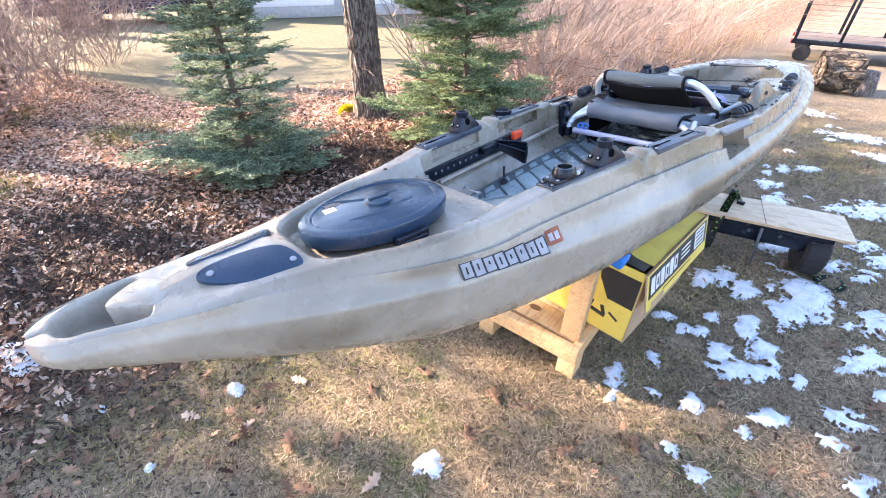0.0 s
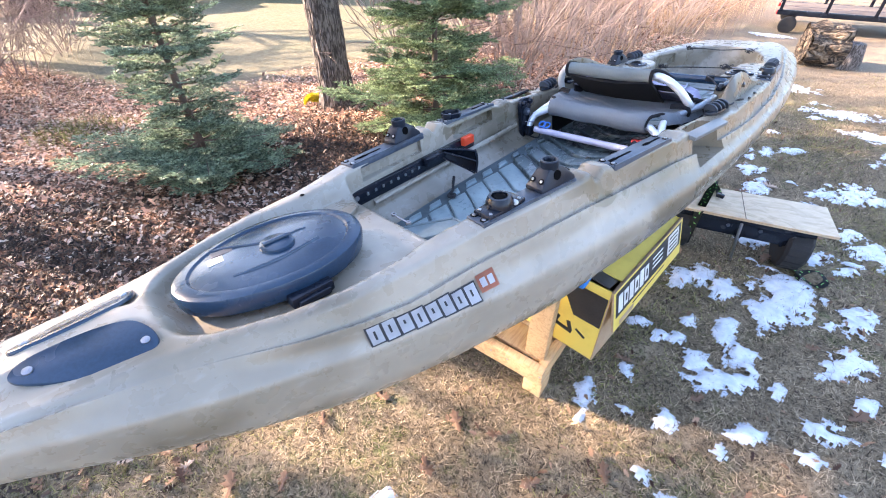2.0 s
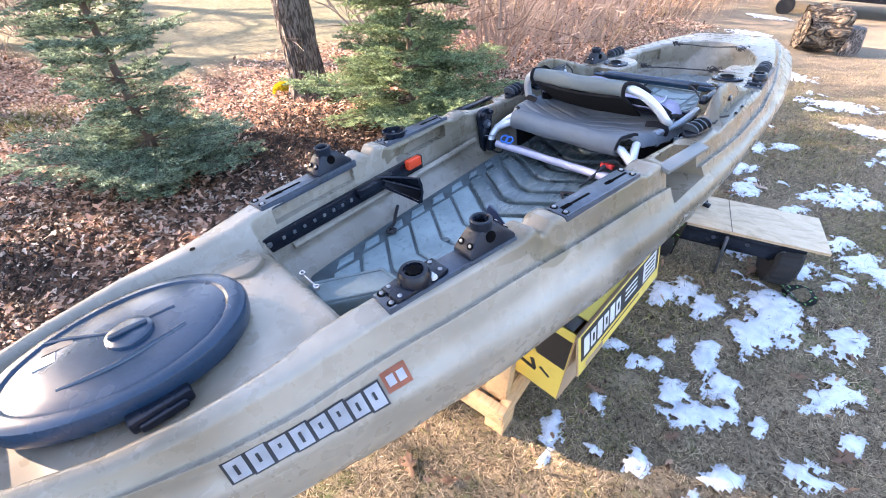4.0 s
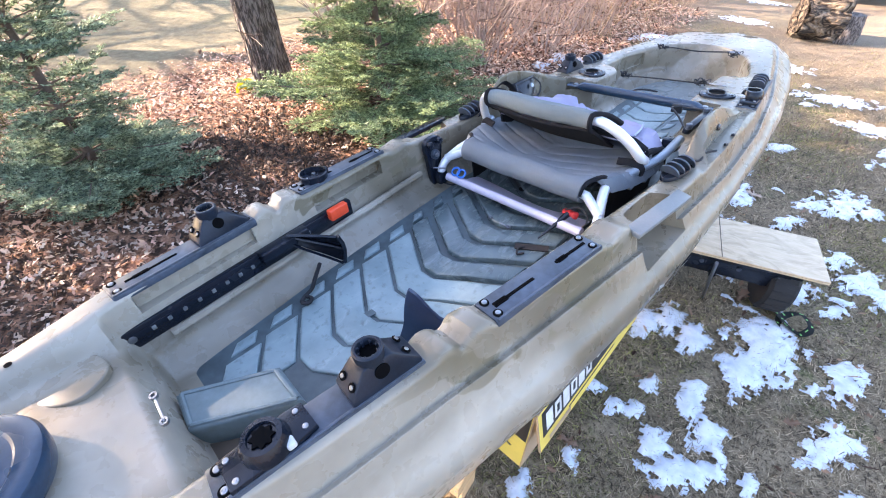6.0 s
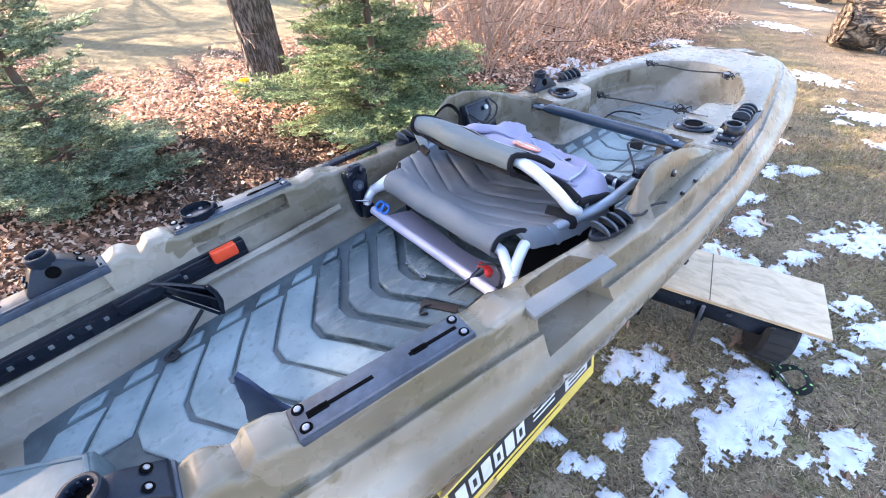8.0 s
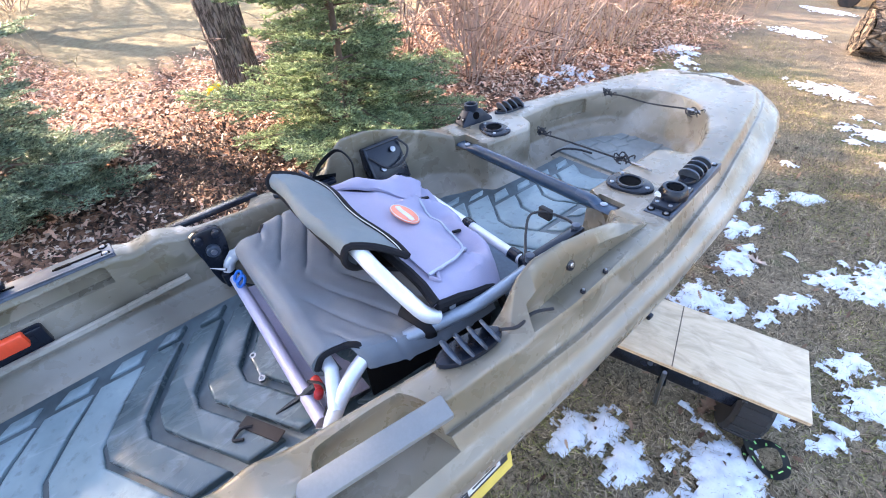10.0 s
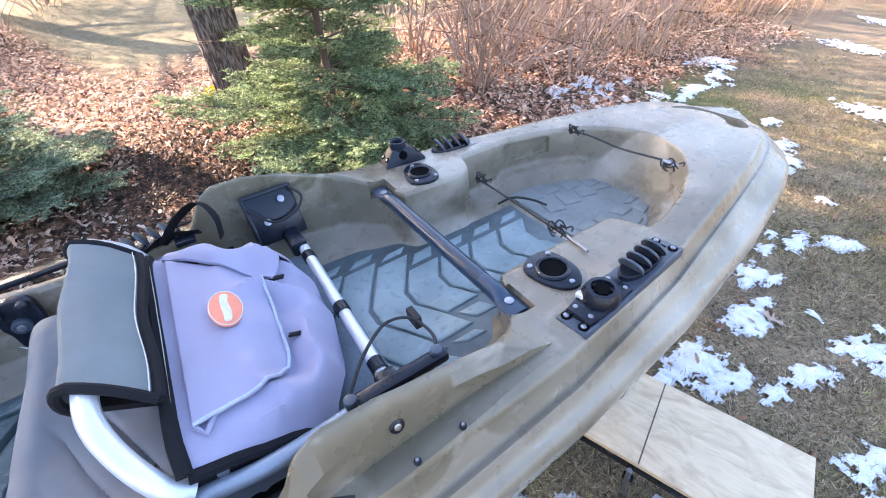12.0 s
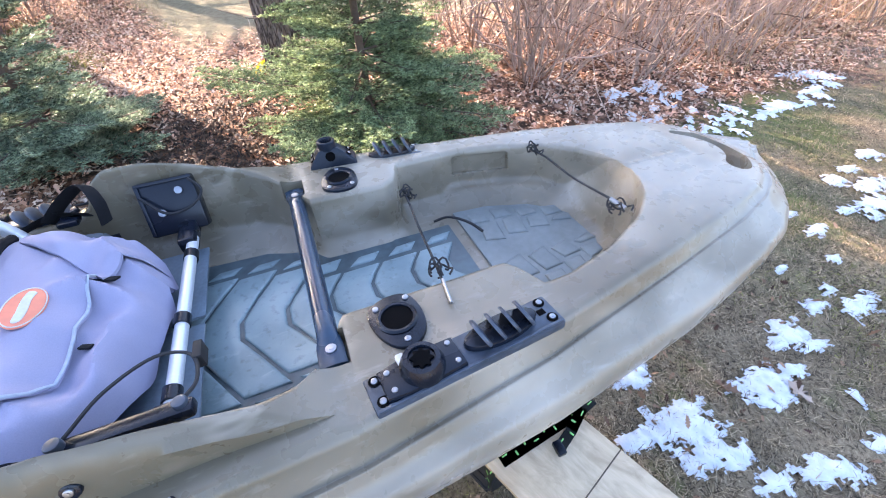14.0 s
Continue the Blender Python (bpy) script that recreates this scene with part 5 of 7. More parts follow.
def carton():
    b = thing("carton", pose(-.412, 1.42, .268, 0, 0, 2.4), "yellow and black cardboard carton with an open flap, on the stand", "carton")
    W, D, H = .40, .63, .385
    t = .006

    def wall(name, c, size, mat=CARD, label=""):
        return part(name, box(c, size, .001), mat, b, label)

    f = wall("front_wall", (-W / 2, t / 2, H / 2), (W, t, H), CARD, "yellow end wall with a dark line drawing")
    wall("rear_wall", (-W / 2, D, H / 2), (W, t, H))
    wall("inner_wall", (-W, D / 2, H / 2), (t, D, H))
    wall("bottom", (-W / 2, D / 2, t / 2), (W, D, t), CARD_BROWN)
    # brown here paints in the shading below the side flap
    wall("side_wall", (0, D / 2, H / 2), (t, D, H), CARD_BROWN)
    wall("top_wall", (-W * .5, D * .56, H - .004), (W, D * .86, t))
    # black corner of the end wall, torn tape and drawing
    part("black_corner", slab([(-.115, .19), (-.004, .19), (-.004, .345), (-.175, .345), (-.165, .28)], 0, .0012), CARD_BLACK, f).matrix_local = pose(0, -.0006, 0, 90, 0, 0)
    for x, z, w, h, r in ((-.17, .10, .13, .020, 8), (-.12, .12, .018, .05, -20), (-.20, .13, .06, .05, 14), (-.24, .20, .10, .030, -6), (-.07, .11, .05, .012, 30), (-.25, .09, .07, .03, 0)):
        part("drawing_bar", box((0, 0, 0), (w, .0010, h), .0002), CARD_BLACK, f, "dark printed bar").matrix_local = pose(x, -.0008, z, 0, r, 0)
    # open flap along the top, inside of it brown
    part("top_flap", box((0, 0, 0), (.13, D * .75, .005), .001), CARD_BLACK, b, "black open flap").matrix_local = pose(-.30, .33, H + .035, 0, -34, 0)
    part("top_flap", box((0, 0, 0), (.15, .10, .005), .001), CARD_BLACK, b, "black torn end flap").matrix_local = pose(-.09, .05, H + .006, -14, 6, 0)
    part("metal_handle", tube(curve([(-.13, .30, H + .004), (-.13, .30, H + .03), (-.10, .36, H + .045), (-.07, .42, H + .03), (-.07, .42, H + .004)]), .003, 6), STEEL, b)
    # the outer side flap, swung outwards at its near end
    fl = part("side_flap", box((0, D / 2, -.088), (t, D * 1.02, .176), .001), CARD, b, "open yellow side flap with black and pale printing")
    fl.matrix_local = pose(.006, .0, H + .002, 0, -13, 0)
    part("flap_edge", box((0, -.0085, -.088), (.008, .003, .174), .001), CARD_BROWN, fl, "worn brown card edge")
    part("flap_edge", box((0, D / 2, .001), (.009, D * 1.02, .003), .001), CARD_BROWN, fl, "worn brown card edge")
    part("print_band", box((.0036, .315, -.066), (.0012, .61, .112), .0003), CARD_BLACK, fl, "black printed band")
    for k in range(6):
        part("print_block", box((.0046, .045 + .045 * k, -.068), (.0012, .034, .078 - .008 * (k % 2)), .0003), CARD_GREY, fl, "pale printed block")
        if k % 2:
            part("print_gap", box((.0056, .045 + .045 * k, -.068), (.0010, .012, .034), .0003), CARD_BLACK, fl)
    for k in range(3):
        part("print_line", box((.0046, .375, -.040 - .022 * k), (.0012, .10, .008), .0003), CARD_GREY, fl)
    part("print_panel", box((.0046, .535, -.064), (.0012, .115, .092), .0003), CARD_GREY, fl, "pale printed panel")
    for k in range(4):
        part("print_line", box((.0056, .535, -.034 - .020 * k), (.0010, .085, .007), .0003), CARD_BLACK, fl)
    part("print_line", box((.0040, .30, -.140), (.0010, .30, .006), .0003), CARD_BLACK, fl)
    part("scuff", box((.0040, .10, -.158), (.0008, .12, .022), .0003), CARD_BROWN, fl, "scuffed patch")


carton()

# plywood on a low cart
BOARD_TURN = 21.5
board = thing("plywood_board", pose(.052, 3.075, .358, 0, 0, BOARD_TURN), "weathered plywood board with a dark line on a low cart", "board")
part("sheet", box((-.62, 0, 0), (1.24, .312, .018), .002), PLY, board)
part("line_mark", box((-.425, 0, .0092), (.004, .310, .0008), .0002), simple("dark_line", (.12, .09, .06), .8), board)
for k in range(4):
    part("ply_edge", box((-.62, -.1565, -.0065 + .0043 * k), (1.236, .0012, .0016), .0003), PINE if k % 2 else CARD_BROWN, board)


def wheel(parent, at, r=.142, w=.12):
    prof = [(r * .55, -w / 2), (r * .9, -w / 2), (r, -w * .36), (r * 1.0, 0), (r, w * .36), (r * .9, w / 2), (r * .55, w / 2)]
    bm = lathe(prof, (0, 0, 0), 32)
    ty = part("tyre", bm, RUBBER, parent, "dirty black tyre")
    ty.matrix_local = Matrix.Translation(at) @ pose(0, 0, 0, 0, 90, 0)
    part("rim", lathe([(.001, -w * .30), (r * .56, -w * .42), (r * .56, w * .42), (.001, w * .30)], (0, 0, 0), 24), BLACK_WORN, ty)
    for k in range(20):
        part("tread", box((0, 0, 0), (.006, .020, w * .8), .001), RUBBER, ty).matrix_local = pose(0, 0, 0, 0, 0, 18 * k) @ Matrix.Translation((r, 0, 0))


cart = thing("low_cart", pose(.052, 3.075, .05, 0, 0, BOARD_TURN), "low black two-wheeled cart carrying the plywood", "cart")
part("axle_beam", box((-.50, -.09, .275), (.86, .055, .045), .006), BLACK, cart, "black steel cross beam")
part("axle_beam", box((-.50, .10, .275), (.86, .045, .04), .006), BLACK, cart, "black steel cross beam")
part("frame_plate", box((-.48, -.105, .225), (.74, .016, .105), .004), BLACK, cart, "black steel side plate")
for k in range(5):
    part("plate_bolt", disc((-.80 + .16 * k, -.114, .235), .010, .006, axis=(0, -1, 0), n=12), BLACK_WORN, cart)
part("axle", tube([(-.86, -.02, .14), (-.03, -.02, .14)], .016, 10), BLACK_WORN, cart)
for x in (-.17, -.74):
    part("bracket", box((x, -.02, .215), (.05, .12, .15), .006), BLACK, cart)
for x in (-.120, -.70):
    wheel(cart, (x, -.02, .140))
part("prop_pin", tube([(-.437, -.172, .290), (-.416, -.150, .14), (-.393, -.122, .010)], .008, 8), STEEL, cart, "hanging steel pin")
part("pin_clip", disc((-.424, -.160, .20), .016, .02, axis=(0, 1, .2), bevel=.004), BLACK, cart)
part("hull_rest", box((-.86, 0, .52), (.16, .20, .40), .02), simple("black_carpet", (.02, .02, .022), .95, grain=300), cart, "black carpeted hull rest")

STRAP_BLACK = simple("black_ratchet_webbing", (0.016, 0.018, 0.018), 0.75, grain=400)
STRAP_GREEN = simple("green_print", (0.25, 0.62, 0.18), 0.6, grain=80)


def webbing(parent, path, width, normal, marks=True):
    """A flat strap along a path, with printed green bars."""
    pts = [Vector(p) for p in path]
    bm = bmesh.new()
    rows = []
    for i, p in enumerate(pts):
        d = (pts[min(i + 1, len(pts) - 1)] - pts[max(i - 1, 0)]).normalized()
        side = d.cross(Vector(normal)).normalized()
        rows.append((bm.verts.new(p - side * width / 2), bm.verts.new(p + side * width / 2)))
    for (a, b), (c, d) in zip(rows, rows[1:]):
        bm.faces.new((a, b, d, c))
    bmesh.ops.solidify(bm, geom=bm.faces[:], thickness=.0022)
    ob = part("webbing", bm, STRAP_BLACK, parent, "black webbing with green printed bars")
    if marks:
        total = sum((b - a).length for a, b in zip(pts, pts[1:]))
        n = int(total / .034)
        for k in range(n):
            s = (k + .5) * total / n
            for a, b in zip(pts, pts[1:]):
                if s <= (b - a).length:
                    p, d = a.lerp(b, s / (b - a).length), (b - a).normalized()
                    break
                s -= (b - a).length
            side = d.cross(Vector(normal)).normalized()
            up = side.cross(d).normalized()
            if up.dot(Vector(normal)) < 0:
                up = -up
            m = Matrix((( *side, 0), (*d, 0), (*up, 0), (0, 0, 0, 1))).transposed()
            m.translation = p + up * .0016 + side * (.006 if k % 2 else -.006)
            mk = part("print_bar", box((0, 0, 0), (.013 if k % 3 else .004, .006 if k % 3 else .018, .0012), .0002), STRAP_GREEN, ob)
            mk.matrix_local = m
    return ob


strap = thing("ratchet_strap", pose(0, 0, 0), "black webbing strap with green printed bars tied over the plywood", "strap")
webbing(strap, [(-.560, 3.075, .376), (-.545, 3.02, .3735), (-.525, 2.87, .3735), (-.505, 2.725, .3735)], .042, (0, 0, 1))
webbing(strap, [(-.500, 2.695, .366), (-.500, 2.688, .33), (-.505, 2.690, .22), (-.51, 2.715, .12)], .042, (0, -1, .1))
webbing(strap, [(-.545, 3.03, .379), (-.50, 2.96, .379), (-.470, 2.90, .380)], .032, (0, 0, 1))
part("buckle", box((-.468, 2.895, .385), (.042, .026, .020), .004, None), BLACK, strap, "black plastic buckle")
strap_heap = thing("strap_heap", pose(.10, 2.93, .055), "coiled black strap with green bars lying on the grass", "strap")
webbing(strap_heap, curve([(-.09, .05, .02), (-.04, -.03, .035), (.04, -.05, .02), (.07, 0, .04), (.02, .05, .05), (-.03, .03, .03), (-.05, -.04, .025), (.0, -.07, .012)], 4), .034, (.2, .3, 1))


# ---- plants ----
def leaf_material(name, dark, light, vary=0.5, trans=0.30, rough=0.65, clump=0.0):
    """Leaves, each its own tone."""
    a = Mat(name, rough)
    g = a.node("ShaderNodeNewGeometry")
    n = a.noise(35, 3)
    t = a.maths("ADD", a.maths("MULTIPLY", g.outputs["Random Per Island"], vary), a.maths("MULTIPLY", n, 1 - vary))
    col = a.ramp(t, [(0.15, dark), (0.85, light)])
    # random dark patches: shaded depth painted into the firs, uneven tone in grass
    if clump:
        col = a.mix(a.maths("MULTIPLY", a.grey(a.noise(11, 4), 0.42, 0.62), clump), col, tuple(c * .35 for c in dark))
    a.color(col)
    a.b.inputs["Specular IOR Level"].default_value = 0.3
    thin = a.node("ShaderNodeBsdfTranslucent")
    a.link(col, thin.inputs[0])
    both = a.node("ShaderNodeMixShader")
    both.inputs[0].default_value = trans
    a.link(a.b.outputs[0], both.inputs[1])
    a.link(thin.outputs[0], both.inputs[2])
    a.link(both.outputs[0], a.t.nodes["Material Output"].inputs[0])
    return a.m


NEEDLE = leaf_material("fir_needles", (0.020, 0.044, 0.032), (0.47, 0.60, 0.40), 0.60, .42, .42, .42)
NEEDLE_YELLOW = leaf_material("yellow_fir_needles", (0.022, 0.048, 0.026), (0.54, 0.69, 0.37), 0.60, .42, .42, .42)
TWIG = simple("twig_bark", (0.12, 0.085, 0.065), 0.85, grain=90, vary=0.4)
STEM = leaf_material("bare_stems", (0.075, 0.045, 0.036), (0.58, 0.455, 0.385), 0.85, .06)
GREY_STEM = leaf_material("grey_twigs", (0.10, 0.070, 0.062), (0.36, 0.275, 0.25), 0.8, .05)
DRY_GRASS = leaf_material("dry_tall_grass", (0.22, 0.16, 0.09), (0.56, 0.44, 0.27), 0.8)
OAK_LEAF = leaf_material("fallen_oak_leaves", (0.075, 0.036, 0.024), (0.78, 0.50, 0.36), 0.85)
LAWN_LEAF = leaf_material("lawn_oak_leaves", (0.06, 0.030, 0.020), (0.44, 0.27, 0.17), 0.85)
PALE_LEAF = leaf_material("pale_dry_leaves", (0.36, 0.25, 0.18), (0.82, 0.68, 0.55), 0.75)
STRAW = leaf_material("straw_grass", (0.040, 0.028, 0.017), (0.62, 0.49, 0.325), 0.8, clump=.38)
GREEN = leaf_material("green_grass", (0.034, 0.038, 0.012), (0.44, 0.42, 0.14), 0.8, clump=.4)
CHIP = leaf_material("bark_mulch", (0.010, 0.007, 0.005), (0.105, 0.066, 0.045), 0.85, .1)
MOSS = leaf_material("yellow_moss", (0.30, 0.25, 0.01), (0.78, 0.62, 0.03), 0.7)
SNOW = Mat("old_snow", 0.55, 0, (0.80, 0.83, 0.88))
SNOW.color(SNOW.ramp(SNOW.noise(22, 6), [(0.3, (0.45, 0.50, 0.56)), (0.6, (0.65, 0.68, 0.72))]))
SNOW.bump(SNOW.noise(160, 5), 0.25, 0.003)
SNOW = SNOW.m


def blades(rng, base, way, length, width, bend=0.0):
    """Triangles standing on base along way: arrays."""
    n = len(base)
    side = np.cross(way, rng.normal(size=(n, 3)))
    side /= np.linalg.norm(side, axis=1, keepdims=True) + 1e-9
    tip = base + way * length[:, None]
    V = np.stack([base - side * width[:, None] / 2, base + side * width[:, None] / 2, tip], 1).reshape(-1, 3)
    return V


def tri_faces(n):
    return np.arange(3 * n).reshape(n, 3)


def fir(at, height, shape, seed, material, whorl=.07, label=""):
    """A young fir: tiers of flat needled sprays; shape gives the branches' reach at each height."""
    rng = np.random.default_rng(seed)
    tree = thing("fir_tree", pose(*at), label, "tree", "young firs")
    part("trunk", tube([(0, 0, -.03), (.01, .0, height * .3), (-.01, .01, height * .65), (0, 0, height)], .034, 9, r_end=.006), TWIG, tree)
    limbs = bmesh.new()
    shoots = []

    def along(path, u):
        k = np.linspace(0, 1, len(path))
        return np.stack([np.interp(u, k, path[:, c]) for c in range(3)], -1)

    z = .10
    while z < height * .985:
        f = 1 - z / height
        R = float(np.interp(z, *zip(*shape)))
        n = int(5 + 4 * R + rng.integers(0, 2))
        a0 = rng.uniform(0, 6.28)
        for k in range(n):
            a = a0 + 6.283 * k / n + rng.normal(0, .22)
            L = max(R * rng.uniform(.55, 1.18), .07)
            rise = rng.normal(.40, .12) - .44 * f
            d = np.array([math.cos(a), math.sin(a)])
            side = np.array([-d[1], d[0], 0])
            u = np.linspace(0, 1, 8)
            bow = rng.normal(0, .06)
            limb = np.stack([d[0] * L * u + side[0] * bow * L * u * u, d[1] * L * u + side[1] * bow * L * u * u, z + L * (rise * u - .16 * u * u + .20 * u ** 3)], -1)
            add_tube(limbs, [tuple(p) for p in limb[::2]] + [tuple(limb[-1])], .003 + .006 * f, 4, caps=False, r_end=.0015)
            shoots.append(along(limb, np.linspace(.35, 1, 6)))
            tip = along(limb, np.array([.75, 1.0]))
            fwd = (tip[1] - tip[0]) / np.linalg.norm(tip[1] - tip[0])
            m = max(3, int(L / .050))
            for i in range(m):
                t = .18 + .80 * (i + rng.uniform(.2, .8)) / m
                p = along(limb, np.array([t]))[0]
                for sg in (1, -1):
                    l = (.42 * L * (1 - t) ** .8 + .05) * rng.uniform(.6, 1.15)
                    w = fwd * rng.uniform(.55, .95) + side * sg + np.array([0, 0, rng.normal(-.04, .15)])
                    w /= np.linalg.norm(w)
                    q = np.linspace(0, 1, 5)[:, None]
                    twig = p + w * l * q + fwd * (.16 * l) * q * q - np.array([0, 0, .10 * l]) * q * q
                    shoots.append(twig)
                    for j in range(int(l / .034)):
                        v = (j + 1.0) * .034 / l
                        b = along(twig, np.array([min(v, .95)]))[0]
                        for s2 in (1, -1):
                            e = w * .75 + np.cross(w, (0, 0, 1)) * s2 * .8 + rng.normal(0, .16, 3)
                            e /= np.linalg.norm(e)
                            ll = min(.075, .40 * l * (1 - v) + .026) * rng.uniform(.7, 1.2)
                            shoots.append(b + e * ll * np.linspace(0, 1, 3)[:, None])
        z += rng.uniform(.75, 1.3) * whorl * (.7 + .5 * f)
    base, way = [], []
    for sh in shoots:
        run = sh[-1] - sh[0]
        l = np.linalg.norm(run)
        w = run / l
        q = max(6, int(l / .0032))
        base.append(along(sh, np.linspace(.02, 1.0, q)))
        flat = np.cross(w, (0, 0, 1)) + 1e-6
        flat /= np.linalg.norm(flat)
        nd = w * rng.uniform(.35, .9, (q, 1)) + flat * (rng.choice([-1, 1], (q, 1)) * rng.uniform(.35, 1, (q, 1))) + np.cross(flat, w) * rng.uniform(-.25, .65, (q, 1))
        way.append(nd / np.linalg.norm(nd, axis=1, keepdims=True))
    base, way = np.concatenate(base), np.concatenate(way)
    n = len(base)
    V = blades(rng, base, way, rng.uniform(.014, .024, n), rng.uniform(.0055, .0090, n))
    part("branchwork", limbs, TWIG, tree, kind="stuff")
    part("crown", np_mesh("crown", V, tri_faces(n)), material, tree, "dense short needles in flat sprays", smooth=False)


fir((-3.42, .98, .12), 2.05, [(.08, .60), (.18, .84), (.30, .64), (.40, .40), (.55, .34), (.75, .41), (1.0, .42), (1.3, .34), (1.6, .23), (2.05, .03)], 5, NEEDLE, .098, "young blue-green fir tree with a wide skirt of low branches")
fir((-3.02, 2.99, .12), 2.2, [(.08, .78), (.2, 1.0), (.38, .84), (.52, .50), (.70, .58), (.9, .78), (1.3, .64), (1.6, .40), (2.2, .04)], 11, NEEDLE_YELLOW, .125, "young yellow-green fir tree with open tiers of branches")


def oak_trunk(at, r, h, seed, name="oak_tree", label="oak tree trunk with deep furrowed grey-brown bark", lean=(0, 0), crown=False):
    rng = np.random.default_rng(seed)
    tree = thing(name, pose(*at), label, "tree")
    nz, na = (150, 150) if name == "oak_tree" else (40, 30)
    zs = np.linspace(0, 1, nz) ** 1.3 * h
    A = np.linspace(0, 2 * math.pi, na, endpoint=False)
    rows = []
    for z in zs:
        flare = 1 + .42 * math.exp(-z / .13) * (1 + .35 * np.sin(3 * A + 1)) + .10 * math.exp(-z / .5)
        taper = 1 - .10 * z / 3
        wob = np.array([noise.noise(Vector((math.cos(a) * 13, math.sin(a) * 13, z * 4.0 + seed))) for a in A])
        wob2 = np.array([noise.noise(Vector((math.cos(a) * 4.0 + 9, math.sin(a) * 4.0, z * 1.1))) for a in A])
        fur = np.abs(wob) ** .7 * .018 - .008 + wob2 * .012
        rr = r * flare * taper + fur
        rows.append(np.stack([np.cos(A) * rr + lean[0] * z, np.sin(A) * rr + lean[1] * z, np.full(na, z - .04)], -1))
    V = np.concatenate(rows)
    i = np.arange(nz * na).reshape(nz, na)
    j = np.roll(i, -1, 1)
    F = np.stack([i[:-1], j[:-1], j[1:], i[1:]], -1).reshape(-1, 4)
    part("trunk", np_mesh("trunk", V, F), BARK, tree, smooth=True)
    if crown:
        bm = bmesh.new()
        for k in range(26):
            z = h * rng.uniform(.35, .98)
            a = rng.uniform(0, 6.28)
            L = rng.uniform(1.2, 3.2)
            p = Vector((lean[0] * z, lean[1] * z, z))
            pts = [p + Vector((math.cos(a), math.sin(a), .55)) * L * t + Vector(rng.normal(0, .10, 3)) for t in (0, .25, .5, .75, 1)]
            add_tube(bm, pts, .05, 5, r_end=.008)
            for q in range(5):
                b = pts[1 + q % 4]
                dirn = Vector(rng.normal(0, 1, 3)).normalized() + Vector((0, 0, .5))
                add_tube(bm, [b, b + dirn * .5, b + dirn * 1.0 + Vector(rng.normal(0, .15, 3))], .016, 4, r_end=.003)
        part("branchwork", bm, BARK, tree)
    return tree


tree = oak_trunk((-4.08, 2.57, float(ground_height(-4.08, 2.57)) - .01), .160, 4.2, 3, lean=(-.02, -.01), crown=True)
# moss on the trunk's foot
def moss():
    rng = np.random.default_rng(2)
    n = 9000
    a = rng.uniform(0, 6.283, n)
    out = np.sqrt(rng.uniform(0, 1, n)) * (1 + .18 * np.sin(3 * a + 1) + .1 * np.sin(7 * a))
    z = .115 * np.sqrt(np.clip(1 - (out / 1.2) ** 2, 0, 1)) * rng.uniform(.75, 1, n) + .01
    base = np.stack([-.205 + .095 * np.cos(a) * out, -.185 + .095 * np.sin(a) * out, z], -1)
    way = np.stack([np.cos(a), np.sin(a), rng.uniform(.2, 1, n)], -1) + rng.normal(0, .4, (n, 3))
    way /= np.linalg.norm(way, axis=1, keepdims=True)
    part("moss", np_mesh("moss", blades(rng, base, way, rng.uniform(.008, .02, n), rng.uniform(.004, .008, n)), tri_faces(n)), MOSS, tree, "bright yellow-green moss at the trunk's foot", smooth=False, kind="stuff")


moss()
# unseen trees added towards the sun; trunks and limbs stripe the ground with shade
for x, y, r, sd in ((-11.6, -5.0, .15, 22), (-13.2, -1.6, .16, 23), (-16.5, -.4, .18, 24)):
    oak_trunk((x, y, 0), r, 6.5, sd, "shade_tree", "bare winter tree added out of sight to stripe the ground with shade", (.02, .01), True)


def shade_pine(at, z0, z1, reach, seed, thick=9):
    """An unseen pine added for shade; its crown starts high above the ground."""
    rng = np.random.default_rng(seed)
    tree = thing("unseen_pine", pose(*at), "tall pine with a high crown, added out of view for shade", "tree")
    part("trunk", tube([(0, 0, -.1), (.05, .03, z1 * .5), (0, 0, z1)], .17, 14, r_end=.03), BARK, tree)
    limbs = bmesh.new()
    base, way = [], []
    z = z0
    while z < z1:
        f = (z1 - z) / (z1 - z0)
        for k in range(7):
            a = rng.uniform(0, 6.28)
            L = reach * (.35 + .65 * f ** .6) * rng.uniform(.6, 1.1)
            e = np.array([math.cos(a) * L, math.sin(a) * L, L * rng.uniform(.0, .25)])
            p0 = np.array([0, 0, z])
            add_tube(limbs, [tuple(p0), tuple(p0 + e * .5), tuple(p0 + e)], .03, 5, caps=False, r_end=.006)
            for c in range(int(thick * L)):
                t = rng.uniform(.25, 1.05)
                cen = p0 + e * t + rng.normal(0, .16, 3)
                m = 34
                d = rng.normal(0, 1, (m, 3))
                d /= np.linalg.norm(d, axis=1, keepdims=True)
                base.append(np.repeat(cen[None], m, 0) + d * .03)
                way.append(d)
        z += .26
    base, way = np.concatenate(base), np.concatenate(way)
    n = len(base)
    part("branchwork", limbs, BARK, tree, kind="stuff")
    part("crown", np_mesh("crown", blades(rng, base, way, rng.uniform(.10, .20, n), rng.uniform(.010, .022, n)), tri_faces(n)), NEEDLE, tree, "long dark needles", smooth=False)


# pines added out of view so that their crowns shade kayak and lawn
shade_pine((-6.95, -1.45, .0), 3.62, 8.6, 2.6, 61, 14)
shade_pine((-5.20, -3.95, .0), 1.8, 7.5, 1.95, 62, 16)
shade_pine((-8.15, -1.05, .0), 4.15, 9.0, 1.6, 63)


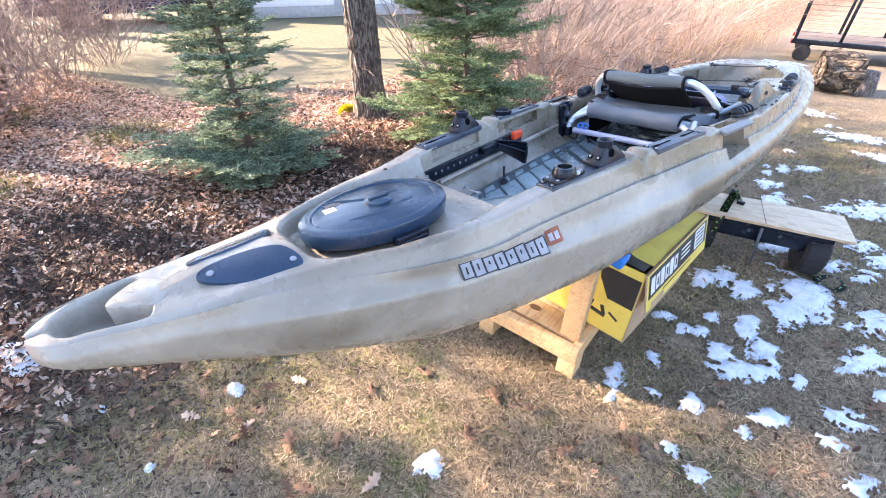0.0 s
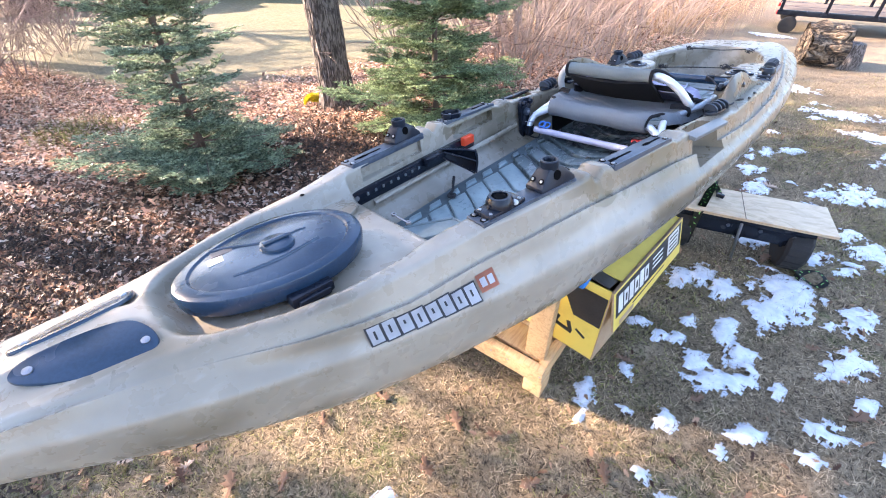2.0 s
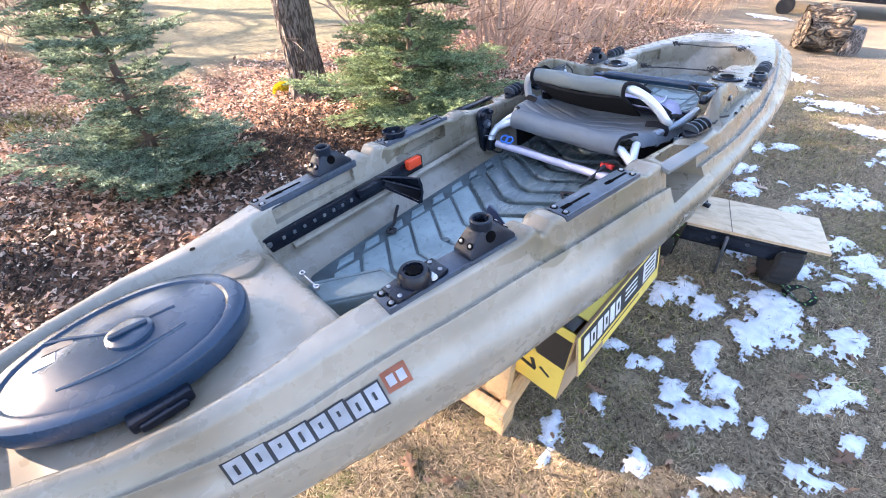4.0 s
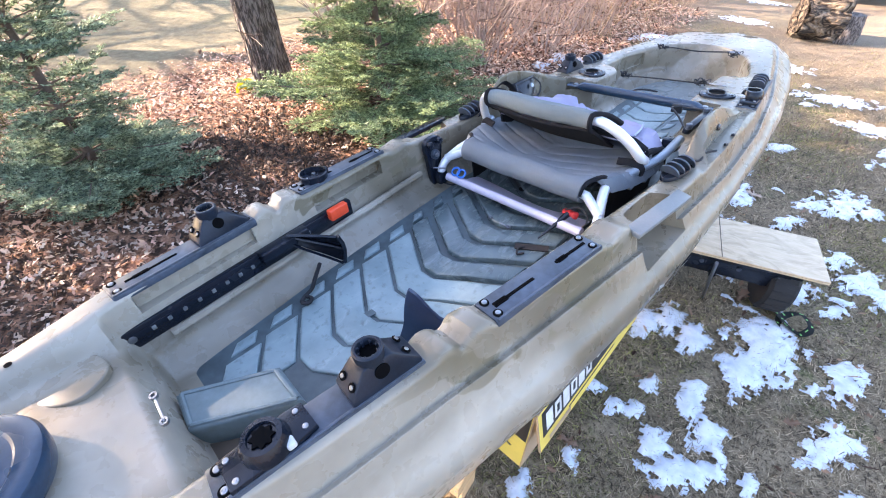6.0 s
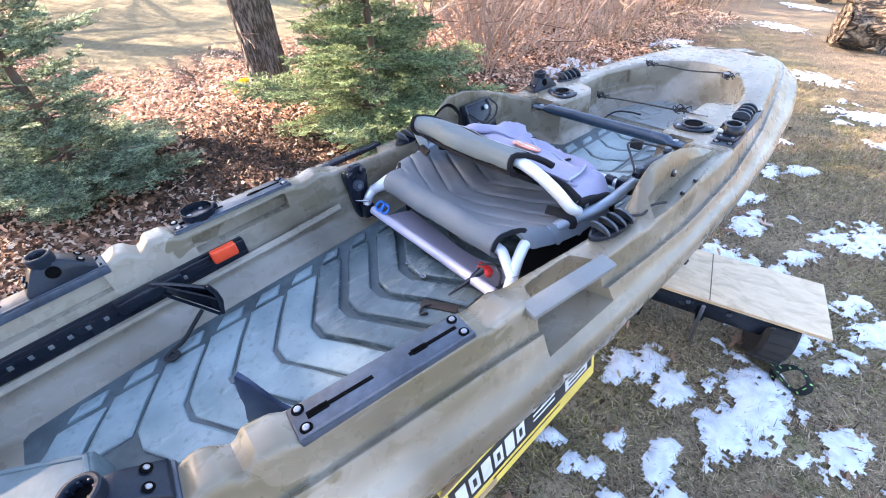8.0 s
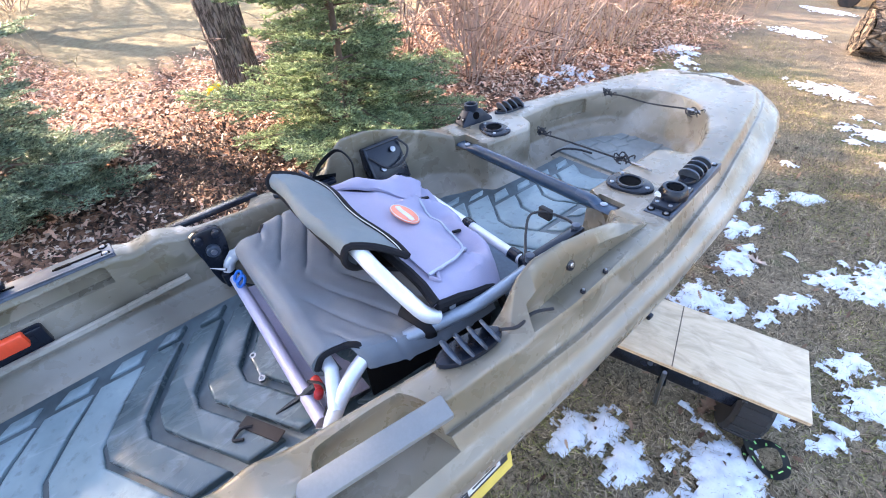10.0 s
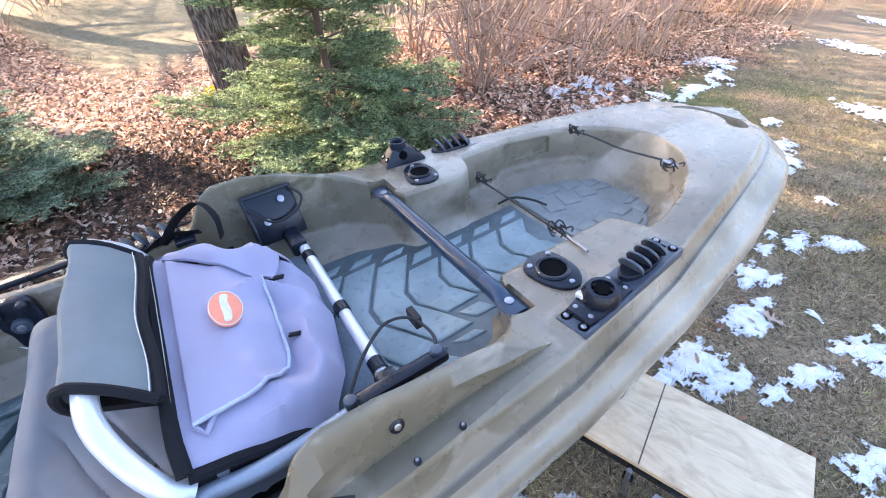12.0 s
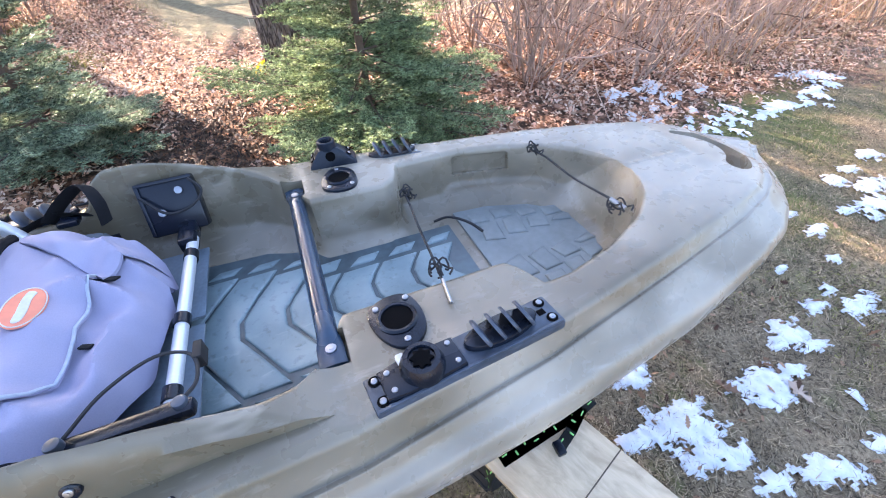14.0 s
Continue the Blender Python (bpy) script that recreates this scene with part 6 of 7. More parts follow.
def shrub(at, height, spread, stems, seed, label="bare leafless shrub with many thin upright stems", tone=STEM):
    rng = np.random.default_rng(seed)
    ob = thing("bare_shrub", pose(*at), label, "shrub", "bare shrubs")
    twigs = [[], [], 0]

    def strand(p, d, L, r, n, own=False):
        verts, faces, count = [[], [], 0] if own else twigs
        pts = [p]
        step = L / n
        for k in range(n):
            d = d + rng.normal(0, .13, 3)
            d[2] += .02
            d /= np.linalg.norm(d)
            pts.append(pts[-1] + d * step)
        pts = np.array(pts)
        u = np.cross(d, [0.3, .9, .2])
        u /= np.linalg.norm(u) + 1e-9
        w = np.cross(d, u)
        rr = np.linspace(r, r * .35, n + 1)[:, None]
        ring = [pts + rr * (math.cos(t) * u + math.sin(t) * w) for t in (0, 2.09, 4.19)]
        V = np.stack(ring, 1).reshape(-1, 3)
        verts.append(V)
        for k in range(n):
            for j in range(3):
                a, b = 3 * k + j, 3 * k + (j + 1) % 3
                faces.append((count + a, count + b, count + b + 3, count + a + 3))
        if own:
            part("stem", np_mesh("stem", V, np.array(faces)), tone, ob, smooth=False)
        else:
            twigs[2] += len(V)
        return pts, d

    for s in range(stems):
        a = rng.uniform(0, 6.28)
        p = np.array([math.cos(a), math.sin(a), 0]) * spread * .35 * rng.uniform(0, 1)
        p[2] = -.03
        lean = rng.uniform(.05, .95)
        d = np.array([math.cos(a) * lean, math.sin(a) * lean, 1.0])
        L = height * rng.uniform(.55, 1.1)
        pts, d2 = strand(p, d / np.linalg.norm(d), L, rng.uniform(.004, .013) if tone is STEM else rng.uniform(.003, .008), 9, True)
        for b in range(rng.integers(2, 5) if tone is STEM else rng.integers(5, 8)):
            k = rng.integers(2, 9)
            dd = d2 + rng.normal(0, .9, 3)
            dd[2] = abs(dd[2]) * .8 + .1
            q, d3 = strand(pts[k], dd / np.linalg.norm(dd), L * rng.uniform(.2, .55), .0042, 5)
            for c in range(1 if tone is STEM else 3):
                d4 = d3 + rng.normal(0, .7, 3)
                strand(q[rng.integers(1, 5)], d4 / np.linalg.norm(d4), L * rng.uniform(.10, .28), .0028, 3)
    part("brushwood", np_mesh("brushwood", np.concatenate(twigs[0]), np.array(twigs[1])), tone, ob, smooth=False, kind="stuff")


rng = np.random.default_rng(77)
spots = [(-3.30, 4.55, 2.0, .9, 38), (-3.75, 5.15, 2.3, 1.0, 46), (-3.15, 5.60, 2.1, .9, 40), (-3.9, 6.2, 2.4, 1.1, 46), (-3.2, 6.7, 1.9, 1.0, 40), (-4.4, 4.4, 2.2, 1.0, 36), (-4.7, 5.6, 2.5, 1.2, 40), (-3.5, 7.8, 2.1, 1.1, 44),
         (-4.6, 7.4, 2.5, 1.2, 40), (-3.3, 9.0, 2.2, 1.2, 44), (-4.6, 9.2, 2.6, 1.3, 36), (-3.6, 10.6, 2.4, 1.3, 40), (-5.4, 6.6, 2.6, 1.2, 30), (-5.6, 8.4, 2.8, 1.4, 30), (-4.2, 3.75, 1.5, .7, 22), (-4.9, 11.2, 2.8, 1.4, 30)]
for k, (x, y, h, s, n) in enumerate(spots):
    shrub((x, y, float(ground_height(x, y))), h, s, n, 100 + k)
left = [(-7.9, -.35, 1.6, 1.0, 44), (-9.0, .15, 2.0, 1.2, 44), (-10.2, .9, 2.2, 1.3, 44), (-8.3, -1.2, 1.9, 1.1, 40), (-11.4, 1.2, 2.2, 1.3, 36), (-9.8, -.7, 2.2, 1.2, 36), (-6.7, -.9, 1.2, .8, 30)]
for k, (x, y, h, s, n) in enumerate(left):
    shrub((x, y, float(ground_height(x, y))), h, s, n, 200 + k, "tangled leafless thicket of grey-brown twigs", GREY_STEM)


def scatter(name, n, xr, yr, keep, seed, shape, material, label, category, lift=0.004, size=(1, 1), flat=.35):
    """Many copies of a small flat shape strewn over the ground as one mesh."""
    rng = np.random.default_rng(seed)
    x, y = rng.uniform(*xr, n), rng.uniform(*yr, n)
    ok = keep(x, y, rng)
    x, y = x[ok], y[ok]
    n = len(x)
    V0, F0 = shape
    yaw, sc = rng.uniform(0, 6.28, n), rng.uniform(*size, n)
    t1, t2 = rng.normal(0, flat, n), rng.normal(0, flat, n)
    c, s = np.cos(yaw), np.sin(yaw)
    P = V0[None] * sc[:, None, None]
    P = np.stack([P[..., 0], P[..., 1], P[..., 2] + P[..., 0] * t1[:, None] + P[..., 1] * t2[:, None]], -1)
    lowest = P[..., 2].min(1)
    X = P[..., 0] * c[:, None] - P[..., 1] * s[:, None] + x[:, None]
    Y = P[..., 0] * s[:, None] + P[..., 1] * c[:, None] + y[:, None]
    Z = P[..., 2] - lowest[:, None] + (ground_height(x, y) + lift * rng.uniform(-.5, 2.5, n))[:, None]
    V = np.stack([X, Y, Z], -1).reshape(-1, 3)
    F = (F0[None] + (np.arange(n) * len(V0))[:, None, None]).reshape(-1, F0.shape[1])
    ob = part(name, np_mesh(name, V, F), material, smooth=False)
    return tagged(ob, label, category, kind="stuff")


def oak_leaf_shape(half):
    """A lobed leaf, about 10 cm long, curled at the rim; half is its outline from stalk to tip."""
    rim = half + [(-x, y) for x, y in half[-2:0:-1]]
    V = [(0, 0, 0)] + [(x, y, .45 * abs(x) * (1 + 8 * abs(y)) * .8) for x, y in rim]
    n = len(rim)
    F = [(0, 1 + k, 1 + (k + 1) % n) for k in range(n)]
    return np.array(V, float), np.array(F)


SMALL_LEAF = oak_leaf_shape([(0, -.055), (.022, -.030), (.012, -.008), (.032, .018), (0, .056)])
LEAF = oak_leaf_shape([(0, -.066), (.004, -.050), (.018, -.040), (.009, -.030), (.028, -.016), (.012, -.006), (.036, .008), (.014, .018), (.026, .034), (.010, .040), (0, .058)])
bite = lambda x, y, r: r.uniform(size=len(x)) < np.clip((-x - 1.80 - .55 * np.sin(1.3 * y) * .3 - .16 * np.clip(y - 4.5, 0, 3)) * 3.0, 0, 1) * np.clip((x + 6.2 + 4.2 * np.clip((1.6 - y) / 1.4, 0, 1)) / 1.4, 0, 1) * (1 - .93 * np.exp(-((x + 3.08) ** 2 / .42 + (y - 1.92) ** 2 / .28))) * (1 - .6 * np.exp(-((x + 3.0) ** 2 / .7 + (y + .25) ** 2 / .35)))
scatter("fallen_leaves", 62000, (-10.2, -1.0), (-2.2, 8.6), bite, 31, SMALL_LEAF, OAK_LEAF, "thick carpet of curled reddish-brown oak leaves", "leaves", .014, (.20, .50), .45)
scatter("pale_leaves", 62000, (-10.2, -1.0), (-2.2, 8.6), bite, 32, SMALL_LEAF, PALE_LEAF, "bleached pale brown fallen leaves", "leaves", .018, (.20, .46), .30)
CHIP_SHAPE = (np.array([(-.012, -.004, 0), (.013, -.005, .002), (.012, .005, .004), (-.011, .004, .002), (0, 0, .009)], float), np.array([(0, 1, 4), (1, 2, 4), (2, 3, 4), (3, 0, 4)]))
stray = lambda x, y, r: r.uniform(size=len(x)) < np.clip((.55 - y) * .9, 0, 1) * np.clip((-x - .75) * 1.1, 0, 1)
scatter("soil_crumbs", 9000, (-2.3, -.9), (-1.3, .45), lambda x, y, r: r.uniform(size=len(x)) < np.clip((.35 - y) * 1.2, 0, 1) * np.clip((-x - .95) * 1.0, 0, 1), 39, CHIP_SHAPE, CHIP, "dark crumbs of bark and soil in the thin grass", "mulch", .010, (.25, .75), .5)
scatter("stray_leaves", 420, (-1.95, -.7), (-1.2, .75), stray, 38, LEAF, LAWN_LEAF, "brown oak leaves strewn over the thin grass", "leaves", .008, (.35, .70), .3)
heap = lambda x, y, r: r.uniform(size=len(x)) < np.maximum(np.exp(-((x + 3.05) ** 2 / .5 + (y - 1.92) ** 2 / .32)), np.exp(-((x + 3.0) ** 2 / .9 + (y + .25) ** 2 / .5))) * 1.25
scatter("bark_mulch", 80000, (-4.8, -1.5), (-1.6, 3.2), heap, 33, CHIP_SHAPE, CHIP, "dark moist bark mulch heaped in the bed", "mulch", .022, (.35, 1.15), .6)
TUFT = (np.array([(-.0020, 0, 0), (.0020, 0, 0), (0, .036, .014)], float), np.array([(0, 1, 2)]))
fade = lambda x, y: np.clip((2.6 - x) / 2.0, 0, 1) * np.clip((y + 2.4) / 1.6, 0, 1) * np.clip((9.0 - y) / 4.5, 0, 1)
lawn = lambda x, y, r: r.uniform(size=len(x)) < np.clip((x + 1.75 - .35 * np.clip(y - 4.5, 0, 3) * -1) * 1.5, 0, 1) * fade(x, y)
scatter("straw_grass", 900000, (-3.0, 2.6), (-2.4, 9.0), lawn, 34, TUFT, STRAW, "matted straw-coloured winter grass", "grass", .003, (.42, .95), .35)
greens = lambda x, y, r: (r.uniform(size=len(x)) < np.clip((np.sin(3.1 * x + 1.7 * y) + np.sin(2.3 * y - 4.1 * x + 1) + .45) * .36, 0, 1) * fade(x, y)) & (x > -1.75 - .35 * np.clip(y - 4.5, 0, 3))
scatter("green_grass", 620000, (-3.0, 2.6), (-2.4, 9.0), greens, 35, TUFT, GREEN, "tufts of dull green grass among the straw", "grass", .004, (.45, 1.0), .4)
litter = lambda x, y, r: r.uniform(size=len(x)) < np.clip(.35 + .5 * np.sin(2.7 * x + 1.1 * y) * np.sin(1.9 * y - 1.3 * x), .08, 1)
scatter("leaf_litter", 2600, (-1.0, 1.3), (.6, 5.6), litter, 40, LEAF, LAWN_LEAF, "crumbled brown bits of leaves in the grass", "leaves", .010, (.12, .36), .5)
TALL = (np.array([(-.002, 0, 0), (.002, 0, 0), (.0015, .06, .18), (-.0015, .06, .18), (0, .20, .36)], float), np.array([(0, 1, 2), (0, 2, 3), (3, 2, 4)]))
tallk = lambda x, y, r: r.uniform(size=len(x)) < np.clip((-x - 2.3) * 1.2, 0, 1)
scatter("dry_tall_grass", 4200, (-6.5, -2.2), (5.9, 12.5), tallk, 36, TALL, DRY_GRASS, "bleached tall dry grass leaning over", "grass", .004, (.5, 1.4), .3)
scatter("dry_tall_grass", 700, (-11.0, -6.3), (-1.8, 1.2), lambda x, y, r: r.uniform(size=len(x)) < .8, 37, TALL, DRY_GRASS, "bleached dry grass at the foot of the thicket", "grass", .004, (.4, 1.0), .3)


TUSSOCK = (np.array([(-.0030, 0, 0), (.0030, 0, 0), (0, .055, .075)], float), np.array([(0, 1, 2)]))
clumps = lambda x, y, r: r.uniform(size=len(x)) < np.clip((np.sin(2.1 * x + 1.3 * y) + np.sin(3.7 * y - 1.9 * x + 2)) * .8 - .45, 0, 1) * np.clip((1.5 - y) / .9, 0, 1)
scatter("bed_grass", 26000, (-8.0, -4.3), (-1.0, 1.7), clumps, 41, TUSSOCK, GREEN, "yellowish grass tufts growing through the leaves", "grass", .010, (.5, 1.1), .5)


# single leaves that lie on the lawn
def lone_leaf(x, y, turn, size, material, curl):
    V, F = LEAF
    V = V * size
    V[:, 2] = V[:, 2] * curl + .25 * np.abs(V[:, 1]) * curl
    me = np_mesh("leaf", V, F)
    bm = bmesh.new()
    bm.from_mesh(me)
    bmesh.ops.solidify(bm, geom=bm.faces[:], thickness=.0008)
    bm.normal_update()
    me2 = bpy.data.meshes.new("fallen_leaf")
    bm.to_mesh(me2)
    bm.free()
    me2.materials.append(material)
    ob = new("fallen_leaf", me2)
    ob.matrix_world = pose(x, y, float(ground_height(x, y)) + .012, 4, -5, turn)
    tagged(ob, "curled brown oak leaf lying on the grass", "leaf", "leaves on the lawn")


rl = random.Random(12)
for x, y in ((-1.08, .52), (-.62, .69), (-1.07, .15), (-1.32, .30), (-1.25, .02), (-.95, .30), (-.70, .95), (-.55, .99), (-1.5, .62), (-1.45, -.10), (-.30, .92), (-.15, 1.15), (-.86, .12), (-1.55, .30), (.25, 2.35), (-.33, 1.72), (-.10, 2.95), (-.48, 3.75), (-.37, 4.02), (-1.2, .85), (-1.6, -.35), (-.02, 1.7), (.45, 2.1), (-1.0, .75), (-.75, .30), (.02, 3.45)):
    lone_leaf(x + rl.uniform(-.03, .03), y + rl.uniform(-.03, .03), rl.uniform(0, 360), rl.uniform(.55, .95), LAWN_LEAF if rl.random() < .8 else PALE_LEAF, rl.uniform(.6, 1.8))


# ---- snow ----
def snow_patch(x, y, a, b, turn, seed, depth=.024):
    n = 56
    s = np.linspace(-1.45, 1.45, n)
    U, Vv = np.meshgrid(s, s)
    h = np.zeros((n, n))
    for i in range(n):
        for j in range(n):
            p = Vector((U[i, j] * a * 7, Vv[i, j] * b * 7, seed * 3.7))
            q = Vector((U[i, j] * a * 34, Vv[i, j] * b * 34, seed * 1.3))
            h[i, j] = 1 - math.hypot(U[i, j], Vv[i, j]) + .66 * noise.noise(p) + .28 * noise.noise(q)
    c, w = math.cos(math.radians(turn)), math.sin(math.radians(turn))
    X = x + a * U * c - b * Vv * w
    Y = y + a * U * w + b * Vv * c
    Z = ground_height(X, Y) + .004 + depth * np.clip(h, -.25, 1.2) ** 1.0
    i = np.arange(n * n).reshape(n, n)
    F = np.stack([i[:-1, :-1], i[:-1, 1:], i[1:, 1:], i[1:, :-1]], -1).reshape(-1, 4)
    keep = (h.ravel()[F] > -.02).all(1)
    F = F[keep]
    if len(F) < 4:
        return
    used, inv = np.unique(F, return_inverse=True)
    ob = part("snow_patch", np_mesh("snow_patch", np.stack([X, Y, Z], -1).reshape(-1, 3)[used], inv.reshape(-1, 4)), SNOW)
    tagged(ob, "thin melting patch of old snow on the grass", "snow", "snow patches")


snow_by_stand = [(-2.31, -0.63, 0.15, 0.07, 29), (-1.77, -0.39, 0.03, 0.01, 17), (-1.36, -0.3, 0.02, 0.02, 11), (-1.49, 0.07, 0.05, 0.03, 8), (-0.66, 0.5, 0.05, 0.04, 70), (0.07, 1.24, 0.06, 0.04, 93), (-0.35, 1.3, 0.03, 0.02, 108), (-0.4, 1.42, 0.09, 0.02, 117), (-0.1, 1.54, 0.07, 0.04, 106), (0.48, 1.65, 0.08, 0.03, 57), (0.15, 1.71, 0.08, 0.02, 48), (0.06, 1.75, 0.02, 0.01, 62), (-0.01, 1.89, 0.12, 0.05, 49), (-0.13, 1.93, 0.07, 0.05, 68), (-0.32, 1.95, 0.06, 0.04, 56), (0.36, 1.95, 0.08, 0.04, 58), (0.42, 1.95, 0.06, 0.02, 49)]
snow_by_cart = [(0.57, 1.97, 0.06, 0.03, 56), (-0.42, 1.98, 0.06, 0.03, 45), (0.09, 1.99, 0.04, 0.02, 83), (-0.24, 2.01, 0.04, 0.03, 76), (0.19, 2.02, 0.05, 0.03, 75), (0.01, 2.12, 0.09, 0.05, 69), (-0.25, 2.15, 0.04, 0.03, 73), (0.46, 2.19, 0.06, 0.03, 76), (-0.1, 2.25, 0.1, 0.04, 103), (0.37, 2.38, 0.12, 0.06, 62), (-0.41, 2.44, 0.1, 0.06, 102), (0.02, 2.51, 0.14, 0.08, 81), (-0.21, 2.52, 0.09, 0.06, 89), (-0.34, 2.56, 0.12, 0.06, 97), (0.26, 2.61, 0.05, 0.02, 92), (0.07, 2.73, 0.22, 0.06, 100), (0.35, 2.75, 0.12, 0.06, 73)]
snow_by_stern = [(-0.02, 2.76, 0.14, 0.06, 50), (-0.24, 3.14, 0.1, 0.06, 77), (0.08, 3.19, 0.11, 0.06, 58), (0.25, 3.2, 0.08, 0.04, 65), (-0.47, 3.26, 0.07, 0.03, 72), (-0.69, 3.44, 0.08, 0.05, 76), (0.41, 3.46, 0.12, 0.06, 76), (-0.43, 3.5, 0.14, 0.09, 86), (-0.31, 3.51, 0.12, 0.05, 75), (0.3, 3.55, 0.14, 0.06, 70), (-0.17, 3.63, 0.08, 0.02, 70), (0.17, 3.66, 0.12, 0.06, 72), (-0.11, 3.88, 0.12, 0.04, 73), (-0.44, 3.93, 0.14, 0.07, 89), (-0.42, 3.93, 0.13, 0.05, 72), (-0.45, 4.08, 0.07, 0.04, 85), (-0.58, 4.16, 0.05, 0.04, 99), (-0.05, 4.19, 0.14, 0.05, 54)]
snow_on_lawn = [(-0.58, 4.25, 0.1, 0.06, 68), (-0.5, 4.31, 0.06, 0.03, 81), (0.24, 4.36, 0.12, 0.05, 57), (0.11, 4.38, 0.2, 0.1, 76), (-0.65, 4.49, 0.06, 0.04, 99), (-0.88, 4.56, 0.04, 0.02, 107), (-0.7, 4.66, 0.05, 0.03, 95), (-0.57, 4.72, 0.12, 0.05, 98), (-0.56, 4.72, 0.09, 0.04, 108), (-0.83, 4.89, 0.05, 0.02, 79), (-0.43, 4.9, 0.12, 0.06, 66), (-0.72, 4.94, 0.04, 0.02, 102)]
snow_by_bed = [(-1.17, 5.02, 0.04, 0.02, 97), (-2.36, 5.02, 0.09, 0.06, 84), (-1.02, 5.03, 0.08, 0.04, 101), (-2.84, 5.04, 0.12, 0.07, 107), (-1.08, 5.36, 0.08, 0.04, 89), (0.19, 5.42, 0.1, 0.04, 81), (-2.85, 5.45, 0.12, 0.07, 96), (-1.05, 5.59, 0.17, 0.07, 108), (-1.32, 5.61, 0.09, 0.05, 91), (-1.19, 5.79, 0.13, 0.07, 91), (-1.37, 5.85, 0.09, 0.04, 81), (-1.43, 6.15, 0.09, 0.05, 88), (-2.18, 6.19, 0.14, 0.06, 75), (-2.26, 6.65, 0.11, 0.06, 95), (-2.5, 6.97, 0.24, 0.11, 74)]
far_snow = [(-.95, 7.0, .3, .07, 10), (-1.8, 8.6, .34, .10, 10), (.35, 5.2, .22, .07, 20), (.1, 5.9, .3, .08, 10), (-.3, 6.4, .3, .07, 20), (-1.9, 9.9, .35, .12, 10)]
patches = snow_by_stand + snow_by_cart + snow_by_stern + snow_on_lawn + snow_by_bed + far_snow
rs = random.Random(8)


def snow_field(spots, xr, yr, cell, depth=.02):
    """Melting snow over the near lawn; each joined patch becomes a thing."""
    xs, ys = np.arange(*xr, cell), np.arange(*yr, cell)
    X, Y = np.meshgrid(xs, ys)
    F = np.full(X.shape, -1.5)
    for x, y, a, b, t in spots:
        c, w = math.cos(math.radians(t)), math.sin(math.radians(t))
        u, v = (X - x) * c + (Y - y) * w, -(X - x) * w + (Y - y) * c
        F = np.maximum(F, 1 - np.hypot(u / (a * 1.32), v / (max(b, .45 * a) * 1.30)))
    near = F > -.75
    low = F.copy()
    for i, j in zip(*np.nonzero(near)):
        x, y = X[i, j], Y[i, j]
        low[i, j] += .5 * noise.noise(Vector((x * 7, y * 7, 1.0)))
        F[i, j] += .34 * noise.noise(Vector((x * 7, y * 7, 1.0))) + .62 * noise.noise(Vector((x * 19, y * 19, 5.0))) + .50 * noise.noise(Vector((x * 46, y * 46, 9.0)))
    F[[0, -1], :] = F[:, [0, -1]] = -1
    on = F > .15
    todo = set(zip(*np.nonzero(on)))
    rim = np.clip((F - .13) / .42, 0, 1)
    Z = ground_height(X, Y) + .003 + depth * (.35 + .65 * np.clip(low, 0, .8)) * rim * (2 - rim)
    while todo:
        heap, group = [todo.pop()], []
        while heap:
            i, j = heap.pop()
            group.append((i, j))
            for d in ((i + 1, j), (i - 1, j), (i, j + 1), (i, j - 1)):
                if d in todo:
                    todo.remove(d)
                    heap.append(d)
        if len(group) < 10:
            continue
        index, V, Q = {}, [], []
        for i, j in group:
            q = []
            for d in ((i, j), (i, j + 1), (i + 1, j + 1), (i + 1, j)):
                if d not in index:
                    index[d] = len(V)
                    V.append((X[d], Y[d], Z[d]))
                q.append(index[d])
            Q.append(q)
        me = np_mesh("snow_patch", np.array(V), np.array(Q))
        me.shade_smooth()
        tagged(part("snow_patch", me, SNOW, smooth=False), "thin melting patch of old snow on the grass", "snow", "snow patches")


flecks = [(rs.uniform(-.35, .85), rs.uniform(1.2, 4.4), rs.uniform(.018, .06), rs.uniform(.015, .035), rs.uniform(0, 180)) for k in range(34)]
snow_field([p for p in patches if p[1] < 4.6 and p[0] > -1.2] + flecks, (-.9, .95), (.35, 4.7), .011)
verge = [(-2.15 - .25 * max(0, y - 6.5) + rs.gauss(0, .06), y, rs.uniform(.03, .075), rs.uniform(.02, .05), rs.uniform(0, 180)) for y in np.arange(5.0, 7.0, .06)]
verge += [(rs.uniform(-2.95, -2.2), rs.uniform(4.9, 5.9), rs.uniform(.03, .08), rs.uniform(.02, .05), rs.uniform(0, 180)) for k in range(22)]
far = [(x, y, min(a, .30), min(b, .2), t) for k, (x, y, a, b, t) in enumerate(patches) if 4.6 <= y < 10]
far += [(rs.uniform(-1.0, 1.0), rs.uniform(4.6, 7.5), rs.uniform(.03, .10), rs.uniform(.02, .06), rs.uniform(0, 180)) for k in range(12)]
snow_field(far + verge, (-3.2, 1.3), (4.4, 10.2), .017)
for k, (x, y, a, b, t) in enumerate(patches):
    if y < 4.6 and x <= -1.2:
        snow_patch(x, y, a * 1.1, max(b, .4 * a) * 1.1, t, k)


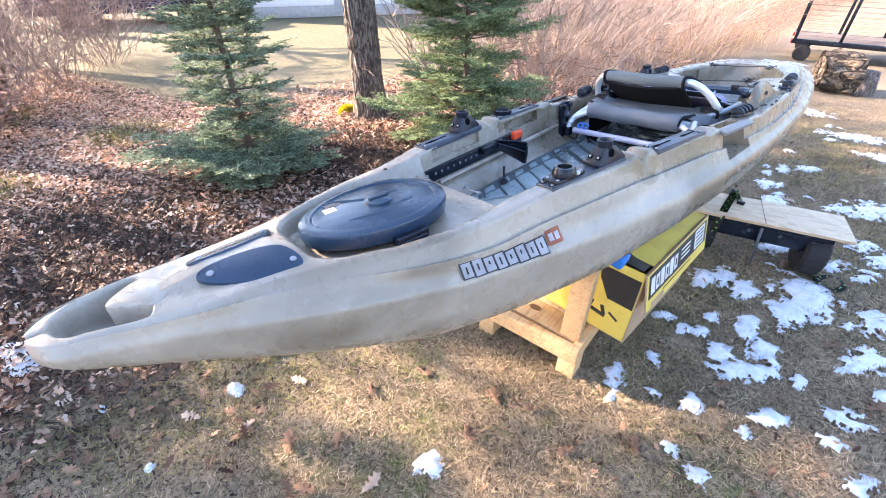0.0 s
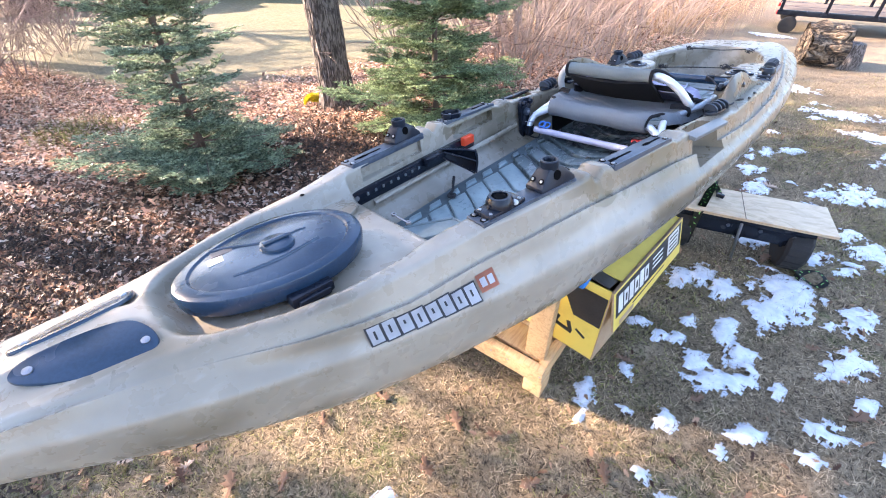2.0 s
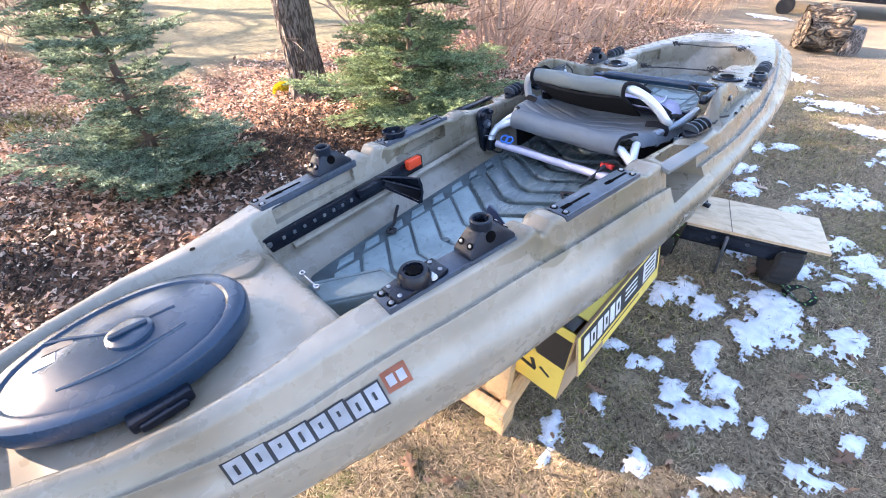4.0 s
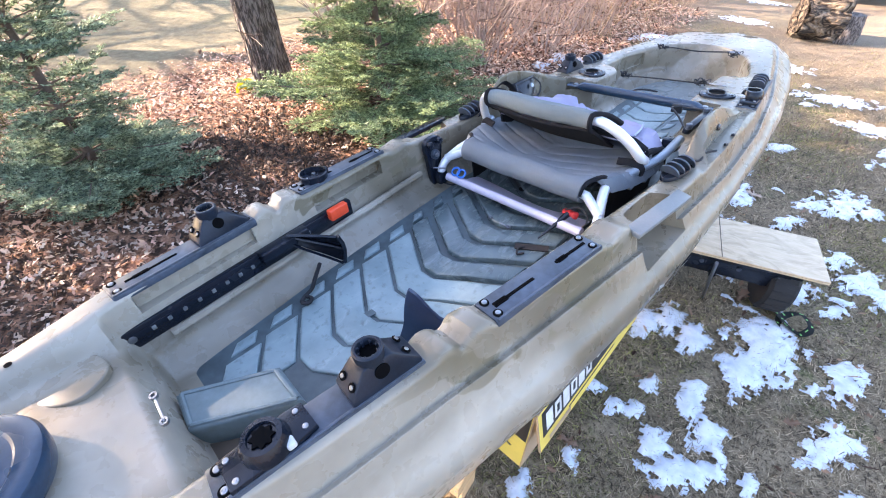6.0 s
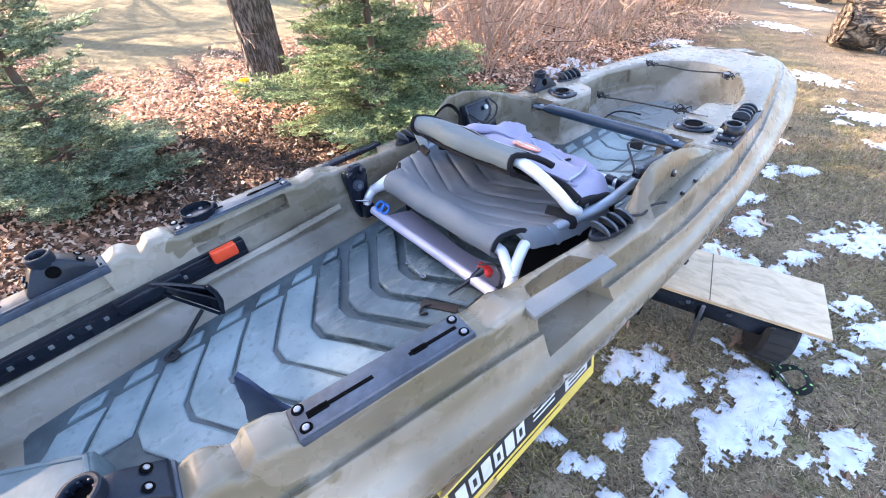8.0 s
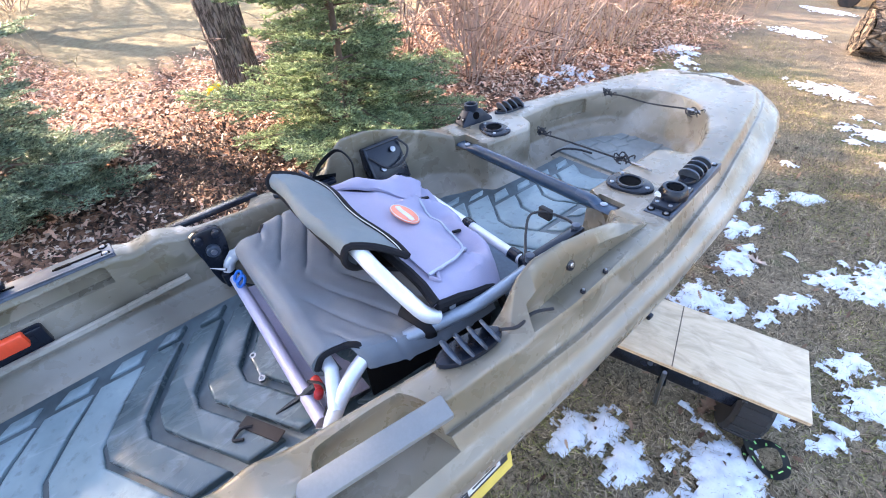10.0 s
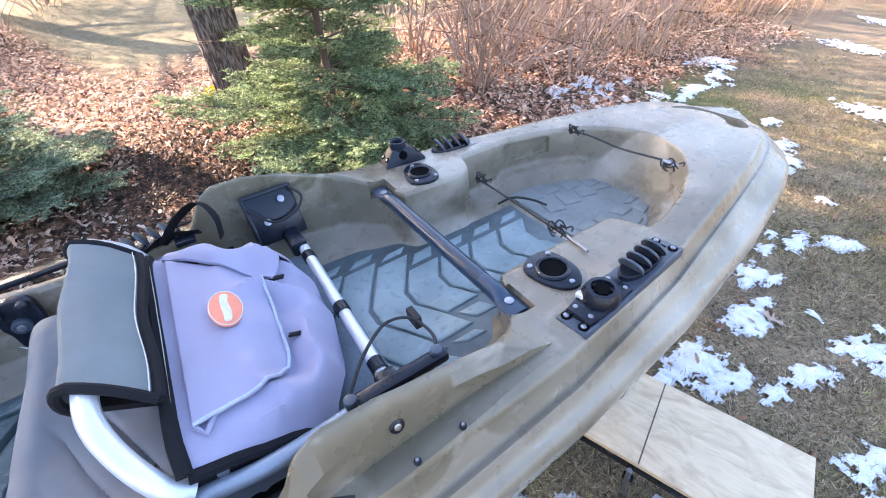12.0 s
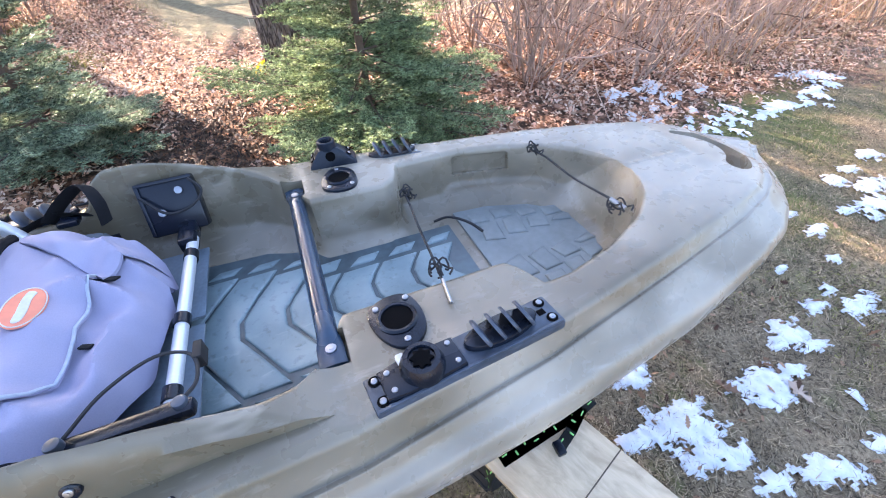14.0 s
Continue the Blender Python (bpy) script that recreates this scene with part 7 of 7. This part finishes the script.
# dead leaves that still hang on the thicket
def leafy_shrub(at, reach, height, n, seed):
    rng = np.random.default_rng(seed)
    ob = thing("leafy_shrub", pose(*at), "low shrub with dead orange-brown leaves still hanging", "shrub")
    V0, F0 = LEAF
    V, F = [], []
    for k in range(14):
        a, l = rng.uniform(0, 6.28), rng.uniform(.3, 1) * reach
        e = Vector((math.cos(a) * l, math.sin(a) * l, height * rng.uniform(.5, 1.1)))
        part("stem", tube([(0, 0, -.03), tuple(e * .5 + Vector((0, 0, .08))), tuple(e)], .006, 5, r_end=.002), GREY_STEM, ob)
        for q in range(n):
            c = np.array(e * float(rng.uniform(.35, 1.05))) + rng.normal(0, .07, 3)
            m = np.array(Matrix.Rotation(rng.uniform(0, 6.28), 3, Vector(rng.normal(0, 1, 3)).normalized()))
            F.append(F0 + len(V0) * len(V))
            V.append((V0 * rng.uniform(.5, .9)) @ m.T + c)
    part("dead_leaves", np_mesh("dead_leaves", np.concatenate(V), np.concatenate(F)), OAK_LEAF, ob, "curled orange-brown leaves", smooth=False, kind="stuff")


for x, y, r, h, sd in ((-6.4, -.75, .45, .55, 1), (-6.0, -.95, .35, .40, 2), (-7.3, -.55, .5, .7, 3)):
    leafy_shrub((x, y, float(ground_height(x, y))), r, h, 16, sd)


# ---- far things ----
def log_pile():
    lg = thing("log", pose(-.98, 8.45, .16, 0, 0, 28) @ Matrix.Scale(.78, 4), "thick weathered log section lying on bare ground", "log")
    nz, na = 40, 60
    A = np.linspace(0, 2 * math.pi, na, endpoint=False)
    rows = []
    for z in np.linspace(-.30, .30, nz):
        rr = np.array([.29 + .12 * noise.noise(Vector((math.cos(a) * 1.6, math.sin(a) * 1.6, z * 3))) + .06 * abs(noise.noise(Vector((math.cos(a) * 9, math.sin(a) * 9, z * 3)))) for a in A])
        rows.append(np.stack([np.full(na, z), np.cos(A) * rr, np.sin(A) * rr * 1.05], -1))
    i = np.arange(nz * na).reshape(nz, na)
    j = np.roll(i, -1, 1)
    part("bark", np_mesh("bark", np.concatenate(rows), np.stack([i[:-1], j[:-1], j[1:], i[1:]], -1).reshape(-1, 4)), LOG_BARK, lg)
    for s in (1, -1):
        part("cut_end", disc((s * .285, 0, 0), .27, .016, n=30, axis=(s, 0, 0)), LOG_BARK, lg, "cracked grey cut end")
    for k, l in ((0, .20), (2.3, .14), (4.4, .24)):
        part("crack", box((-.304, .0, l / 3), (.006, .006, l), .001, pose(0, 0, 0, 57.3 * k, 0, 0)), GAP_BLACK, lg)
    st = thing("stump", pose(-.66, 8.55, -.05) @ Matrix.Scale(.95, 4), "small dark split stump beside the log", "stump")
    part("wood", lathe([(.17, -.03), (.18, .08), (.15, .22), (.13, .30)], n=14), BARK, st)


LOG_BARK = Mat("gnarled_log_wood", 0.9, 0, (0.25, 0.19, 0.13))
grain = LOG_BARK.maths("ABSOLUTE", LOG_BARK.maths("SUBTRACT", LOG_BARK.noise(7, 4, (0.5, 1, 1), 0.55, 1.0), 0.5))
LOG_BARK.color(LOG_BARK.mix(LOG_BARK.grey(grain, 0.01, 0.11), (0.025, 0.018, 0.014), LOG_BARK.ramp(LOG_BARK.noise(26, 4), [(0.3, (0.16, 0.11, 0.07)), (0.7, (0.40, 0.31, 0.21))])))
LOG_BARK.bump(LOG_BARK.grey(grain, 0.0, 0.15), 1.0, 0.05)
LOG_BARK = LOG_BARK.m
log_pile()


def utility_trailer():
    tr = thing("utility_trailer", pose(-2.05, 10.42, -.08, 0, 0, 12) @ Matrix.Scale(.66, 4), "black steel utility trailer with open mesh sides", "trailer")
    part("bed", box((1.5, .7, .50), (3.0, 1.5, .05), .005), simple("weathered_deck", (.16, .12, .09), .8), tr)
    for y in (-.06, 1.46):
        part("bottom_rail", box((1.5, y, .47), (3.05, .06, .12), .006), BLACK, tr)
        part("top_rail", box((1.5, y, 1.78), (3.05, .06, .06), .006), BLACK, tr)
        for k in range(4):
            part("upright", box((.03 + .99 * k, y, 1.14), (.07, .06, 1.28), .005), BLACK, tr)
        for k in range(10):
            part("mesh_bar", box((1.5, y, .62 + .12 * k), (2.95, .006, .006), 0), BLACK_WORN, tr)
        part("tail_light", box((-.02, y + (.1 if y < 0 else -.1), .46), (.06, .12, .10), .01), RED, tr, "red tail light")
    for y in (-.16, 1.56):
        w = part("tyre", lathe([(.11, -.07), (.18, -.07), (.20, -.04), (.20, .04), (.18, .07), (.11, .07)], n=28), RUBBER, tr, "black tyre")
        w.matrix_local = pose(.30, y, .20, 90, 0, 0)
        part("rim", lathe([(.001, -.04), (.112, -.055), (.112, .055), (.001, .04)], n=20), STEEL, w)


utility_trailer()


def white_house():
    h = thing("house", pose(-13.1, 8.05, -.12, 0, 0, -28), "long white-sided house across the lawn", "house")
    siding = simple("white_siding", (.78, .78, .78), .5, grain=40, vary=.06)
    half = 3.3
    part("wall", box((-.10, 0, 1.4), (.2, half * 2, 2.9), .01), siding, h)
    for s in (-1, 1):
        part("wall", box((-2.6, s * (half - .1), 1.4), (4.8, .2, 2.9), .01), siding, h)
    for k in range(15):
        part("siding_board", box((.012, 0, .32 + .18 * k), (.03, half * 2, .165), .004), siding, h)
    part("foundation", box((.02, 0, .08), (.06, half * 2, .30), .01), simple("grey_concrete", (.42, .41, .40), .9), h)
    for y in (-1.9, 1.3):
        wdw = part("window", box((.05, y, 1.55), (.06, 1.0, 1.1), .01), simple("window_frame", (.7, .7, .7), .4), h)
        part("pane", box((.082, y, 1.55), (.01, .86, .96), .002), simple("dark_glass", (.03, .035, .04), .08), wdw)
    d = part("door", box((.045, -.2, 1.05), (.05, .90, 1.95), .01), simple("grey_door", (.42, .43, .45), .5), h)
    part("handle", disc((.075, .15, 1.0), .03, .05, axis=(1, 0, 0), n=12), STEEL, d)
    roof = simple("grey_shingles", (.12, .12, .125), .9, grain=30, vary=.3)
    part("roof", box((-2.4, 0, 3.45), (5.9, half * 2 + .7, .12), .01, pose(-2.4, 0, 3.45, 0, 12, 0) @ pose(2.4, 0, -3.45)), roof, h)


white_house()
car = thing("car", pose(-15.6, 2.6, -.15, 0, 0, 70), "dark blue parked car beyond the thicket", "car")
CARPAINT = simple("dark_blue_paint", (.015, .025, .06), .25, grain=60)
part("body", slab(smooth_outline([(-2.1, -.8), (2.0, -.8), (2.15, 0), (2.0, .8), (-2.1, .8), (-2.25, 0)], 4), .35, .95, .12, 3), CARPAINT, car)
part("cabin", slab(smooth_outline([(-1.5, -.68), (.9, -.68), (1.1, 0), (.9, .68), (-1.5, .68), (-1.65, 0)], 4), .93, 1.45, .22, 3), simple("car_glass", (.02, .022, .025), .1), car)
for x in (-1.35, 1.35):
    for y in (-.78, .78):
        part("wheel", lathe([(.18, -.1), (.30, -.1), (.33, -.05), (.33, .05), (.30, .1), (.18, .1)], n=20), RUBBER, car).matrix_local = pose(x, y, .33, 90, 0, 0)


# distant woods that close the view beyond the yard
def far_woods():
    rng = np.random.default_rng(50)
    n = 900
    a = rng.uniform(0, 6.283, n)
    d = rng.uniform(34, 60, n)
    x, y = np.cos(a) * d, np.sin(a) * d
    ok = ~((np.abs(np.arctan2(y, x) - np.arctan2(-.5, -.86)) < .35))
    x, y = x[ok], y[ok]
    n = len(x)
    h = rng.uniform(6, 12, n)
    base = np.stack([x, y, np.full(n, -.6)], -1)
    V, F = [], []
    for k in range(n):
        b = base[k]
        r = rng.uniform(.10, .25)
        o = len(V)
        for z, rr in ((0, r), (h[k], r * .3)):
            for t in (0, 2.09, 4.19):
                V.append((b[0] + rr * math.cos(t), b[1] + rr * math.sin(t), b[2] + z))
        for j in range(3):
            F.append((o + j, o + (j + 1) % 3, o + 3 + (j + 1) % 3, o + 3 + j))
        for q in range(10):
            z = h[k] * rng.uniform(.25, .98)
            o = len(V)
            t, L = rng.uniform(0, 6.28), rng.uniform(1, 2.6)
            e = (b[0] + math.cos(t) * L, b[1] + math.sin(t) * L, b[2] + z + L * .8)
            for c, rr in (((b[0], b[1], b[2] + z), .07), (e, .015)):
                for tt in (0, 2.09, 4.19):
                    V.append((c[0] + rr * math.cos(tt), c[1] + rr * math.sin(tt), c[2]))
            for j in range(3):
                F.append((o + j, o + (j + 1) % 3, o + 3 + (j + 1) % 3, o + 3 + j))
    ob = part("far_woods", np_mesh("far_woods", V, F), BARK, smooth=False)
    tagged(ob, "distant bare winter woods round the yard", "trees", kind="stuff")


far_woods()
